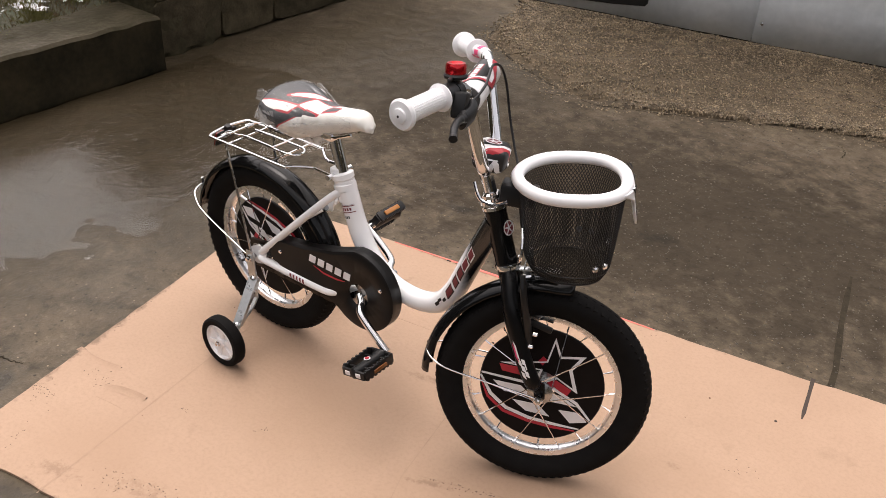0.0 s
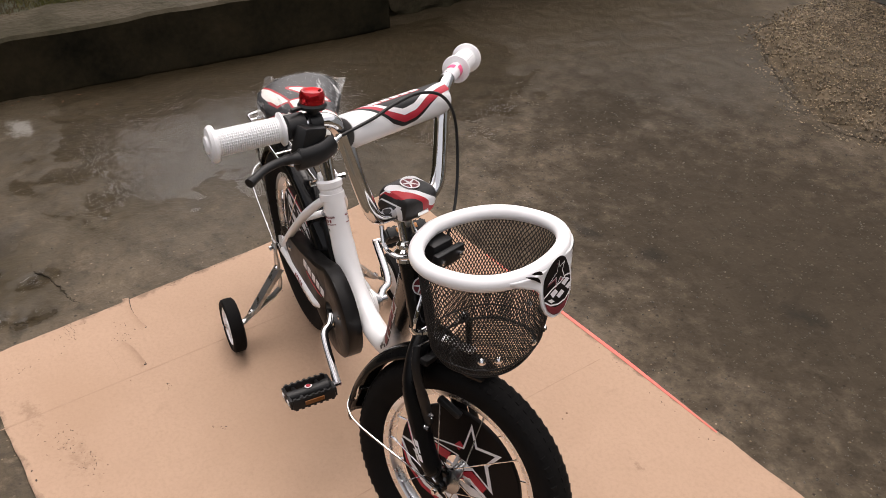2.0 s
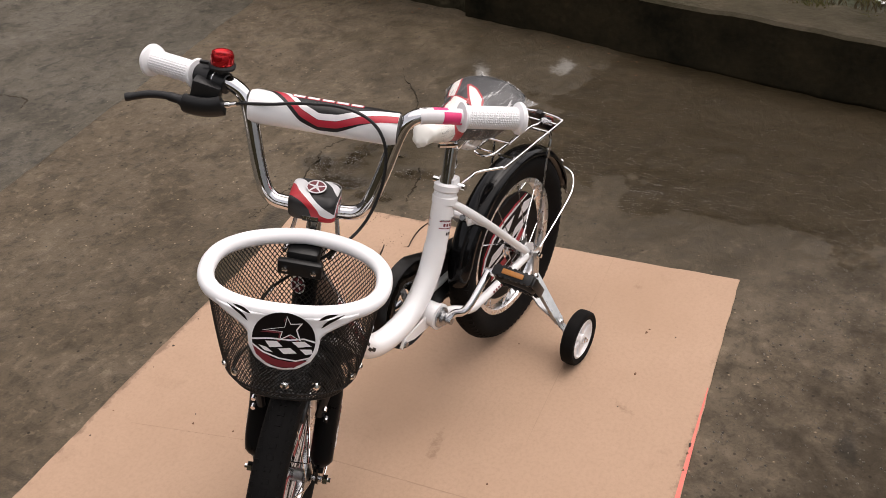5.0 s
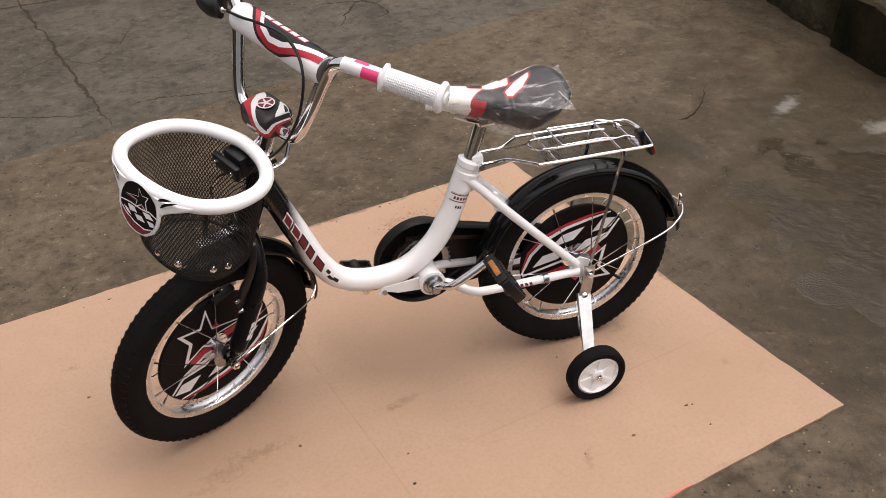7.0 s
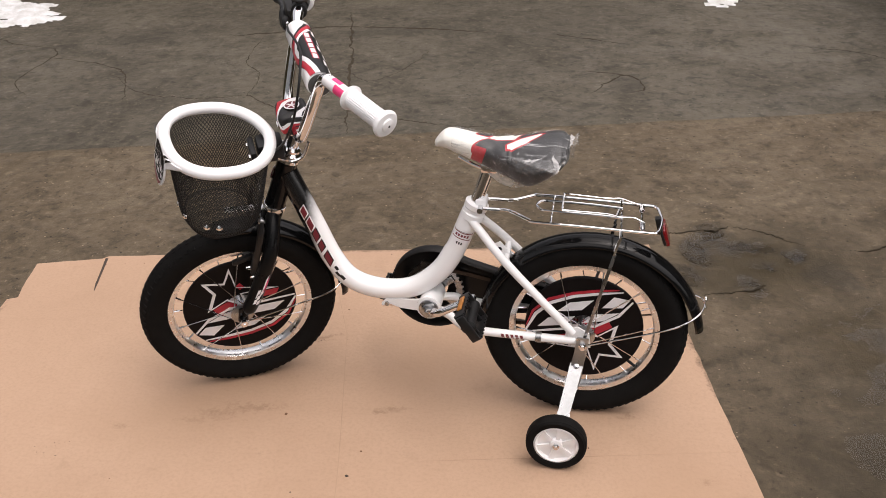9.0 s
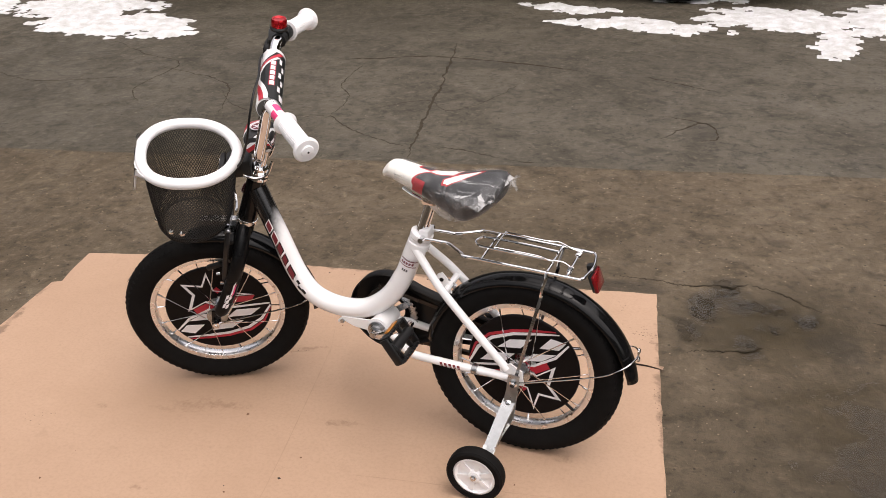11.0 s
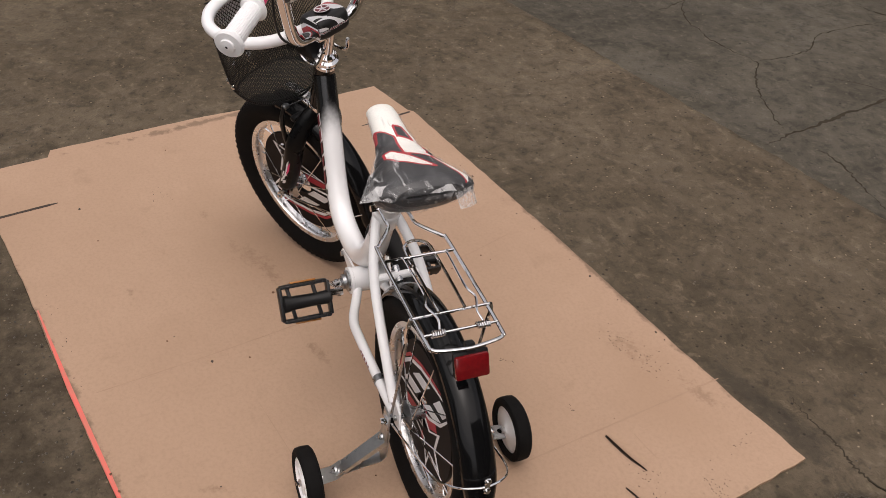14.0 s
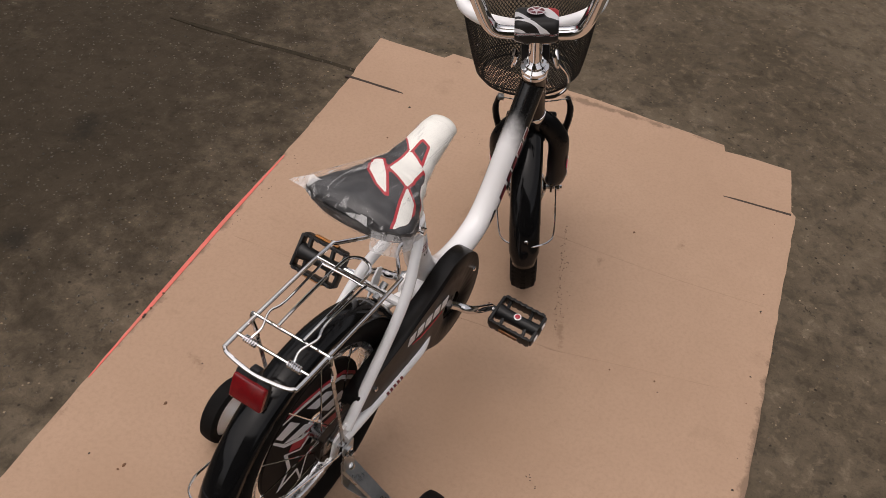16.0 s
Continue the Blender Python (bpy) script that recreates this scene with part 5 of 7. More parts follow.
part("bearing_cup", lathe(bm_(), [(0.020, 0.037), (0.020, 0.041), (0.014, 0.043), (0.013, 0.049), (0.007, 0.051), (0.007, 0.062)], 20, along(BB, BB + Vector((0, 1, 0)))), STEEL, bike)
part("bracket_gusset", plate(bm_(), [(0.300, 0.232), (0.335, 0.226), (0.375, 0.230), (0.400, 0.240), (0.412, 0.232), (0.414, 0.238), (0.404, 0.249), (0.345, 0.252), (0.300, 0.258)], pose(0, 0.020, 0, 90), 0.004), WHITE, bike, "pointed white guard bracket")
part("gusset_bolt", rod(bm_(), (0.402, 0.024, 0.239), (0.402, 0.008, 0.239), 0.005, 8), STEEL, bike)
part("stay_tab", plate(bm_(), [(0.150, 0.352), (0.176, 0.362), (0.181, 0.392), (0.170, 0.398), (0.158, 0.384)], pose(0, 0.016, 0, 90), 0.003), WHITE, bike)
part("tab_hole", lathe(bm_(), [(0.0045, 0), (0.0045, 0.001), (0.001, 0.001)], 12, Matrix.Translation((0.171, 0.0165, 0.382)) @ Matrix.Rotation(radians(-90), 4, "X")), BLACK_PLASTIC, bike)
for s in (1, -1):
    part("seat_stay", tube(bm_(), curve_points([(0.232, s * 0.012, 0.446), (0.205, s * 0.026, 0.420), (0.150, s * 0.043, 0.360), (0.02, s * 0.050, 0.220)], 6), 0.0085, 12), WHITE, bike)
    part("chain_stay", tube(bm_(), curve_points([(0.305, s * 0.020, 0.238), (0.272, s * 0.034, 0.232), (0.235, s * 0.050, 0.215), (0.185, s * 0.052, 0.209), (0.015, s * 0.051, 0.203)], 6), 0.0088, 12), WHITE, bike)
    bm = plate(bm_(), [(-0.016, 0.190), (-0.012, 0.222), (0.012, 0.236), (0.034, 0.226), (0.036, 0.196), (0.008, 0.186)], pose(0, s * 0.0505 + 0.002, 0, 90), 0.004)
    part("dropout", bm, WHITE, bike)
    for k in range(5):
        part("stay_print", wrap_patch(bm_(), curve_points([(0.150, s * 0.043, 0.360), (0.02, s * 0.050, 0.220)], 4), 0.0087, (-38 if s > 0 else 142), (38 if s > 0 else 218), 0.28 + 0.065 * k, 0.318 + 0.065 * k, 3, 5, slant=0.03), DARKRED, bike, "small dark red printed mark")
        part("stay_print", wrap_patch(bm_(), curve_points([(0.185, s * 0.052, 0.209), (0.015, s * 0.051, 0.203)], 4), 0.0090, (-28 if s > 0 else 152), (43 if s > 0 else 223), 0.14 + 0.056 * k, 0.174 + 0.056 * k, 3, 5, slant=0.02), DARKRED, bike, "small dark red printed mark")
part("stay_bridge", rod(bm_(), (0.158, -0.042, 0.366), (0.158, 0.042, 0.366), 0.007), WHITE, bike)
part("bridge_bolt", rod(bm_(), (0.172, 0.0, 0.374), (0.147, 0.0, 0.360), 0.006, 8), STEEL, bike)
# printed marks on the main tube: blocks on both flanks, flag and seat tube badge
for s, (a0, a1) in ((-1, (160, 206)), (1, (-26, 20))):
    for k, wide in enumerate((0.030, 0.034, 0.030, 0.026, 0.038)):
        f0 = 0.120 + 0.043 * k
        lean = 0.016 if s > 0 else -0.016
        part("tube_print", wrap_patch(bm_(), TUBE, 0.0217, a0 + 2, a1 - 2, f0 - 0.003, f0 + wide + 0.003, 4, 8, slant=lean), DECAL_WHITE if k < 2 else BLACK_PLASTIC, bike, "thin edge of a printed block")
        part("tube_print", wrap_patch(bm_(), TUBE, 0.0219, a0 + 8, a1 - 8, f0, f0 + wide, 4, 8, slant=lean), DARKRED, bike, "dark red printed block")
    for k, (d0, d1) in enumerate(((0, 16), (16, 32), (8, 26))):
        part("flag_print", wrap_patch(bm_(), TUBE, 0.0218, a0 + d0 + 8, a0 + d1 + 8, 0.345 + 0.018 * k, 0.361 + 0.020 * k, 3, 4), BLACK_PLASTIC, bike)
for a0, a1 in ((-62, 62), (118, 242)):
    for f0, f1, mt in ((0.9000, 0.9030, DARKRED), (0.9215, 0.9245, DARKRED), (0.9258, 0.9268, BLACK_PLASTIC)):
        part("badge_print", wrap_patch(bm_(), TUBE, 0.0209, a0, a1, f0, f1, 3, 14), mt, bike)
    for k in range(5):
        a = a0 + 22 + 17 * k
        part("badge_print", wrap_patch(bm_(), TUBE, 0.0209, a, a + 11, 0.9075, 0.9165, 3, 3), DARKRED, bike)
    for k in range(3):
        part("badge_print", wrap_patch(bm_(), TUBE, 0.0209, a0 + 45 + 13 * k, a0 + 53 + 13 * k, 0.880, 0.889, 3, 3), BLACK_PLASTIC, bike)


def round_badge(parent, m, r, thick=0.0006):
    """A round white-lined emblem: a ring with a plain five-spoked mark."""
    n = 28
    loop = lambda k: [(k * math.cos(i * math.tau / n), k * math.sin(i * math.tau / n)) for i in range(n)]
    part("badge", plate(bm_(), loop(r), m, thick), DARKRED, parent, "round dark red badge with white lines")
    bm = ring_plate(bm_(), loop(r), loop(r * 0.86), m, thick * 1.8)
    for k in range(5):
        a = k * math.tau / 5 + math.pi / 2
        plate(bm, band([(0.0, 0.0), (0.9 * r * math.cos(a), 0.9 * r * math.sin(a))], [r * 0.26, r * 0.1]), m, thick * 1.8)
    part("badge_lines", bm, DECAL_WHITE, parent)


round_badge(bike, Matrix.Translation(HEAD + AXIS * 0.062 + Vector((math.cos(LEAN), 0, math.sin(LEAN))) * 0.0212) @ Matrix.Rotation(radians(90), 4, "Z") @ Matrix.Rotation(radians(90) - LEAN, 4, "X"), 0.014)


# crank, chain and guard
def pedal(at, s, tilt):
    m = Matrix.Translation(at) @ Matrix.Rotation(tilt, 4, "Y")
    body = lathe(bm_(), [(0.006, -0.046), (0.012, -0.042), (0.011, -0.01), (0.012, 0.02), (0.015, 0.036), (0.006, 0.042)], 14, m @ Matrix.Rotation(radians(-90), 4, "X"))
    p = part("pedal", body, BLACK_PLASTIC, bike, "black plastic cage pedal with amber reflectors")
    bm = bm_()
    for x in (-0.029, 0.029):
        box(bm, (0.006, 0.080, 0.020), m @ Matrix.Translation((x, 0, 0)), 0.002)
        for k in range(7):
            for z in (-0.0105, 0.0105):
                box(bm, (0.005, 0.0050, 0.0024), m @ Matrix.Translation((x, -0.034 + 0.0113 * k, z)))
    for y in (-0.041, 0.041):
        box(bm, (0.058, 0.006, 0.018), m @ Matrix.Translation((0, y, 0)), 0.002)
    for y in (-0.020, 0.024):
        box(bm, (0.056, 0.006, 0.010), m @ Matrix.Translation((0, y, 0)) @ Matrix.Rotation(radians(8), 4, "Z"), 0.002)
    part("cage", bm, BLACK_PLASTIC, p)
    # left pedal's ambers are painted as lit, the right one's stay darker
    for x in (-0.0342, 0.0342):
        part("reflector", box(bm_(), (0.003, 0.044, 0.010) if s > 0 else (0.003, 0.036, 0.0075), m @ Matrix.Translation((x, 0, 0)), 0.001), AMBER_LIT if s > 0 else AMBER, p, "amber reflector")
    if s < 0:
        part("mark", lathe(bm_(), [(0.0068, 0), (0.0068, 0.0008), (0.003, 0.001)], 14, m @ Matrix.Translation((0, 0, 0.0118))), DECAL_WHITE, p)
        for x in (-0.014, 0.014):
            part("end_reflector", box(bm_(), (0.012, 0.002, 0.009), m @ Matrix.Translation((x, -0.0445, 0)), 0.0008), DECAL_WHITE, p, "small white end reflector")
        part("cap", lathe(bm_(), [(0.0045, 0), (0.0045, 0.002), (0.002, 0.003)], 12, m @ Matrix.Translation((0, 0, 0.0118))), RED, p, "small red and white dot")


for s, ex, ez in ((1, 0.215, 0.306), (-1, 0.417, 0.173)):
    y0, y1 = s * 0.066, s * 0.084
    part("crank_arm", tube(bm_(), curve_points([(BB.x, s * 0.050, BB.z), (BB.x + (ex - BB.x) * 0.14, s * 0.060, BB.z + (ez - BB.z) * 0.14), (BB.x + (ex - BB.x) * 0.3, y1 - s * 0.006, BB.z + (ez - BB.z) * 0.3), (ex, y1, ez)], 5), 0.0078, 12), CHROME, bike, "chrome one-piece crank arm")
    part("pedal_axle", rod(bm_(), (ex, s * 0.078, ez), (ex, s * 0.105, ez), 0.0068, 10), CHROME, bike)
pedal((0.210, 0.144, 0.3035), 1, radians(-56))
pedal((0.417, -0.138, 0.1745), -1, radians(-14))
ring_m = along(BB + Vector((0, -0.036, 0)), BB + Vector((0, -1, 0)))
bm = bm_()
teeth = 32
out = [((0.062 if k % 4 in (0, 1) else 0.0575) * math.cos(k * math.tau / (4 * teeth)), (0.062 if k % 4 in (0, 1) else 0.0575) * math.sin(k * math.tau / (4 * teeth))) for k in range(4 * teeth)]
ring_plate(bm, out, [(0.045 * math.cos(k * math.tau / (4 * teeth)), 0.045 * math.sin(k * math.tau / (4 * teeth))) for k in range(4 * teeth)], ring_m, 0.003)
for k in range(5):
    a = k * math.tau / 5
    plate(bm, band([(0.008 * math.cos(a), 0.008 * math.sin(a)), (0.048 * math.cos(a), 0.048 * math.sin(a))], 0.014), ring_m, 0.003)
part("chainring", bm, STEEL, bike, "toothed steel chainring")
part("sprocket", lathe(bm_(), [(0.012, 0), (0.031, 0.0), (0.031, 0.003), (0.012, 0.003)], 28, along((0, -0.036, AXLE_Z), (0, -1, AXLE_Z)), True), STEEL, bike)


def chain_loop():
    pts = []
    r0, r1, c0, c1 = 0.030, 0.0585, Vector((0, 0, AXLE_Z)), BB
    for k in range(13):
        a = math.pi / 2 + math.pi * k / 12
        pts.append(c0 + Vector((r0 * math.cos(a), -0.0375, r0 * math.sin(a))))
    for k in range(1, 13):
        q = pts[12].lerp(c1 + Vector((0, -0.0375, -r1)), k / 13)
        pts.append(q)
    for k in range(17):
        a = -math.pi / 2 + math.pi * k / 16
        pts.append(c1 + Vector((r1 * math.cos(a), -0.0375, r1 * math.sin(a))))
    line = curve_points(pts, 4, True)
    run, acc, out = 0.0, 0.0, [line[0]]
    for a, b in zip(line, line[1:] + line[:1]):
        acc += (b - a).length
        if acc >= 0.0125:
            out.append(b)
            acc = 0.0
    bm = bm_()
    for i, (a, b) in enumerate(zip(out, out[1:] + out[:1])):
        m = along(a, b) @ Matrix.Translation((0, 0, (b - a).length / 2))
        w = 0.006 if i % 2 else 0.009
        box(bm, (w, 0.0085, (b - a).length + 0.004), m @ Matrix.Rotation(0, 4, "Z"))
    return part("chain", bm, CHAIN, bike, "brown oiled roller chain")


chain_loop()


def chain_guard():
    """Teardrop guard outside the chain: a face with a round window, and a rolled rim."""
    n = 30
    out = [(BB.x + 0.091 * math.cos(a), BB.z + 0.008 + 0.091 * math.sin(a)) for a in (radians(100 - 228 * k / n) for k in range(n + 1))]
    out += [(0.215, 0.200), (0.160, 0.208), (0.075, 0.214), (0.050, 0.226), (0.040, 0.243), (0.046, 0.262), (0.066, 0.274), (0.15, 0.290), (0.24, 0.318)]
    c = (BB.x, BB.z)
    m = Matrix.Translation((0, -0.049, 0)) @ Matrix.Rotation(radians(90), 4, "X")
    bm = bm_()
    win = 24
    inner = [bm.verts.new(m @ Vector((c[0] + 0.026 * math.cos(k * math.tau / win), c[1] + 0.026 * math.sin(k * math.tau / win), 0.004))) for k in range(win)]
    face, back, lip = [], [], []
    for x, z in out:
        d = Vector((x - c[0], z - c[1]))
        k = 1 - 0.006 / max(d.length, 0.01)
        face.append(bm.verts.new(m @ Vector((c[0] + d.x * k, c[1] + d.y * k, 0.005))))
        lip.append(bm.verts.new(m @ Vector((x, z, 0.001))))
        back.append(bm.verts.new(m @ Vector((x, z, -0.026))))
    for i in range(len(out)):
        j = (i + 1) % len(out)
        bm.faces.new((face[i], face[j], lip[j], lip[i])), bm.faces.new((lip[i], lip[j], back[j], back[i]))
    edges = [bm.edges.get((face[i], face[(i + 1) % len(out)])) for i in range(len(out))] + [bm.edges.new((inner[i], inner[(i + 1) % win])) for i in range(win)]
    bmesh.ops.triangle_fill(bm, use_beauty=True, edges=edges)
    g = part("chain_guard", bm, GUARD_BLACK, bike, "satin black chain guard with a white printed mark")
    sol = g.modifiers.new("thickness", "SOLIDIFY")
    sol.thickness = 0.0016
    # a row of plain white blocks and a red swoosh stand for the print
    pm = Matrix.Translation((0, -0.0542, 0)) @ Matrix.Rotation(radians(90), 4, "X")
    for k in range(5):
        x, z = 0.172 + 0.0245 * k, 0.277 - 0.0008 * k + 0.004 * (k / 4)
        part("guard_print", plate(bm_(), [(x, z - 0.009), (x + 0.018, z - 0.0085), (x + 0.021, z + 0.009), (x + 0.003, z + 0.0085)], pm, 0.0008), DECAL_WHITE, g, "white printed block")
    part("guard_print", plate(bm_(), band([(0.185, 0.262), (0.215, 0.2555), (0.25, 0.257), (0.275, 0.262)], [0.001, 0.004, 0.004, 0.001]), pm, 0.0008), RED, g, "red printed swoosh")
    for x, z in ((0.085, 0.252), (0.372, 0.285)):
        part("guard_bolt", lathe(bm_(), [(0.005, 0), (0.005, 0.002), (0.003, 0.0035)], 10, pm @ Matrix.Translation((x, z, 0))), CHROME, g)


chain_guard()


# fenders: arched shells with stay wires
def fender(name, m, r_of, a0, a1, width, label, parent=bike):
    bm = bm_()
    n, c = 44, 10
    g = []
    for i in range(n + 1):
        a = radians(a0 + (a1 - a0) * i / n)
        end = min(i, n - i) / n
        w = width * (0.75 + 0.25 * min(1, end * 14))
        row = []
        for j in range(c + 1):
            b = math.pi * (j / c - 0.5) * 0.94
            r = r_of(math.degrees(a)) - 0.019 * (1 - math.cos(b))
            row.append(bm.verts.new((r * math.cos(a), w / 2 * math.sin(b), r * math.sin(a))))
        g.append(row)
    for i in range(n):
        for j in range(c):
            bm.faces.new((g[i][j], g[i][j + 1], g[i + 1][j + 1], g[i + 1][j]))
    ob = part(name, bm, BLACK, parent, label, m)
    sol = ob.modifiers.new("thickness", "SOLIDIFY")
    sol.thickness = 0.0018
    return ob


fender("rear_fender", pose(0, 0, AXLE_Z), lambda a: 0.2135 + 0.022 * max(0, (a - 80) / 95) ** 1.4, 8, 176, 0.056, "glossy black rear fender")
fender("front_fender", TURN @ Matrix.Translation(HUB), lambda a: 0.222 + 0.012 * max(0, (a - 90) / 90), 83, 184, 0.056, "glossy black front fender")


def wire(name, pts, r, material=CHROME, basis=None, label="", steps=5, parent=bike):
    return part(name, tube(bm_(), curve_points(pts, steps), r, 8), material, parent, label, basis)


wire("fender_stay", [(0.0, 0.062, AXLE_Z - 0.004), (-0.03, 0.062, AXLE_Z + 0.004), (-0.16, 0.056, 0.247), (-0.20, 0.047, 0.264), (-0.222, 0.03, 0.275), (-0.231, 0, 0.278), (-0.222, -0.03, 0.275), (-0.20, -0.047, 0.264), (-0.16, -0.056, 0.247), (-0.03, -0.062, AXLE_Z + 0.004), (0.0, -0.062, AXLE_Z - 0.004)], 0.0018, label="bent chrome fender stay wire")
wire("fender_stay", [(HUB.x, HUB.y + 0.058, HUB.z), (HUB.x - 0.04, HUB.y + 0.058, HUB.z + 0.006), (-0.06, 0.055, -0.224), (-0.10, 0.043, -0.217), (-0.118, 0.02, -0.213), (-0.121, 0.004, -0.212), (-0.118, -0.014, -0.213), (-0.10, -0.036, -0.217), (-0.06, -0.047, -0.224), (HUB.x - 0.04, HUB.y - 0.058, HUB.z + 0.006), (HUB.x, HUB.y - 0.058, HUB.z)], 0.0017, basis=TURN, label="bent chrome fender stay wire")
for m in (Matrix.Translation((-0.232, 0, 0.280)), TURN @ Matrix.Translation((-0.120, 0.004, -0.212))):
    bm = bm_()
    for z in (-0.010, 0.009):
        lathe(bm, [(0.0055, 0), (0.0055, 0.003), (0.0035, 0.005)], 10, m @ Matrix.Translation((0.002, 0, z)) @ Matrix.Rotation(radians(-90), 4, "Y"))
    box(bm, (0.003, 0.009, 0.028), m @ Matrix.Translation((0.001, 0, 0)), 0.001)
    part("stay_clip", bm, CHROME, bike)


# fork and its ring
part("headset", lathe(bm_(), [(0.016, 0.098), (0.0225, 0.100), (0.0225, 0.106), (0.0195, 0.109), (0.0235, 0.111), (0.0235, 0.117), (0.018, 0.121), (0.0185, 0.127), (0.014, 0.131)], 24, along(HEAD, HEAD + AXIS)), CHROME, bike, "chrome headset cups")
part("crown_race", lathe(bm_(), [(0.0165, -0.018), (0.0225, -0.016), (0.0235, -0.011), (0.0225, -0.006), (0.0165, -0.004)], 24, along(HEAD, HEAD + AXIS)), CHROME, bike)
fork_crown = part("fork", lathe(bm_(), [(0.014, -0.05), (0.0195, -0.046), (0.0205, -0.017), (0.0165, -0.012)], 20, along((0, 0, 0), AXIS)), FORK_BLACK, bike, "glossy black steel fork with printed legs", TURN)
for s in (1, -1):
    leg = curve_points([(0.008, 0, -0.024), (0.014, s * 0.022 + 0.002, -0.034), (0.022, s * 0.041 + 0.003, -0.058), (0.033, s * 0.0535 + 0.004, -0.09), (0.058, s * 0.0535 + 0.004, -0.15), (0.082, s * 0.0535 + 0.004, -0.20), (HUB.x - 0.004, s * 0.049 + HUB.y, HUB.z + 0.012)], 6)
    k = len(leg) - 1
    part("fork_leg", tube(bm_(), leg, [0.0200 if i / k < 0.90 else 0.0200 - 0.0115 * min(1, (i / k - 0.90) / 0.04) for i in range(k + 1)], 18, flat=0.76), FORK_BLACK, fork_crown)
    part("fork_tip", plate(bm_(), [(-0.012, 0.03), (0.006, 0.03), (0.011, 0.0), (0.004, -0.011), (-0.006, -0.010), (-0.010, 0.0)], Matrix.Translation((HUB.x, HUB.y + s * 0.049 + 0.002, HUB.z)) @ Matrix.Rotation(radians(90), 4, "X"), 0.004), BLACK, fork_crown)
    out = 270 if s > 0 else 90
    for j in range(3):
        for c in range(2):
            a0 = out + s * (-26 + 26 * c + (13 if j % 2 else 0))
            part("leg_print", wrap_patch(bm_(), leg, 0.0203, a0, a0 + s * 22, 0.665 + 0.05 * j, 0.665 + 0.05 * j + 0.046, 3, 3, up=(0, 1, 0), flat=0.76, slant=0.02), DECAL_WHITE, fork_crown, "white printed check")
    for k, (d0, f0, f1) in enumerate(((-34, 0.54, 0.665), (-22, 0.52, 0.66), (22, 0.60, 0.68))):
        a0 = out + s * d0
        part("leg_print", wrap_patch(bm_(), leg, 0.0204 - 0.0002 * k, a0, a0 + s * 14, f0, f1, 4, 4, up=(0, 1, 0), flat=0.76, slant=0.05), (PINK, DECAL_WHITE, DECAL_WHITE)[k], fork_crown, "printed flame stroke")
    # brake arm and shoe
    bm = tube(bm_(), curve_points([(0.068, s * 0.047, -0.135), (0.062, s * 0.053, -0.100), (0.052, s * 0.064, -0.058), (0.044, s * 0.067, -0.024), (0.038, s * 0.061, 0.001)], 6), [0.0085] * 10 + [0.0068] * 10 + [0.0058] * 5, 10, flat=0.75)
    arm = part("brake_arm", bm, BLACK_PLASTIC, bike, "black front brake arm", TURN)
    part("brake_shoe", box(bm_(), (0.045, 0.012, 0.011), Matrix.Translation((0.085, s * 0.022 + 0.003, -0.110)) @ Matrix.Rotation(radians(15), 4, "Y"), 0.003), BLACK_PLASTIC, arm)
    for p in ((0.074, s * 0.056, -0.110), (0.070, s * 0.058, -0.135)):
        part("brake_bolt", rod(bm_(), p, (p[0] + 0.008, p[1], p[2]), 0.0038, 8), CHROME, arm)
part("arm_end", lathe(bm_(), [(0.006, 0), (0.0065, 0.004), (0.0065, 0.010), (0.004, 0.012)], 12, TURN @ along((0.038, 0.052, 0.000), (0.038, 0.075, 0.003))), STEEL, bike)
wire("link_wire", [(0.038, -0.062, 0.000), (0.036, -0.02, -0.006), (0.036, 0.03, -0.003), (0.038, 0.060, 0.001)], 0.0011, STEEL, TURN)
part("brake_bridge", box(bm_(), (0.016, 0.09, 0.012), Matrix.Translation((0.040, 0.002, -0.038)), 0.004), BLACK_PLASTIC, bike, "", TURN)
part("crown_bolt", rod(bm_(), (0.018, 0, -0.034), (0.056, 0, -0.022), 0.005, 8), CHROME, bike, "", TURN)


# stem, handlebar, pads, grips
def to_axis(u, v, w):
    """From lengths along the steering axis to the unturned front end."""
    u, v, w = u * 0.985, v * 0.985, w * 0.985
    return Vector((u * math.cos(LEAN) - w * math.sin(LEAN), v, u * math.sin(LEAN) + w * math.cos(LEAN)))


part("stem", rod(bm_(), on_axis(0.11), on_axis(0.192), 0.0115, 16), CHROME, bike, "chrome quill stem", TURN)
part("stem_clamp", lathe(bm_(), [(0.012, -0.026), (0.0185, -0.024), (0.0195, 0.0), (0.0185, 0.024), (0.012, 0.026)], 20, along(to_axis(0.010, 0, 0.187), to_axis(0.010, 1, 0.187))), CHROME, bike, "", TURN)
RISE = [(0.010, 0.0, 0.187), (0.010, 0.045, 0.187), (0.0105, 0.066, 0.192), (0.013, 0.080, 0.210), (0.016, 0.094, 0.255), (0.0195, 0.107, 0.308), (0.0205, 0.117, 0.335)]
LEFT_END = [(0.018, 0.135, 0.350), (0.008, 0.162, 0.3535), (-0.010, 0.196, 0.3545), (-0.049, 0.276, 0.3590)]
RIGHT_END = [(0.020, 0.133, 0.349), (0.013, 0.155, 0.3530), (0.001, 0.191, 0.3540), (-0.043, 0.278, 0.3553)]
both = [to_axis(u, -v, w) for u, v, w in RIGHT_END[::-1] + RISE[:0:-1]] + [to_axis(*p) for p in RISE + LEFT_END]
part("handlebar", tube(bm_(), curve_points(both, 6), 0.0111, 16), CHROME, bike, "high-rise chrome handlebar", TURN)
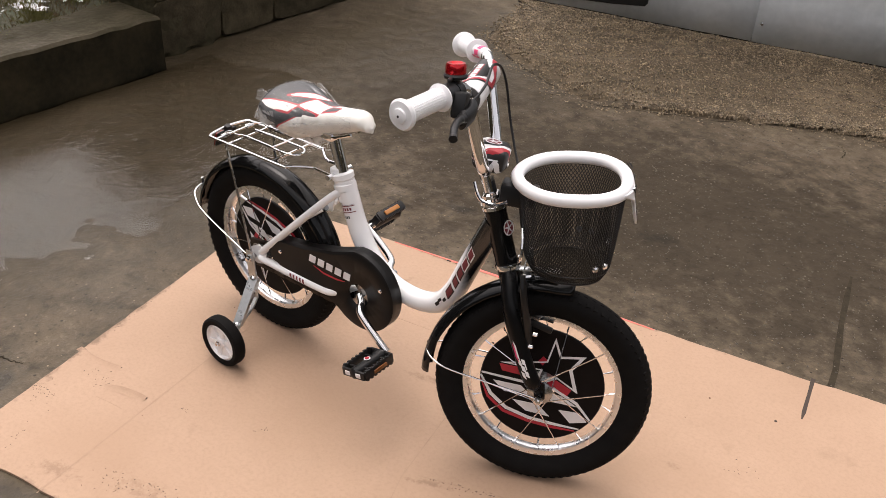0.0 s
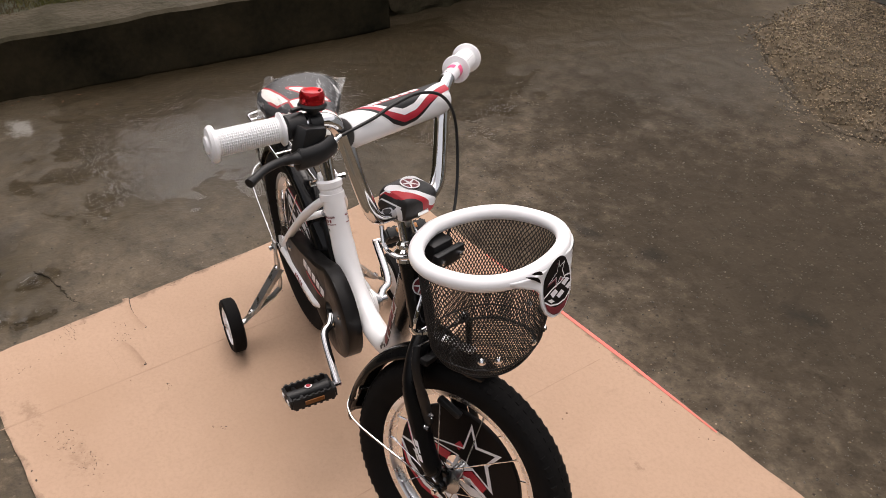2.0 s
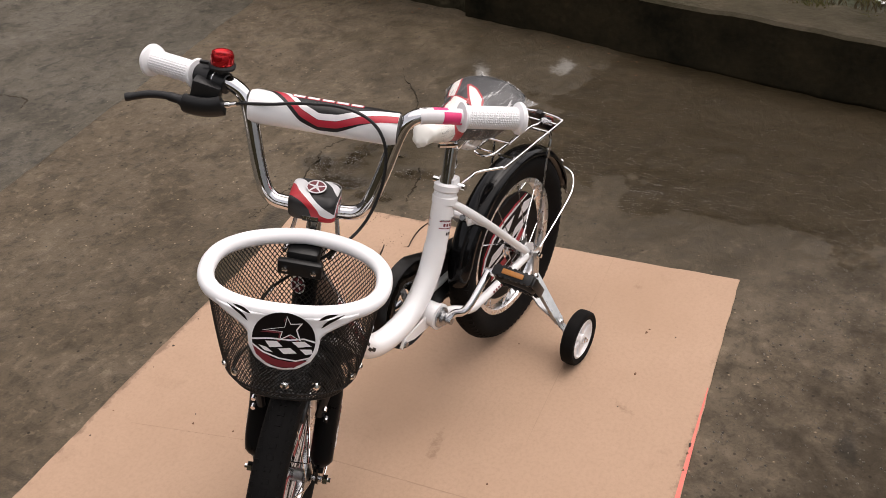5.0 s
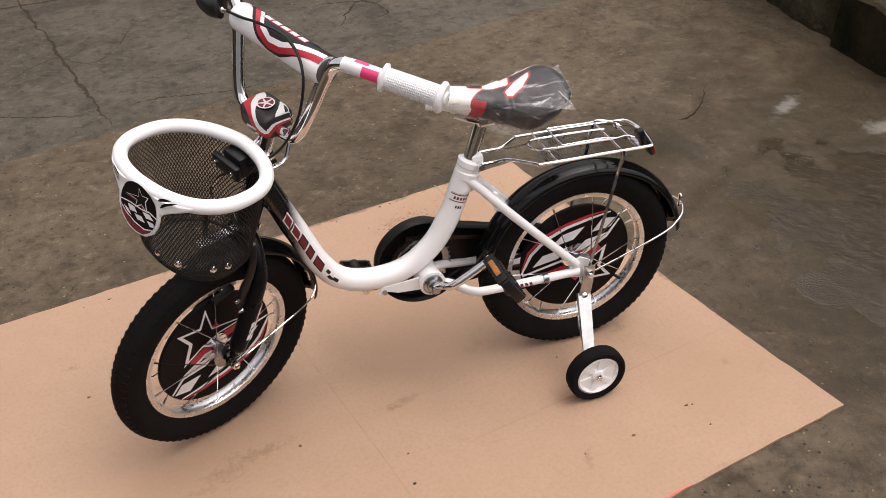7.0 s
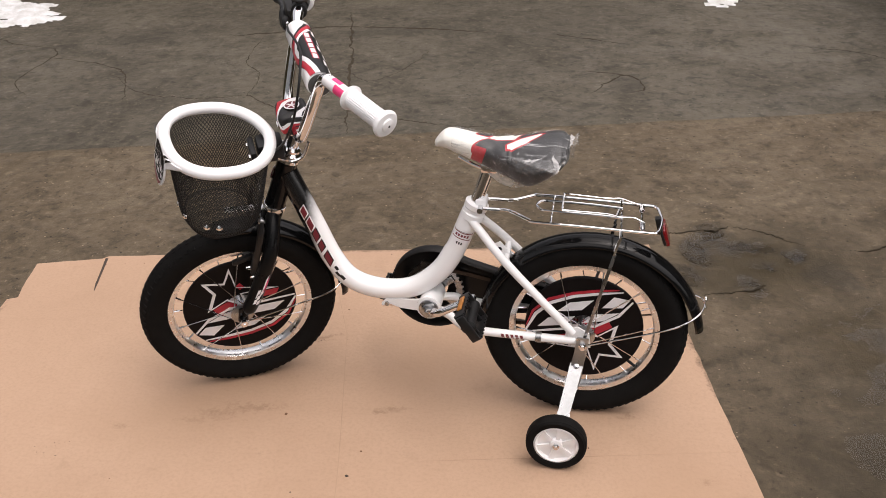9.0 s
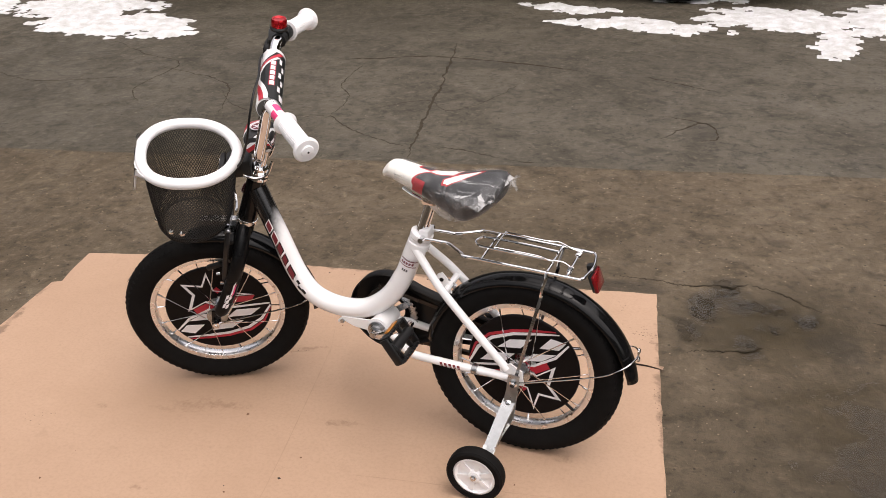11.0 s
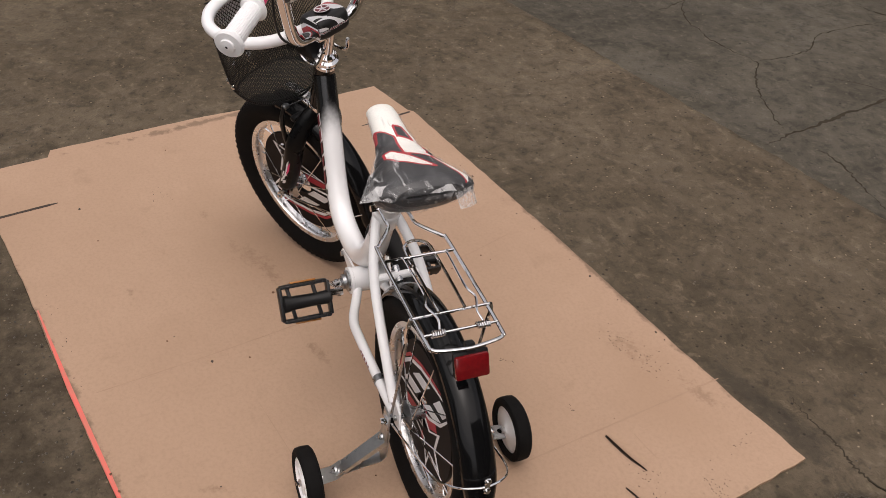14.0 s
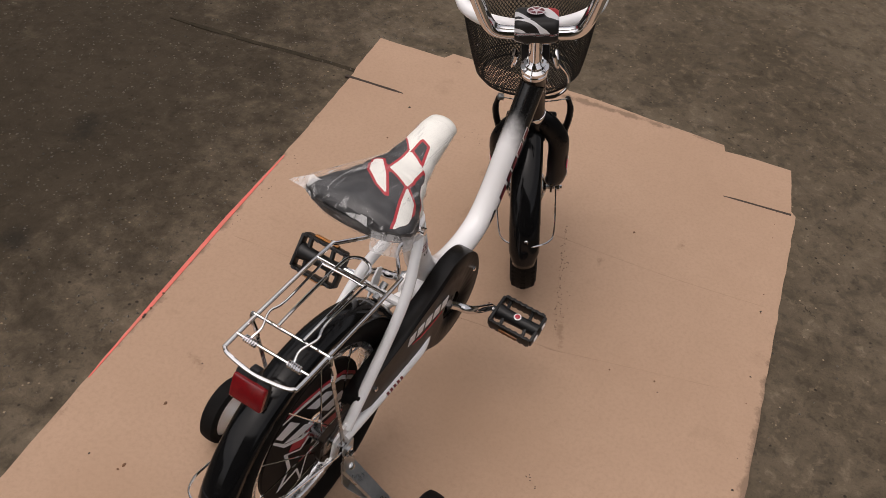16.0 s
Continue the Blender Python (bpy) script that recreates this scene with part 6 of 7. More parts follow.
for s in (1, -1):
    a, b = (to_axis(-0.0090, 0.1935, 0.3543), to_axis(-0.0515, 0.2825, 0.3594)) if s > 0 else (to_axis(-0.0005, -0.1945, 0.3540), to_axis(-0.0450, -0.2830, 0.3555))
    L = (b - a).length
    bm = lathe(bm_(), [(0.0115, 0.0), (0.0215, 0.001), (0.0225, 0.004), (0.0160, 0.007), (0.0158, 0.010), (0.0115, 0.010)], 28, along(a, b))
    lathe(bm, [(0.0115, L - 0.011), (0.0160, L - 0.011), (0.0165, L - 0.010), (0.0235, L - 0.007), (0.0245, L - 0.003), (0.0215, L + 0.001), (0.012, L + 0.002), (0.011, L + 0.005), (0.004, L + 0.0065), (0.0005, L + 0.0068)], 28, along(a, b))
    m, rows = along(a, b), []
    for k in range(57):  # the body is covered with small raised dots
        h = 0.009 + (L - 0.0195) * k / 56
        rows.append([bm.verts.new(m @ Vector((r * math.cos(q * math.tau / 56), r * math.sin(q * math.tau / 56), h))) for q, r in ((q, 0.0173 if k % 2 and q % 2 and 0 < k < 56 else 0.0156) for q in range(56))])
    for p, q in zip(rows, rows[1:]):
        for k in range(56):
            bm.faces.new((p[k], p[(k + 1) % 56], q[(k + 1) % 56], q[k]))
    part("grip_hole", lathe(bm_(), [(0.0022, 0), (0.0018, 0.0004)], 10, TURN @ along(b, b + (b - a)) @ Matrix.Translation((0, 0, 0.0069))), BLACK_PLASTIC, bike)
    part("grip", bm, GRIP, bike, "white rubber grip covered with small dots", TURN, angle=40)
# crossbar pad
XA, XB = to_axis(0.0185, 0.112, 0.326), to_axis(0.0185, -0.112, 0.326)
part("crossbar", rod(bm_(), XA, XB, 0.0085, 12), CHROME, bike, "", TURN)
part("crossbar_pad", lathe(bm_(), [(0.014, -0.107), (0.0225, -0.107), (0.0245, -0.100), (0.0245, 0.100), (0.0225, 0.107), (0.014, 0.107)], 30, along((XA + XB) / 2, XA)), WHITE, bike, "white round crossbar pad with red and black print", TURN)


def pad_band(mt, r, lo, hi, f0, f1, steps=24):
    """A band of print that winds over the crossbar pad; lo and hi give its edges in degrees along its length."""
    bm = bm_()
    a = (XB - XA).normalized()
    fwd = Vector((math.cos(LEAN), 0, math.sin(LEAN)))
    upw = AXIS
    rows = []
    for i in range(steps + 1):
        f = f0 + (f1 - f0) * i / steps
        c = XB.lerp(XA, f)
        rows.append([bm.verts.new(c + r * (math.cos(t) * fwd + math.sin(t) * upw)) for t in (radians(lo(f) + (hi(f) - lo(f)) * j / 20) for j in range(21))])
    for p, q in zip(rows, rows[1:]):
        for j in range(20):
            bm.faces.new((p[j], q[j], q[j + 1], p[j + 1]))
    part("pad_print", bm, mt, bike, "", TURN)


def wave(f):
    """How far round the pad the red stripe lies along its length: from the top down to the front and up again."""
    keys = ((0.0, 128), (0.14, 100), (0.24, 58), (0.36, 2), (0.48, -25), (0.60, -20), (0.74, 8), (0.88, 25), (1.0, 32))
    for (a, p), (b, q) in zip(keys, keys[1:]):
        if a <= f <= b:
            return p + (q - p) * (f - a) / (b - a)
    return 32


pad_band(BLACK_PLASTIC, 0.0248, lambda f: wave(f) - (16 if f < 0.6 else max(0, 16 - 70 * (f - 0.6))), lambda f: 158, 0.10, 0.985, 40)
pad_band(RED, 0.0250, lambda f: wave(f), lambda f: wave(f) + 24, 0.11, 0.985, 40)
pad_band(DECAL_WHITE, 0.0250, lambda f: wave(f) + 25, lambda f: wave(f) + 46 - 16 * max(0, 0.4 - f), 0.20, 0.985, 40)
pad_band(DECAL_WHITE, 0.0250, lambda f: 100 + 30 * (f - 0.1), lambda f: 150, 0.86, 0.96, 6)
for end, away in ((XA, XA - XB), (XB, XB - XA)):
    part("pad_end", lathe(bm_(), [(0.010, 0.0), (0.0212, 0.0), (0.0212, 0.0022), (0.010, 0.0022)], 28, along((XA + XB) / 2 + away.normalized() * 0.1065, end + away), True), FOAM, bike, "grey foam end of the crossbar pad", TURN)
for k in range(5):
    f = 0.29 + 0.095 * k
    pad_band(RED, 0.0251, lambda g: 70, lambda g: 98, f - 0.006, f + 0.080, 4)
    pad_band(DECAL_WHITE, 0.0253, lambda g: 74, lambda g: 94, f, f + 0.074, 4)
for k in range(5):
    pad_band(DECAL_WHITE, 0.0252, lambda g: 112 + (14 if k % 2 else 0), lambda g: 126 + (14 if k % 2 else 0), 0.22 + 0.13 * k, 0.31 + 0.13 * k, 4)

# stem pad, folded round the clamp, with slanting stripes that run over its folds
PAD_M = Matrix.Translation(to_axis(0.015, 0, 0.199)) @ Matrix.Rotation(-LEAN + radians(24), 4, "Y")
topm = PAD_M @ Matrix.Translation((0, 0, 0.0222)) @ Matrix.Rotation(radians(90), 4, "Z")


def stem_pad_cover():
    """A soft cover folded round the clamp; each spot keeps how far it lies along the slanting stripes."""
    bm, rows, marks = bm_(), [], []
    nu, nv = 64, 40
    for i in range(nv + 1):
        v = -1 + 2 * i / nv
        pull = 1 - 0.16 * abs(v) ** 7
        row = []
        for k in range(nu):
            a = k * math.tau / nu
            c, q = math.cos(a), math.sin(a)
            x, z = 0.0305 * math.copysign(abs(c) ** 0.55, c) * pull, 0.0222 * math.copysign(abs(q) ** 0.55, q) * pull
            y = 0.0345 * v
            fold = 0.0012 * noise.noise(Vector((x * 70, y * 60, z * 70)))
            row.append(bm.verts.new(PAD_M @ Vector((x + fold, y, z + fold))))
            marks.append((0.098 * a / math.pi if a <= math.pi else 0.098 * (a / math.pi - 2)) + (1.0 if a < 2.2 else 0.55) * y + 0.006 * math.sin(y * 90))
        rows.append(row)
    for p, q in zip(rows, rows[1:]):
        for k in range(nu):
            bm.faces.new((p[k], p[(k + 1) % nu], q[(k + 1) % nu], q[k]))
    bm.faces.new(rows[0][::-1]), bm.faces.new(rows[-1])
    pad = part("stem_pad", bm, striped_cover(), bike, "white, black and red padded stem cover", TURN, angle=60)
    pad.data.attributes.new("stripe", "FLOAT", "POINT").data.foreach_set("value", marks)
    return pad


def striped_cover():
    m = mat("striped_cover", (0.80, 0.80, 0.81), 0.45, scale=25, bump=0.08, bump_scale=300)
    n, l = m.node_tree.nodes, m.node_tree.links
    at, rng, ramp = n.new("ShaderNodeAttribute"), n.new("ShaderNodeMapRange"), n.new("ShaderNodeValToRGB")
    at.attribute_name = "stripe"
    rng.inputs["From Min"].default_value, rng.inputs["From Max"].default_value = -0.10, 0.15
    ramp.color_ramp.interpolation = "CONSTANT"
    white, black, red = (0.80, 0.80, 0.81, 1), (0.012, 0.011, 0.011, 1), (0.44, 0.018, 0.028, 1)
    edges = ((-0.10, black), (-0.056, white), (-0.042, black), (-0.002, red), (0.018, white), (0.034, black), (0.080, white), (0.092, black), (0.112, white), (0.124, black))
    for k, (v, c) in enumerate(edges):
        stop = ramp.color_ramp.elements[0] if k == 0 else ramp.color_ramp.elements.new((v + 0.10) / 0.25)
        stop.position, stop.color = (v + 0.10) / 0.25, c
    ramp.color_ramp.elements.remove(ramp.color_ramp.elements[-1])
    l.new(at.outputs["Fac"], rng.inputs["Value"]), l.new(rng.outputs[0], ramp.inputs[0]), l.new(ramp.outputs[0], n["Principled BSDF"].inputs["Base Color"])
    return m


stem_pad_cover()
badge_at = TURN @ topm @ pose(0.001, 0.001, 0.0022)
round_badge(bike, badge_at, 0.0150)
part("clamp_bolt", rod(bm_(), to_axis(0.036, 0.012, 0.178), to_axis(0.036, -0.012, 0.178), 0.006, 8), CHROME, bike, "", TURN)

# pink sticker by the left grip
sleeve = [to_axis(*p) for p in ((0.018, 0.135, 0.350), (0.0135, 0.149, 0.3523), (0.008, 0.162, 0.3535), (-0.001, 0.179, 0.3541), (-0.010, 0.196, 0.3545))]
sticker = part("bar_sticker", wrap_patch(bm_(), curve_points(sleeve, 4), 0.0117, 0, 360, 0.02, 0.98, 16, 24), DECAL_WHITE, bike, "white and pink sticker round the bar", TURN)
for a0, a1, f0, f1 in ((40, 140, 0.36, 0.66), (20, 150, 0.74, 0.97), (150, 200, 0.42, 0.75), (300, 400, 0.50, 0.90), (215, 285, 0.30, 0.62)):
    part("sticker_print", wrap_patch(bm_(), curve_points(sleeve, 4), 0.0120, a0, a1, f0, f1, 8, 10), PINK, sticker, "pink print")

# brake lever and bell on the right side
clamp_c = to_axis(0.0060, -0.181, 0.3540)
lever = part("brake_lever", lathe(bm_(), [(0.0105, -0.013), (0.0165, -0.012), (0.0165, 0.012), (0.0105, 0.013)], 18, along(clamp_c, to_axis(-0.0055, -0.214, 0.3545))), BLACK_PLASTIC, bike, "black plastic brake lever", TURN)
part("lever_body", box(bm_(), (0.022, 0.042, 0.042), Matrix.Translation(to_axis(0.021, -0.175, 0.3325)) @ Matrix.Rotation(radians(-12), 4, "X"), 0.005), BLACK_PLASTIC, lever, "")
part("lever_body", tube(bm_(), curve_points([to_axis(0.032, -0.143, 0.3215), to_axis(0.032, -0.167, 0.3145), to_axis(0.028, -0.194, 0.3135), to_axis(0.024, -0.208, 0.3155)], 5), [0.007] + [0.0155] * 13 + [0.012, 0.010], 12, flat=0.62), BLACK_PLASTIC, lever, "")
part("lever_blade", tube(bm_(), curve_points([to_axis(0.028, -0.189, 0.3140), to_axis(0.026, -0.212, 0.3180), to_axis(0.025, -0.235, 0.3200), to_axis(0.024, -0.260, 0.317), to_axis(0.025, -0.280, 0.311), to_axis(0.026, -0.291, 0.308)], 5), [0.0090] * 5 + [0.0068] * 4 + [0.0056] * 13 + [0.0064] * 4, 12, flat=1.05), BLACK_PLASTIC, lever, "curved black lever blade")
part("barrel_adjuster", lathe(bm_(), [(0.0042, 0), (0.0052, 0.004), (0.0052, 0.009), (0.0036, 0.011), (0.0036, 0.020)], 12, TURN @ along(to_axis(0.032, -0.146, 0.3215), to_axis(0.030, -0.094, 0.335))), CHROME, bike)
bell_c = to_axis(0.0130, -0.155, 0.3510)
up_b = (to_axis(0.26, 0, 0.97)).normalized()
bell = part("bell", lathe(bm_(), [(0.0105, -0.010), (0.0155, -0.009), (0.0155, 0.009), (0.0105, 0.010)], 16, along(bell_c, to_axis(0.0045, -0.189, 0.3540))), BLACK_PLASTIC, bike, "small red bell on a black clamp", TURN)
part("bell_base", lathe(bm_(), [(0.007, 0.008), (0.008, 0.019), (0.0185, 0.022), (0.0195, 0.026), (0.0175, 0.029)], 22, along(bell_c, bell_c + up_b)), BLACK_PLASTIC, bell, "")
part("bell_cap", lathe(bm_(), [(0.0160, 0.028), (0.0165, 0.030), (0.0165, 0.041), (0.0145, 0.0455), (0.0120, 0.0455), (0.0095, 0.0430), (0.006, 0.0425), (0.001, 0.0425)], 28, along(bell_c, bell_c + up_b)), BELL_RED, bell, "shiny red bell cap")
part("bell_thumb", box(bm_(), (0.006, 0.028, 0.005), Matrix.Translation(bell_c + up_b * 0.024 + Vector((-0.004, -0.020, 0))), 0.0015), BLACK_PLASTIC, bell, "")

# brake cable
wire("brake_cable", [to_axis(0.032, -0.128, 0.3265), to_axis(0.041, -0.104, 0.332), to_axis(0.047, -0.070, 0.338), to_axis(0.048, -0.03, 0.346), to_axis(0.047, 0.03, 0.350), to_axis(0.051, 0.075, 0.336), to_axis(0.050, 0.098, 0.30), to_axis(0.044, 0.098, 0.24), to_axis(0.044, 0.078, 0.18), to_axis(0.050, 0.040, 0.135), to_axis(0.052, -0.005, 0.100), to_axis(0.050, -0.040, 0.068)], 0.0024, BLACK_PLASTIC, TURN, "black brake cable")
wire("brake_noodle", [to_axis(0.050, -0.040, 0.068), to_axis(0.046, -0.058, 0.040), to_axis(0.038, -0.060, 0.018), to_axis(0.030, -0.045, 0.004), to_axis(0.026, -0.022, 0.0), to_axis(0.026, 0.0, 0.002)], 0.0030, CHROME, TURN, "bent metal brake noodle")


# front basket
def basket():
    rx, ry, cx = 0.0895, 0.1200, 0.101
    seat = TURN @ Matrix.Translation((0.0950, 0.0098, 0.1725)) @ Matrix.Rotation(radians(5.5), 4, "Z") @ Matrix.Rotation(radians(-5.0), 4, "Y") @ Matrix.Translation((-cx, 0, -0.170))
    ztop, zbot = 0.170, 0.004

    def loop(k, grow=0.0, n=96):
        """The basket's outline at height fraction k: a rounded D, flatter at its back."""
        f = 0.74 + 0.26 * k ** 0.7
        pts = []
        for i in range(n):
            a = i * math.tau / n
            c, s = math.cos(a), math.sin(a)
            e = 2 / 2.35
            x, y = math.copysign(abs(c) ** e, c), math.copysign(abs(s) ** e, s)
            sink = 0.0 if k > 0.12 else (1 - k / 0.12) ** 2 * 0.07
            pts.append(Vector((cx + 0.005 * (1 - k) + x * (rx * f * (1 - sink) + grow) - (0.012 * max(0, -x) * (1 - abs(y))), y * (ry * f * (1 - sink) + grow), zbot + (ztop - zbot) * k + 0.004 * x * k)))
        return pts

    rim = part("basket", tube(bm_(), loop(1.0), 0.0115, 14, True), WHITE_PLASTIC, bike, "black wire mesh basket with a thick white plastic rim", seat)
    # woven wall: two families of slanting wires
    bm = bm_()
    N, H = 108, 17
    rows = [loop(k / H, 0.0, N * 2) for k in range(H + 1)]

    def strip(line, w):
        prev = None
        for i, p in enumerate(line):
            d = (line[min(i + 1, len(line) - 1)] - line[max(i - 1, 0)]).normalized()
            n = Vector((p.x - cx, p.y, 0)).normalized()
            s = d.cross(n).normalized()
            now = [bm.verts.new(p + s * w), bm.verts.new(p + n * w), bm.verts.new(p - s * w)]
            if prev:
                for a, b in ((0, 1), (1, 2), (2, 0)):
                    bm.faces.new((prev[a], prev[b], now[b], now[a]))
            prev = now

    for i in range(N):
        for sgn in (1, -1):
            strip([rows[k][(2 * i + sgn * 2 * k) % (2 * N)] for k in range(H + 1)], 0.00080)
    part("mesh_wall", bm, WIRE, rim, "fine black wire mesh", None)
    # woven floor
    bm = bm_()
    edge = loop(0.0)
    zf = zbot
    hx, hy = rx * 0.74 * 0.93, ry * 0.74 * 0.93
    inside = lambda x, y: (abs(x - cx - 0.005) / hx) ** 2.35 + (abs(y) / hy) ** 2.35 < 1
    for sgn in (1, -1):
        for k in range(-46, 47):
            pts = [Vector((cx + 0.005 + t, sgn * (t * 0.75) + k * 0.0058, zf)) for t in [hx * (j / 24 - 1) for j in range(49)]]
            pts = [p for p in pts if inside(p.x, p.y)]
            if len(pts) > 2:
                rod(bm, pts[0], pts[-1], 0.0007, 3)
    part("mesh_floor", bm, WIRE, rim, "fine black wire mesh")
    for k, r in ((0.0, 0.0022), (0.10, 0.0014)):
        part("hoop", tube(bm_(), loop(k), r, 8, True), WIRE, rim)
    # badge: arms from the rim down to a round shield
    def badge_x(y, z):
        edge = cx + rx * max(0.0, 1 - (abs(y) / ry) ** 2.35) ** (1 / 2.35) + 0.0148
        return min(cx + rx + 0.0102, edge) + 0.20 * max(0.0, 0.162 - z)
    half = [(0.0, 0.097), (0.020, 0.1005), (0.036, 0.112), (0.0445, 0.128), (0.0465, 0.142), (0.047, 0.148), (0.054, 0.155), (0.067, 0.161), (0.080, 0.166), (0.092, 0.170), (0.093, 0.176)]
    bm = bm_()
    zs = [0.0975 + (0.176 - 0.0975) * i / 30 for i in range(31)]

    def half_width(z):
        for (y0, z0), (y1, z1) in zip(half, half[1:]):
            if z0 <= z <= z1:
                return y0 + (y1 - y0) * (z - z0) / max(z1 - z0, 1e-6)
        return 0.093
    g = []
    for z in zs:
        hw = max(0.004, half_width(z))
        g.append([bm.verts.new((badge_x(hw * (j / 10 - 1), z), hw * (j / 10 - 1), z)) for j in range(21)])
    for p, q in zip(g, g[1:]):
        for j in range(20):
            bm.faces.new((p[j], p[j + 1], q[j + 1], q[j]))
    badge = part("badge_plate", bm, WHITE_PLASTIC, rim, "white plastic shield with a printed star", None)
    sol = badge.modifiers.new("thickness", "SOLIDIFY")
    sol.thickness, sol.offset = 0.003, -1
    # print on the shield
    c0, s = (0.0, 0.1415), 0.0430

    def stamp(name, shape, mt, lift, ring=None):
        bm = bm_()
        pts = [(c0[0] + x * s, c0[1] + y * s) for x, y in shape]
        at = lambda p, o: Vector((badge_x(p[0], p[1]) + o * 1.5, p[0], p[1]))
        v = [bm.verts.new(at(p, lift)) for p in pts]
        if ring:
            w = [bm.verts.new(at((c0[0] + x * s, c0[1] + y * s), lift)) for x, y in ring]
            for i in range(len(v)):
                j = (i + 1) % len(v)
                bm.faces.new((v[i], v[j], w[j], w[i]))
        else:
            bmesh.ops.triangle_fill(bm, use_beauty=True, edges=[bm.edges.new((v[i], v[(i + 1) % len(v)])) for i in range(len(v))])
        part(name, bm, mt, rim, "", None)
    circ = [(math.cos(i * math.tau / 48), math.sin(i * math.tau / 48)) for i in range(48)]
    stamp("shield_print", [(0.95 * x, 0.95 * y) for x, y in circ], DISC, 0.0006)
    stamp("shield_print", [(-.95, -.2), (-.8, -.55), (-.5, -.8), (-.1, -.93), (.35, -.9), (.75, -.62), (.2, -.72), (-.3, -.65), (-.7, -.4)], DARKRED, 0.0010)
    stamp("shield_print", band([(-.98, -.05), (-.4, .02), (.2, .02), (.6, .1), (.98, .02)], .05), DECAL_WHITE, 0.0012)
    stamp("shield_print", band([(-.95, -.2), (-.6, -.45), (-.1, -.62), (.4, -.66), (.85, -.5)], .05), DECAL_WHITE, 0.0012)
    for shape in ([(-.55, -.08), (-.2, -.05), (-.02, -.22), (-.4, -.28)], [(.25, -.04), (.62, .02), (.85, -.12), (.45, -.2)], [(-.15, -.3), (.22, -.24), (.42, -.4), (.02, -.46)], [(.5, -.26), (.85, -.22), (.9, -.36), (.68, -.42)], [(-.75, -.22), (-.5, -.28), (-.3, -.44), (-.55, -.40)]):
        stamp("shield_print", shape, DECAL_WHITE, 0.0012)
    st = [(x * 0.98 - 0.02, y * 0.98 + 0.02) for x, y in STAR]
    stamp("shield_print", [(x - .06, y - .08) for x, y in st], DARKRED, 0.0010)
    stamp("shield_print", st, DISC, 0.0014)
    stamp("shield_print", st, DECAL_WHITE, 0.0017, [(.11 + (x - .11) * .84, .37 + (y - .37) * .84) for x, y in st])
    for sg in (1, -1):  # dark slots in the arms
        for a, mid_p, b, w in (((1.10, .52), (1.32, .74), (1.75, .94), .11), ((1.02, .80), (1.25, .93), (1.55, .99), .13)):
            line = [tuple(p[:2]) for p in curve_points([(sg * a[0], a[1], 0), (sg * mid_p[0], mid_p[1], 0), (sg * b[0], b[1], 0)], 6)]
            stamp("arm_slot", band(line, [max(0.015, w * math.sin(math.pi * i / (len(line) - 1))) for i in range(len(line))]), DISC, 0.0010)
    # bolts through the mesh at the front and sides
    for k, turns in ((0.20, (0.00, 0.06, 0.17, 0.22, 0.83, 0.88)),):
        ring = loop(k, 0.0, 100)
        for f in turns:
            p = ring[int(f * 100)]
            part("basket_bolt", lathe(bm_(), [(0.006, -0.001), (0.006, 0.002), (0.003, 0.0045)], 10, Matrix.Translation(p) @ Vector((p.x - cx, p.y, -0.02)).to_track_quat("Z", "Y").to_matrix().to_4x4()), CHROME, rim)
    # clamp on the back wall, seen inside the basket, with two bolts
    cl = part("basket_clamp", box(bm_(), (0.012, 0.066, 0.026), Matrix.Translation((0.030, 0, 0.128)), 0.004), BLACK_PLASTIC, bike, "black plastic basket clamp", TURN)
    part("clamp_block", box(bm_(), (0.05, 0.048, 0.040), Matrix.Translation((-0.004, 0, 0.128)), 0.006), BLACK_PLASTIC, cl, "", None)
    for y in (-0.021, 0.021):
        part("clamp_bolt", lathe(bm_(), [(0.0045, 0), (0.0045, 0.003), (0.002, 0.0045)], 10, Matrix.Translation((0.036, y, 0.128)) @ Matrix.Rotation(radians(90), 4, "Y")), CHROME, cl)
    # flat carrier strap under the basket, down to the brake bolt
    part("basket_strap", box(bm_(), (0.090, 0.018, 0.004), Matrix.Translation((0.058, -0.004, -0.007)) @ Matrix.Rotation(radians(-7), 4, "Y"), 0.0012), ALLOY, bike, "bright flat metal basket strap", TURN)
    part("basket_bracket", tube(bm_(), curve_points([(-0.075, 0.03, 0.145), (-0.06, 0.036, 0.118), (-0.035, 0.036, 0.112), (-0.012, 0.034, 0.121)], 4), 0.0035, 8), CHROME, bike, "chrome wire bracket", TURN)
    part("basket_bracket", tube(bm_(), curve_points([(-0.075, -0.03, 0.145), (-0.06, -0.036, 0.118), (-0.035, -0.036, 0.112), (-0.012, -0.034, 0.121)], 4), 0.0035, 8), CHROME, bike, "chrome wire bracket", TURN)


basket()


# saddle, partly still in its packing film
def saddle_half(x):
    """Half width of the saddle along its length."""
    keys = ((0.045, 0.036), (0.050, 0.058), (0.060, 0.073), (0.078, 0.079), (0.100, 0.074), (0.130, 0.061), (0.160, 0.046), (0.190, 0.034), (0.220, 0.028), (0.250, 0.0255), (0.274, 0.023), (0.290, 0.015), (0.296, 0.004))
    for (a, p), (b, q) in zip(keys, keys[1:]):
        if a <= x <= b:
            f = (x - a) / (b - a)
            return p + (q - p) * (f * f * (3 - 2 * f) if q * p else f)
    return keys[0][1] if x < 0.045 else 0.003


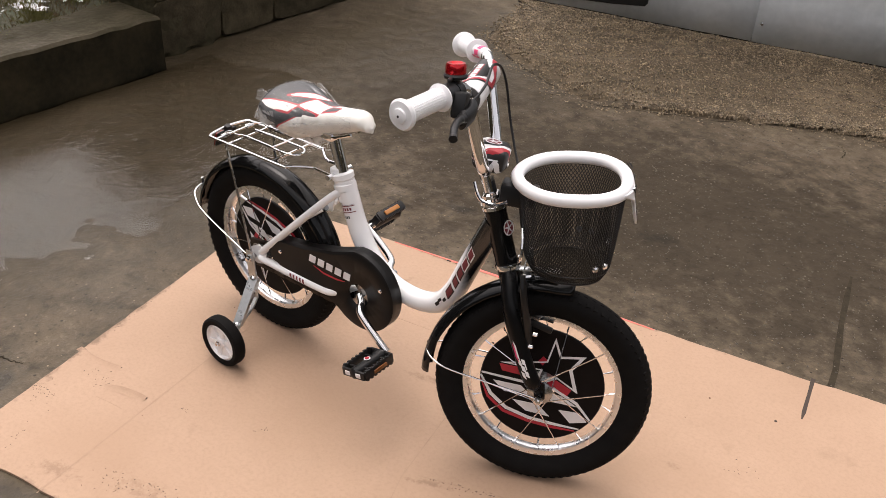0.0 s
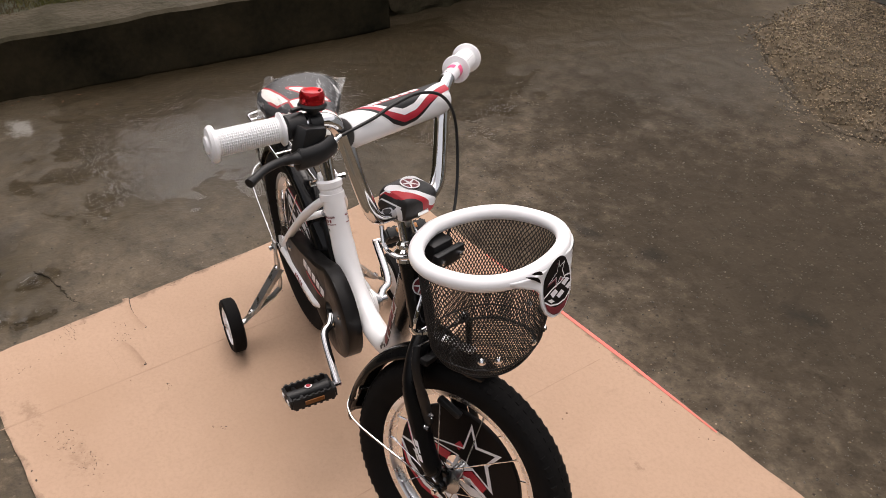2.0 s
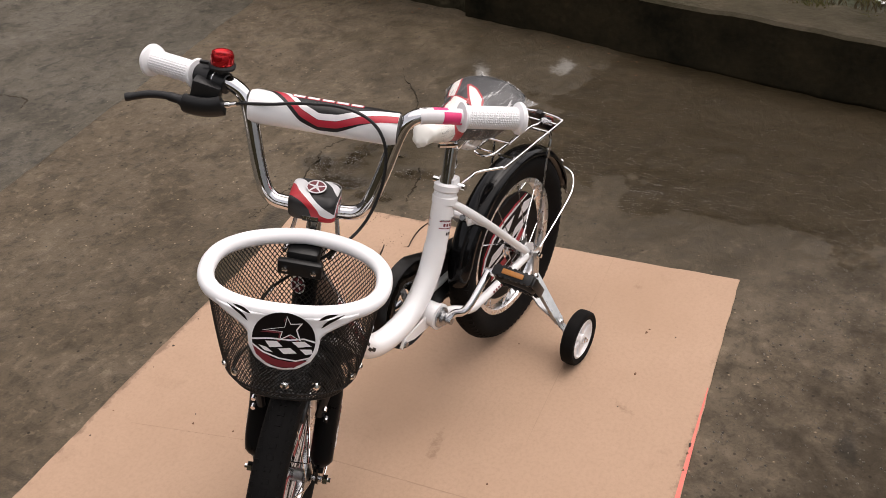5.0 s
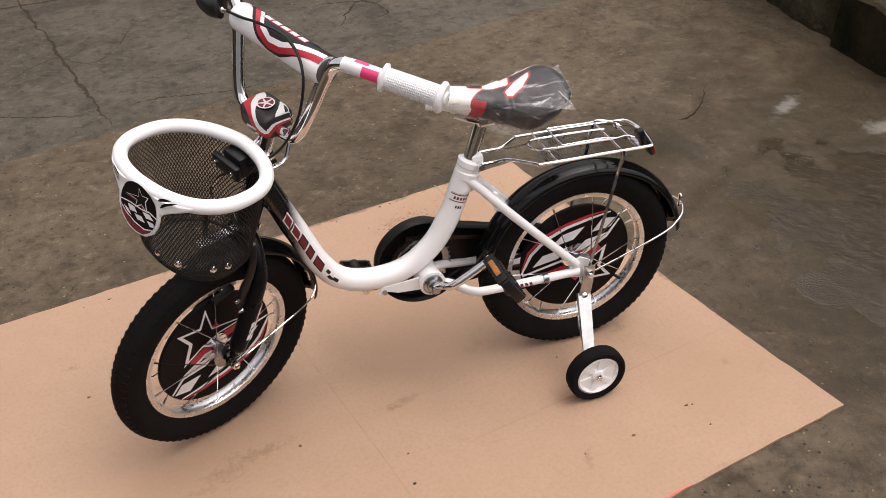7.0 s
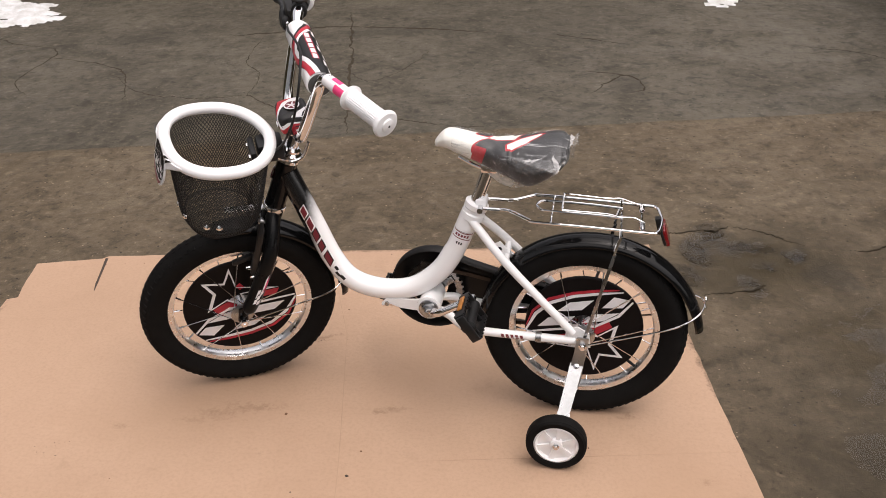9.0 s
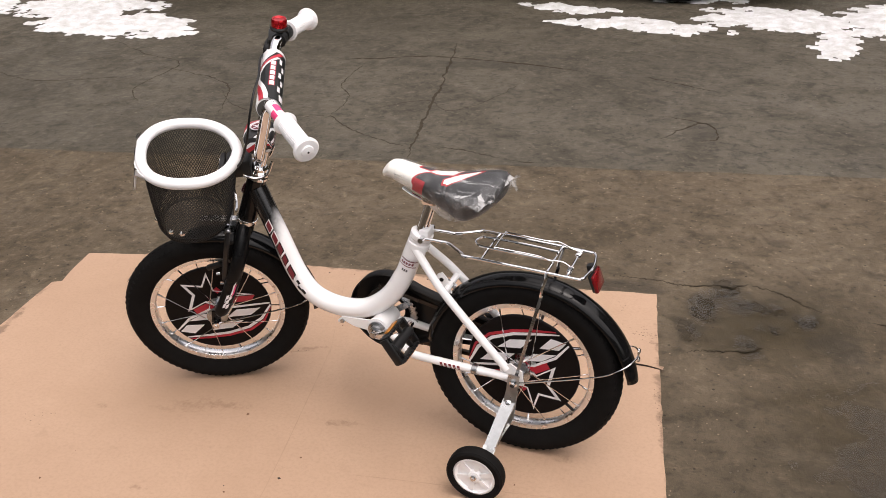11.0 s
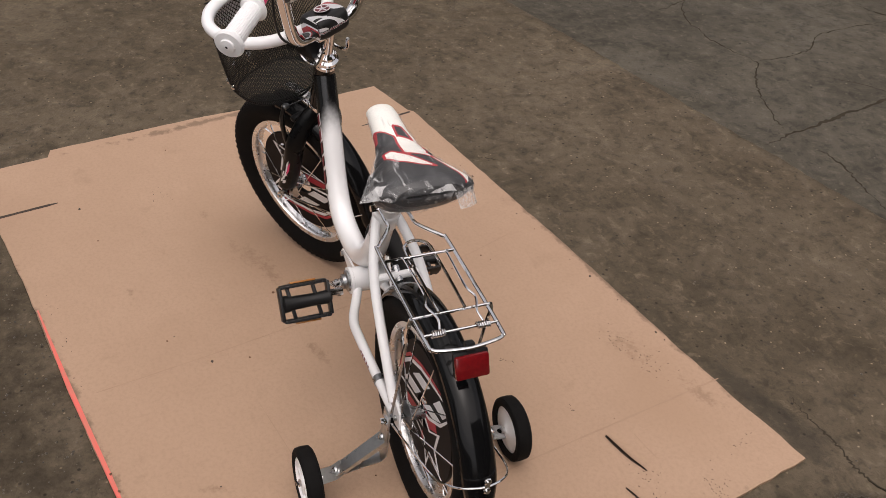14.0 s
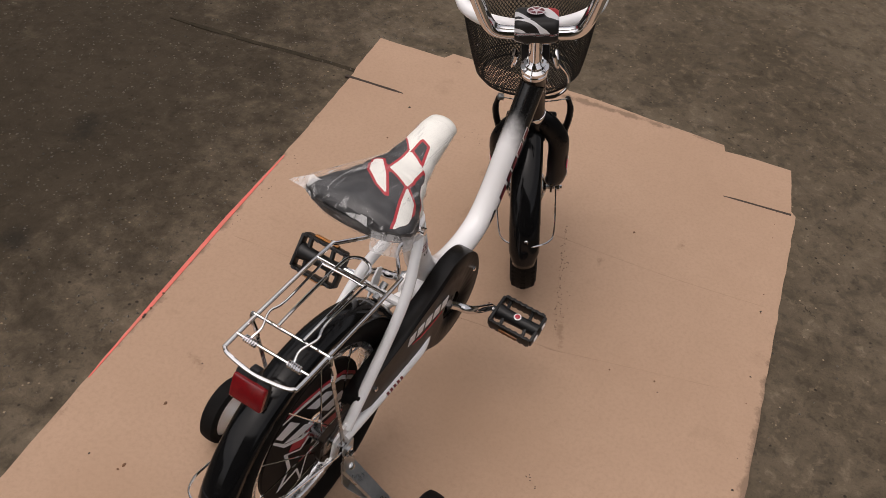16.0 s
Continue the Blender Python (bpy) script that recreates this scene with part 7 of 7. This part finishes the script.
def saddle_top(x):
    return 0.606 + 0.012 * max(0, (0.17 - x) / 0.12) * (1 if x > 0.07 else 1 - ((0.07 - x) / 0.03) ** 2) + 0.017 * max(0, min(1, (x - 0.18) / 0.08)) - (0.026 * max(0, (x - 0.268) / 0.029) ** 2)


def saddle_low(x):
    if x < 0.12:
        return 0.524 + 0.055 * ((0.12 - x) / 0.075) ** 1.4
    return 0.524 + 0.064 * max(0, min(1, (x - 0.12) / 0.155)) ** 1.1


def saddle_rings(grow=0.0, nx=64, na=48, x0=0.045, x1=0.296, crease=0.0):
    rng = random.Random(9)
    rings = []
    for i in range(nx + 1):
        f = i / nx
        x = x0 + (x1 - x0) * (0.5 - 0.5 * math.cos(math.pi * f)) if not crease else x0 + (x1 - x0) * f
        hw, t, b = saddle_half(x) + grow, saddle_top(x) + grow, saddle_low(x) - grow
        row = []
        for j in range(na):
            a = j * math.tau / na
            c, s = math.cos(a), math.sin(a)
            y = hw * math.copysign(abs(c) ** 0.72, c)
            mid = b + (t - b) * 0.62
            z = mid + ((t - mid) * abs(s) ** 0.72 if s > 0 else -(mid - b) * abs(s) ** 1.05)
            if s > 0:
                z -= 0.012 * (y / max(hw, 0.01)) ** 2 * (1 if hw > 0.05 else 0.4)
            k = crease * (noise.noise(Vector((x * 6, c * 5 + 2, s * 5))) + 0.7 * noise.noise(Vector((x * 10, c * 13, s * 13 + 5))) + 0.35 * noise.noise(Vector((x * 30, c * 24, s * 24))))
            row.append(Vector((x - (0.5 * k if x < 0.06 else 0), y * (1 + k * 4), z + k)))
        rings.append(row)
    return rings


SADDLE_WHITES = ([(0.190, 0.001), (0.178, -0.027), (0.136, -0.032), (0.1485, 0.002)],
                 [(0.158, 0.0284), (0.159, 0.0187), (0.136, -0.0016), (0.104, -0.0242), (0.112, -0.0055), (0.131, 0.0184), (0.1485, 0.0277)],
                 [(0.136, -0.032), (0.126, -0.050), (0.094, -0.066), (0.055, -0.074), (0.040, -0.070), (0.047, -0.063), (0.080, -0.055), (0.109, -0.042)])
SADDLE_WHITES = [[(0.163 + 1.16 * (x - 0.163), -0.014 + 1.10 * (y + 0.014)) for x, y in p] for p in SADDLE_WHITES]
SADDLE_CHECK = [(0.221, 0.001), (0.216, -0.016), (0.183, -0.026), (0.190, 0.001)]


def depth_in(poly, x, y):
    """Distance to a polygon's edge: positive inside, negative outside."""
    hit, best = False, 1.0
    for (ax, ay), (bx, by) in zip(poly, poly[1:] + poly[:1]):
        if (ay > y) != (by > y) and x < (bx - ax) * (y - ay) / (by - ay) + ax:
            hit = not hit
        dx, dy = bx - ax, by - ay
        t = max(0.0, min(1.0, ((x - ax) * dx + (y - ay) * dy) / (dx * dx + dy * dy)))
        best = min(best, math.hypot(x - ax - t * dx, y - ay - t * dy))
    return best if hit else -best


def saddle_print(x, y, z):
    """How far a spot lies inside the white print, and inside the red patch."""
    crest = saddle_top(x) - (0.026 if x > 0.11 else 0.026 + 0.45 * (0.11 - x))
    red = min(x - 0.198 - 0.3 * (saddle_top(x) - 0.02 - z), y - 0.018, saddle_top(x) - 0.011 - z)
    if x > 0.25:
        return 0.01, red
    if z > crest and y > -0.88 * saddle_half(x):
        white = min(x - (0.19 + 1.25 * y if y > 0 else 0.19 + 0.3 * y), -depth_in(SADDLE_CHECK, x, y))
        return max([white] + [depth_in(p, x, y) for p in SADDLE_WHITES]), max(red, 0.0035 - abs(depth_in(SADDLE_CHECK, x, y)) - (0.0 if depth_in(SADDLE_CHECK, x, y) > 0 else 1.0))
    if y > 0:
        return x - (0.222 + 0.3 * (crest - z)), red
    return x - (0.150 - 1.2 * max(0.0, crest + 0.012 - z)), red


def saddle():
    bm = bm_()
    rows = saddle_rings(0.0, 150, 130)
    rings = [[bm.verts.new(p) for p in row] for row in rows]
    for a, b in zip(rings, rings[1:]):
        for k in range(len(a)):
            bm.faces.new((a[k], a[(k + 1) % len(a)], b[(k + 1) % len(a)], b[k]))
    bm.faces.new(rings[0]), bm.faces.new(rings[-1])
    s = part("saddle", bm, VINYL, bike, "white saddle with dark rear panels and red-edged print", angle=70)
    marks = [saddle_print(*v.co) for v in s.data.vertices]
    for name, k in (("inside_white", 0), ("inside_red", 1)):
        s.data.attributes.new(name, "FLOAT", "POINT").data.foreach_set("value", [q[k] for q in marks])
    bm = bm_()
    rings = [[bm.verts.new(p) for p in row] for row in saddle_rings(0.0022, 70, 110, 0.036, 0.262, 0.0026)]
    for a, b in zip(rings, rings[1:]):
        for k in range(len(a)):
            bm.faces.new((a[k], a[(k + 1) % len(a)], b[(k + 1) % len(a)], b[k]))
    bm.faces.new(rings[0])
    part("packing_film", bm, FILM, s, "crumpled clear plastic film", angle=80)
    # the bag is drawn out to a corner behind, with a flat pane across the back and one loose tip
    corner, tip = Vector((0.062, 0.101, 0.588)), Vector((0.036, -0.036, 0.603))
    crumple = lambda p, k, f: p + k * f * Vector((noise.noise(p * 60), noise.noise(p * 60 + Vector((9, 0, 0))), noise.noise(p * 60 + Vector((0, 9, 0)))))
    top = [Vector((x, saddle_half(x) * 0.93, saddle_top(x) - 0.014)) for x in (0.185 - 0.110 * i / 18 for i in range(19))]
    low = [Vector((x, saddle_half(x) * 0.99, saddle_low(x) + 0.045)) for x in (0.185 - 0.110 * i / 18 for i in range(19))]
    pane = [Vector((0.075, 0.072, 0.604)).lerp(Vector((0.044, -0.030, 0.610)), i / 18) for i in range(19)]
    for name, edge, line, haze in (("upper", top, [top[0].lerp(corner, i / 18) for i in range(19)], LOOSE), ("lower", low, [low[0].lerp(corner, i / 18) for i in range(19)], LOOSE), ("back", pane, [corner.lerp(tip, i / 18) for i in range(19)], FLAP)):
        bm = bm_()
        g = [[bm.verts.new(crumple(p.lerp(q, k / 8), 0.0035, math.sin(math.pi * k / 8) if name != "back" else 0.7)) for k in range(9)] for p, q in zip(edge, line)]
        for p, q in zip(g, g[1:]):
            for k in range(8):
                bm.faces.new((p[k], p[k + 1], q[k + 1], q[k]))
        part("film_flap", bm, haze, s, "loose sheet of clear plastic film", angle=80)
    bm = bm_()
    g = [[bm.verts.new(crumple(Vector((0.050 - 0.020 * k / 5, -0.050 + 0.030 * i / 12 - 0.004 * k / 5, 0.592 + 0.020 * math.sin(math.pi * i / 12) * k / 5)), 0.003, 1.0)) for k in range(6)] for i in range(13)]
    for p, q in zip(g, g[1:]):
        for k in range(5):
            bm.faces.new((p[k], p[k + 1], q[k + 1], q[k]))
    part("film_flap", bm, LOOSE, s, "loose tip of plastic film", angle=80)
    for sg, reach in ((-1, 0.006),):  # gathered skirt of film along the lower rear edge
        bm = bm_()
        g = []
        for i in range(15):
            x = 0.046 + 0.055 * i / 14
            row = []
            for k in range(5):
                f = k / 4
                row.append(bm.verts.new((x - 0.012 * f * (1 - i / 14), sg * (saddle_half(x) * 0.99 + reach * f * (1 - i / 14) ** 1.2 + 0.002 * math.sin(0.8 * i) * f), 0.592 - 0.024 * f - 0.010 * f * i / 14 + 0.0015 * math.sin(0.6 * i + 0.4 * k))))
            g.append(row)
        for p, q in zip(g, g[1:]):
            for k in range(4):
                bm.faces.new((p[k], p[k + 1], q[k + 1], q[k]))
        part("film_flap", bm, FLAP, s, "gathered skirt of plastic film", angle=80)
    for sg in (1, -1):  # loose hem of the bag hanging beside the post
        bm, g = bm_(), []
        for i in range(17):
            x = 0.120 + 0.095 * i / 16
            drop = 0.026 * math.sin(math.pi * i / 16) ** 0.7
            g.append([bm.verts.new((x + 0.003 * noise.noise(Vector((i * 0.6, k, 2))), sg * (0.60 * saddle_half(x) * (1 - 0.3 * k / 5)) + 0.003 * noise.noise(Vector((i * 0.7, k * 0.8, 7))), saddle_low(x) + 0.008 - drop * k / 5)) for k in range(6)])
        for p, q in zip(g, g[1:]):
            for k in range(5):
                bm.faces.new((p[k], p[k + 1], q[k + 1], q[k]))
        part("film_flap", bm, FLAP, s, "loose hem of plastic film", angle=80)
    for y in (-0.018, 0.018):
        part("saddle_rail", tube(bm_(), curve_points([(0.25, y * 0.6, 0.572), (0.21, y, 0.556), (0.16, y, 0.548), (0.10, y * 1.6, 0.552)], 4), 0.0035, 8), CHROME, s)
    part("saddle_clamp", box(bm_(), (0.034, 0.046, 0.024), pose(0.192, 0, 0.556), 0.006), CHROME, s)


saddle()


# rear rack
def rack():
    z0, z1 = 0.471, 0.457
    r = part("rear_rack", tube(bm_(), curve_points([(0.212, 0.021, z0), (0.175, 0.022, z0), (0.150, 0.024, z0 - 0.001), (0.112, 0.052, z0 - 0.003), (0.100, 0.057, z0 - 0.004), (-0.02, 0.057, 0.462), (-0.112, 0.056, z1), (-0.122, 0.053, z1), (-0.128, 0.040, z1), (-0.133, 0.0, z1),
                                               (-0.128, -0.040, z1), (-0.122, -0.053, z1), (-0.112, -0.056, z1), (-0.02, -0.057, 0.462), (0.100, -0.057, z0 - 0.004), (0.112, -0.052, z0 - 0.003), (0.150, -0.024, z0 - 0.001), (0.175, -0.022, z0), (0.212, -0.021, z0)], 5), 0.0030, 10), CHROME, bike, "chrome wire rear rack with spring clip")
    for x in (0.072, -0.058, -0.096):
        z = 0.462 + (x + 0.12) * 0.045
        part("cross_wire", rod(bm_(), (x, -0.060 if x == -0.058 else -0.056, z - 0.003), (x, 0.060 if x == -0.058 else 0.056, z - 0.003), 0.0024, 8), CHROME, r)
    part("inner_loop", tube(bm_(), curve_points([(-0.060, 0.020, 0.467), (0.0, 0.021, 0.471), (0.075, 0.021, 0.474), (0.094, 0.016, 0.475), (0.102, 0.0, 0.475), (0.094, -0.016, 0.475), (0.075, -0.021, 0.474), (0.0, -0.021, 0.471), (-0.060, -0.020, 0.467)], 5), 0.0024, 8), CHROME, r)
    part("spring_clip", tube(bm_(), curve_points([(-0.096, 0.033, 0.468), (-0.080, 0.030, 0.474), (-0.055, 0.038, 0.478), (-0.03, 0.032, 0.480), (0.045, 0.034, 0.484), (0.052, 0.030, 0.484), (0.052, -0.030, 0.484), (0.045, -0.034, 0.484), (-0.03, -0.032, 0.480), (-0.055, -0.038, 0.478), (-0.080, -0.030, 0.474), (-0.096, -0.033, 0.468)], 4), 0.0018, 7), CHROME, r)
    for s in (1, -1):
        coil = [(-0.096 + 0.0048 * math.cos(t * 0.9), s * 0.024 + s * 0.0011 * t / 2.2, 0.4605 + 0.0048 * math.sin(t * 0.9)) for t in range(42)]
        part("coil", tube(bm_(), coil, 0.0011, 5), CHROME, r)
        part("rack_strut", box(bm_(), (0.0066, 0.0022, 0.205), Matrix.Translation((-0.026, s * 0.0615, 0.312)) @ Matrix.Rotation(radians(-13.5), 4, "Y"), 0.0008), STEEL, r, "flat zinc strut")
        part("strut_hook", tube(bm_(), curve_points([(-0.048, s * 0.062, 0.410), (-0.052, s * 0.064, 0.430), (-0.058, s * 0.064, 0.450), (-0.058, s * 0.061, 0.462)], 4), 0.0035, 8), CHROME, r)
        part("rack_bolt", rod(bm_(), (0.208, s * 0.016, z0), (0.208, s * 0.034, z0), 0.0058, 8), CHROME, r)
        part("strut_nut", lathe(bm_(), [(0.009, 0), (0.009, 0.006), (0.005, 0.008), (0.005, 0.013)], 6, Matrix.Translation((0, s * 0.066, AXLE_Z)) @ Matrix.Rotation(radians(-90 * s), 4, "X")), CHROME, r)
    part("clamp_ear", box(bm_(), (0.022, 0.034, 0.020), pose(0.208, 0, 0.476), 0.004), WHITE, r)
    rf = part("rear_reflector", box(bm_(), (0.009, 0.052, 0.036), Matrix.Translation((-0.142, 0, 0.431)) @ Matrix.Rotation(radians(20), 4, "Y"), 0.004), REFLECTOR, bike, "red rear reflector")
    part("reflector_back", box(bm_(), (0.007, 0.054, 0.038), Matrix.Translation((-0.1365, 0, 0.433)) @ Matrix.Rotation(radians(20), 4, "Y"), 0.004), BLACK_PLASTIC, rf)
    part("reflector_tab", box(bm_(), (0.012, 0.014, 0.034), Matrix.Translation((-0.130, 0, 0.446)) @ Matrix.Rotation(radians(15), 4, "Y"), 0.002), BLACK_PLASTIC, rf)


rack()


# training wheels
def strap(pts, across, wide, thick):
    """A flat metal strap bent along the points."""
    bm, rows = bm_(), []
    pts = [Vector(p) for p in pts]
    for i, p in enumerate(pts):
        d = (pts[min(i + 1, len(pts) - 1)] - pts[max(i - 1, 0)]).normalized()
        side = Vector(across)
        side = (side - d * side.dot(d)).normalized() * wide / 2
        up = d.cross(side).normalized() * thick / 2
        rows.append([bm.verts.new(p + side + up), bm.verts.new(p - side + up), bm.verts.new(p - side - up), bm.verts.new(p + side - up)])
    for p, q in zip(rows, rows[1:]):
        for k in range(4):
            bm.faces.new((p[k], p[(k + 1) % 4], q[(k + 1) % 4], q[k]))
    bm.faces.new(rows[0]), bm.faces.new(rows[-1])
    return bm


def training_wheel(s):
    c = Vector((0.038, s * 0.189, 0.0597 - s * LEANING * 0.189))
    m = along(c, c + Vector((0, s, 0)))
    hub = part("training_wheel", lathe(bm_(), [(0.006, -0.014), (0.044, -0.008), (0.045, 0.010), (0.040, 0.0125), (0.036, 0.006), (0.014, 0.004), (0.011, 0.012), (0.006, 0.013)], 36, m), WHITE_PLASTIC, bike, "small training wheel with white plastic hub")
    part("tyre", lathe(bm_(), [(0.044, -0.013), (0.054, -0.0145), (0.0585, -0.011), (0.0595, -0.004), (0.0595, 0.004), (0.0585, 0.011), (0.054, 0.0145), (0.044, 0.013)], 48, m, True), RUBBER, hub, "black plastic tyre")
    for k in range(6):
        a = k * math.tau / 6 + 0.3
        part("spoke", plate(bm_(), band([(0.012 * math.cos(a), 0.012 * math.sin(a)), (0.042 * math.cos(a), 0.042 * math.sin(a))], [0.007, 0.013]), m @ Matrix.Translation((0, 0, 0.005)), 0.004), WHITE_PLASTIC, hub)
    part("wheel_bolt", lathe(bm_(), [(0.007, 0.012), (0.007, 0.0165), (0.004, 0.018), (0.004, 0.021)], 6, m), CHROME, hub)
    # bracket: strap at the axle, channel sloping out, second strap bent under it, flat lug at the wheel
    br = part("stabilizer_arm", strap([(0.0, s * 0.0675, AXLE_Z + 0.018), (0.003, s * 0.0675, 0.185), (0.010, s * 0.070, 0.148)], (1, 0, 0), 0.024, 0.003), ZINC, bike, "zinc-plated training wheel bracket")
    b, d = Vector((0.010, s * 0.0705, 0.152)), Vector((0.030, s * 0.140, 0.0775))
    x = (d - b).normalized()
    w = (Vector((1, 0, 0)) - x * x.x).normalized()
    n = x.cross(w)
    if n.dot(Vector((0, s, 0.3))) < 0:
        n = -n
    bm = bm_()
    prof = [(-0.013, -0.008), (-0.013, 0.003), (0.013, 0.003), (0.013, -0.008), (0.0108, -0.008), (0.0108, 0.0008), (-0.0108, 0.0008), (-0.0108, -0.008)]
    e0, e1 = [bm.verts.new(b - x * 0.006 + w * p + n * q) for p, q in prof], [bm.verts.new(d + x * 0.004 + w * p * 0.88 + n * q * 0.6) for p, q in prof]
    for i in range(8):
        bm.faces.new((e0[i], e0[(i + 1) % 8], e1[(i + 1) % 8], e1[i]))
    bm.faces.new(e0), bm.faces.new(e1)
    part("channel", bm, ZINC, br)
    part("lug", strap([d - x * 0.010 - n * 0.001, d + x * 0.010 - n * 0.001, Vector((0.0365, s * 0.164, 0.0615)), Vector((0.038, s * 0.172, 0.0585))], (1, 0, 0.4), 0.026, 0.003), ZINC, br)
    part("brace", strap([(0.002, s * 0.0645, 0.176), (0.008, s * 0.066, 0.118), (0.013, s * 0.071, 0.104), (0.020, s * 0.090, 0.093), (0.032, s * 0.146, 0.0705)], (1, 0, 0.15), 0.018, 0.0028), ZINC, br, "zinc brace strap")
    for p in (d + x * 0.004 + n * 0.003, b - x * 0.002 + n * 0.003):
        part("lug_bolt", lathe(bm_(), [(0.0058, 0), (0.0058, 0.003), (0.003, 0.0048)], 10, Matrix.Translation(p) @ n.to_track_quat("Z", "Y").to_matrix().to_4x4()), CHROME, br)
    part("spindle", rod(bm_(), (0.038, s * 0.158, c.z), (0.038, s * 0.177, c.z), 0.0055, 10), CHROME, br)


training_wheel(1)
training_wheel(-1)

# coaster brake arm along the left stay
part("brake_arm_strap", plate(bm_(), [(0.0, 0.192), (0.0, 0.208), (0.09, 0.200), (0.098, 0.194), (0.09, 0.188)], pose(0, 0.046, 0, 90), 0.003), STEEL, bike, "zinc coaster brake arm")
part("strap_clip", lathe(bm_(), [(0.0095, -0.006), (0.0108, -0.006), (0.0108, 0.006), (0.0095, 0.006)], 14, along((0.088, 0.051, 0.2055), (0.10, 0.051, 0.206)), True), STEEL, bike)
part("valve", rod(bm_(), (-0.108, 0, AXLE_Z - 0.088), (-0.090, 0, AXLE_Z - 0.072), 0.0032, 8), BLACK_PLASTIC, bike)
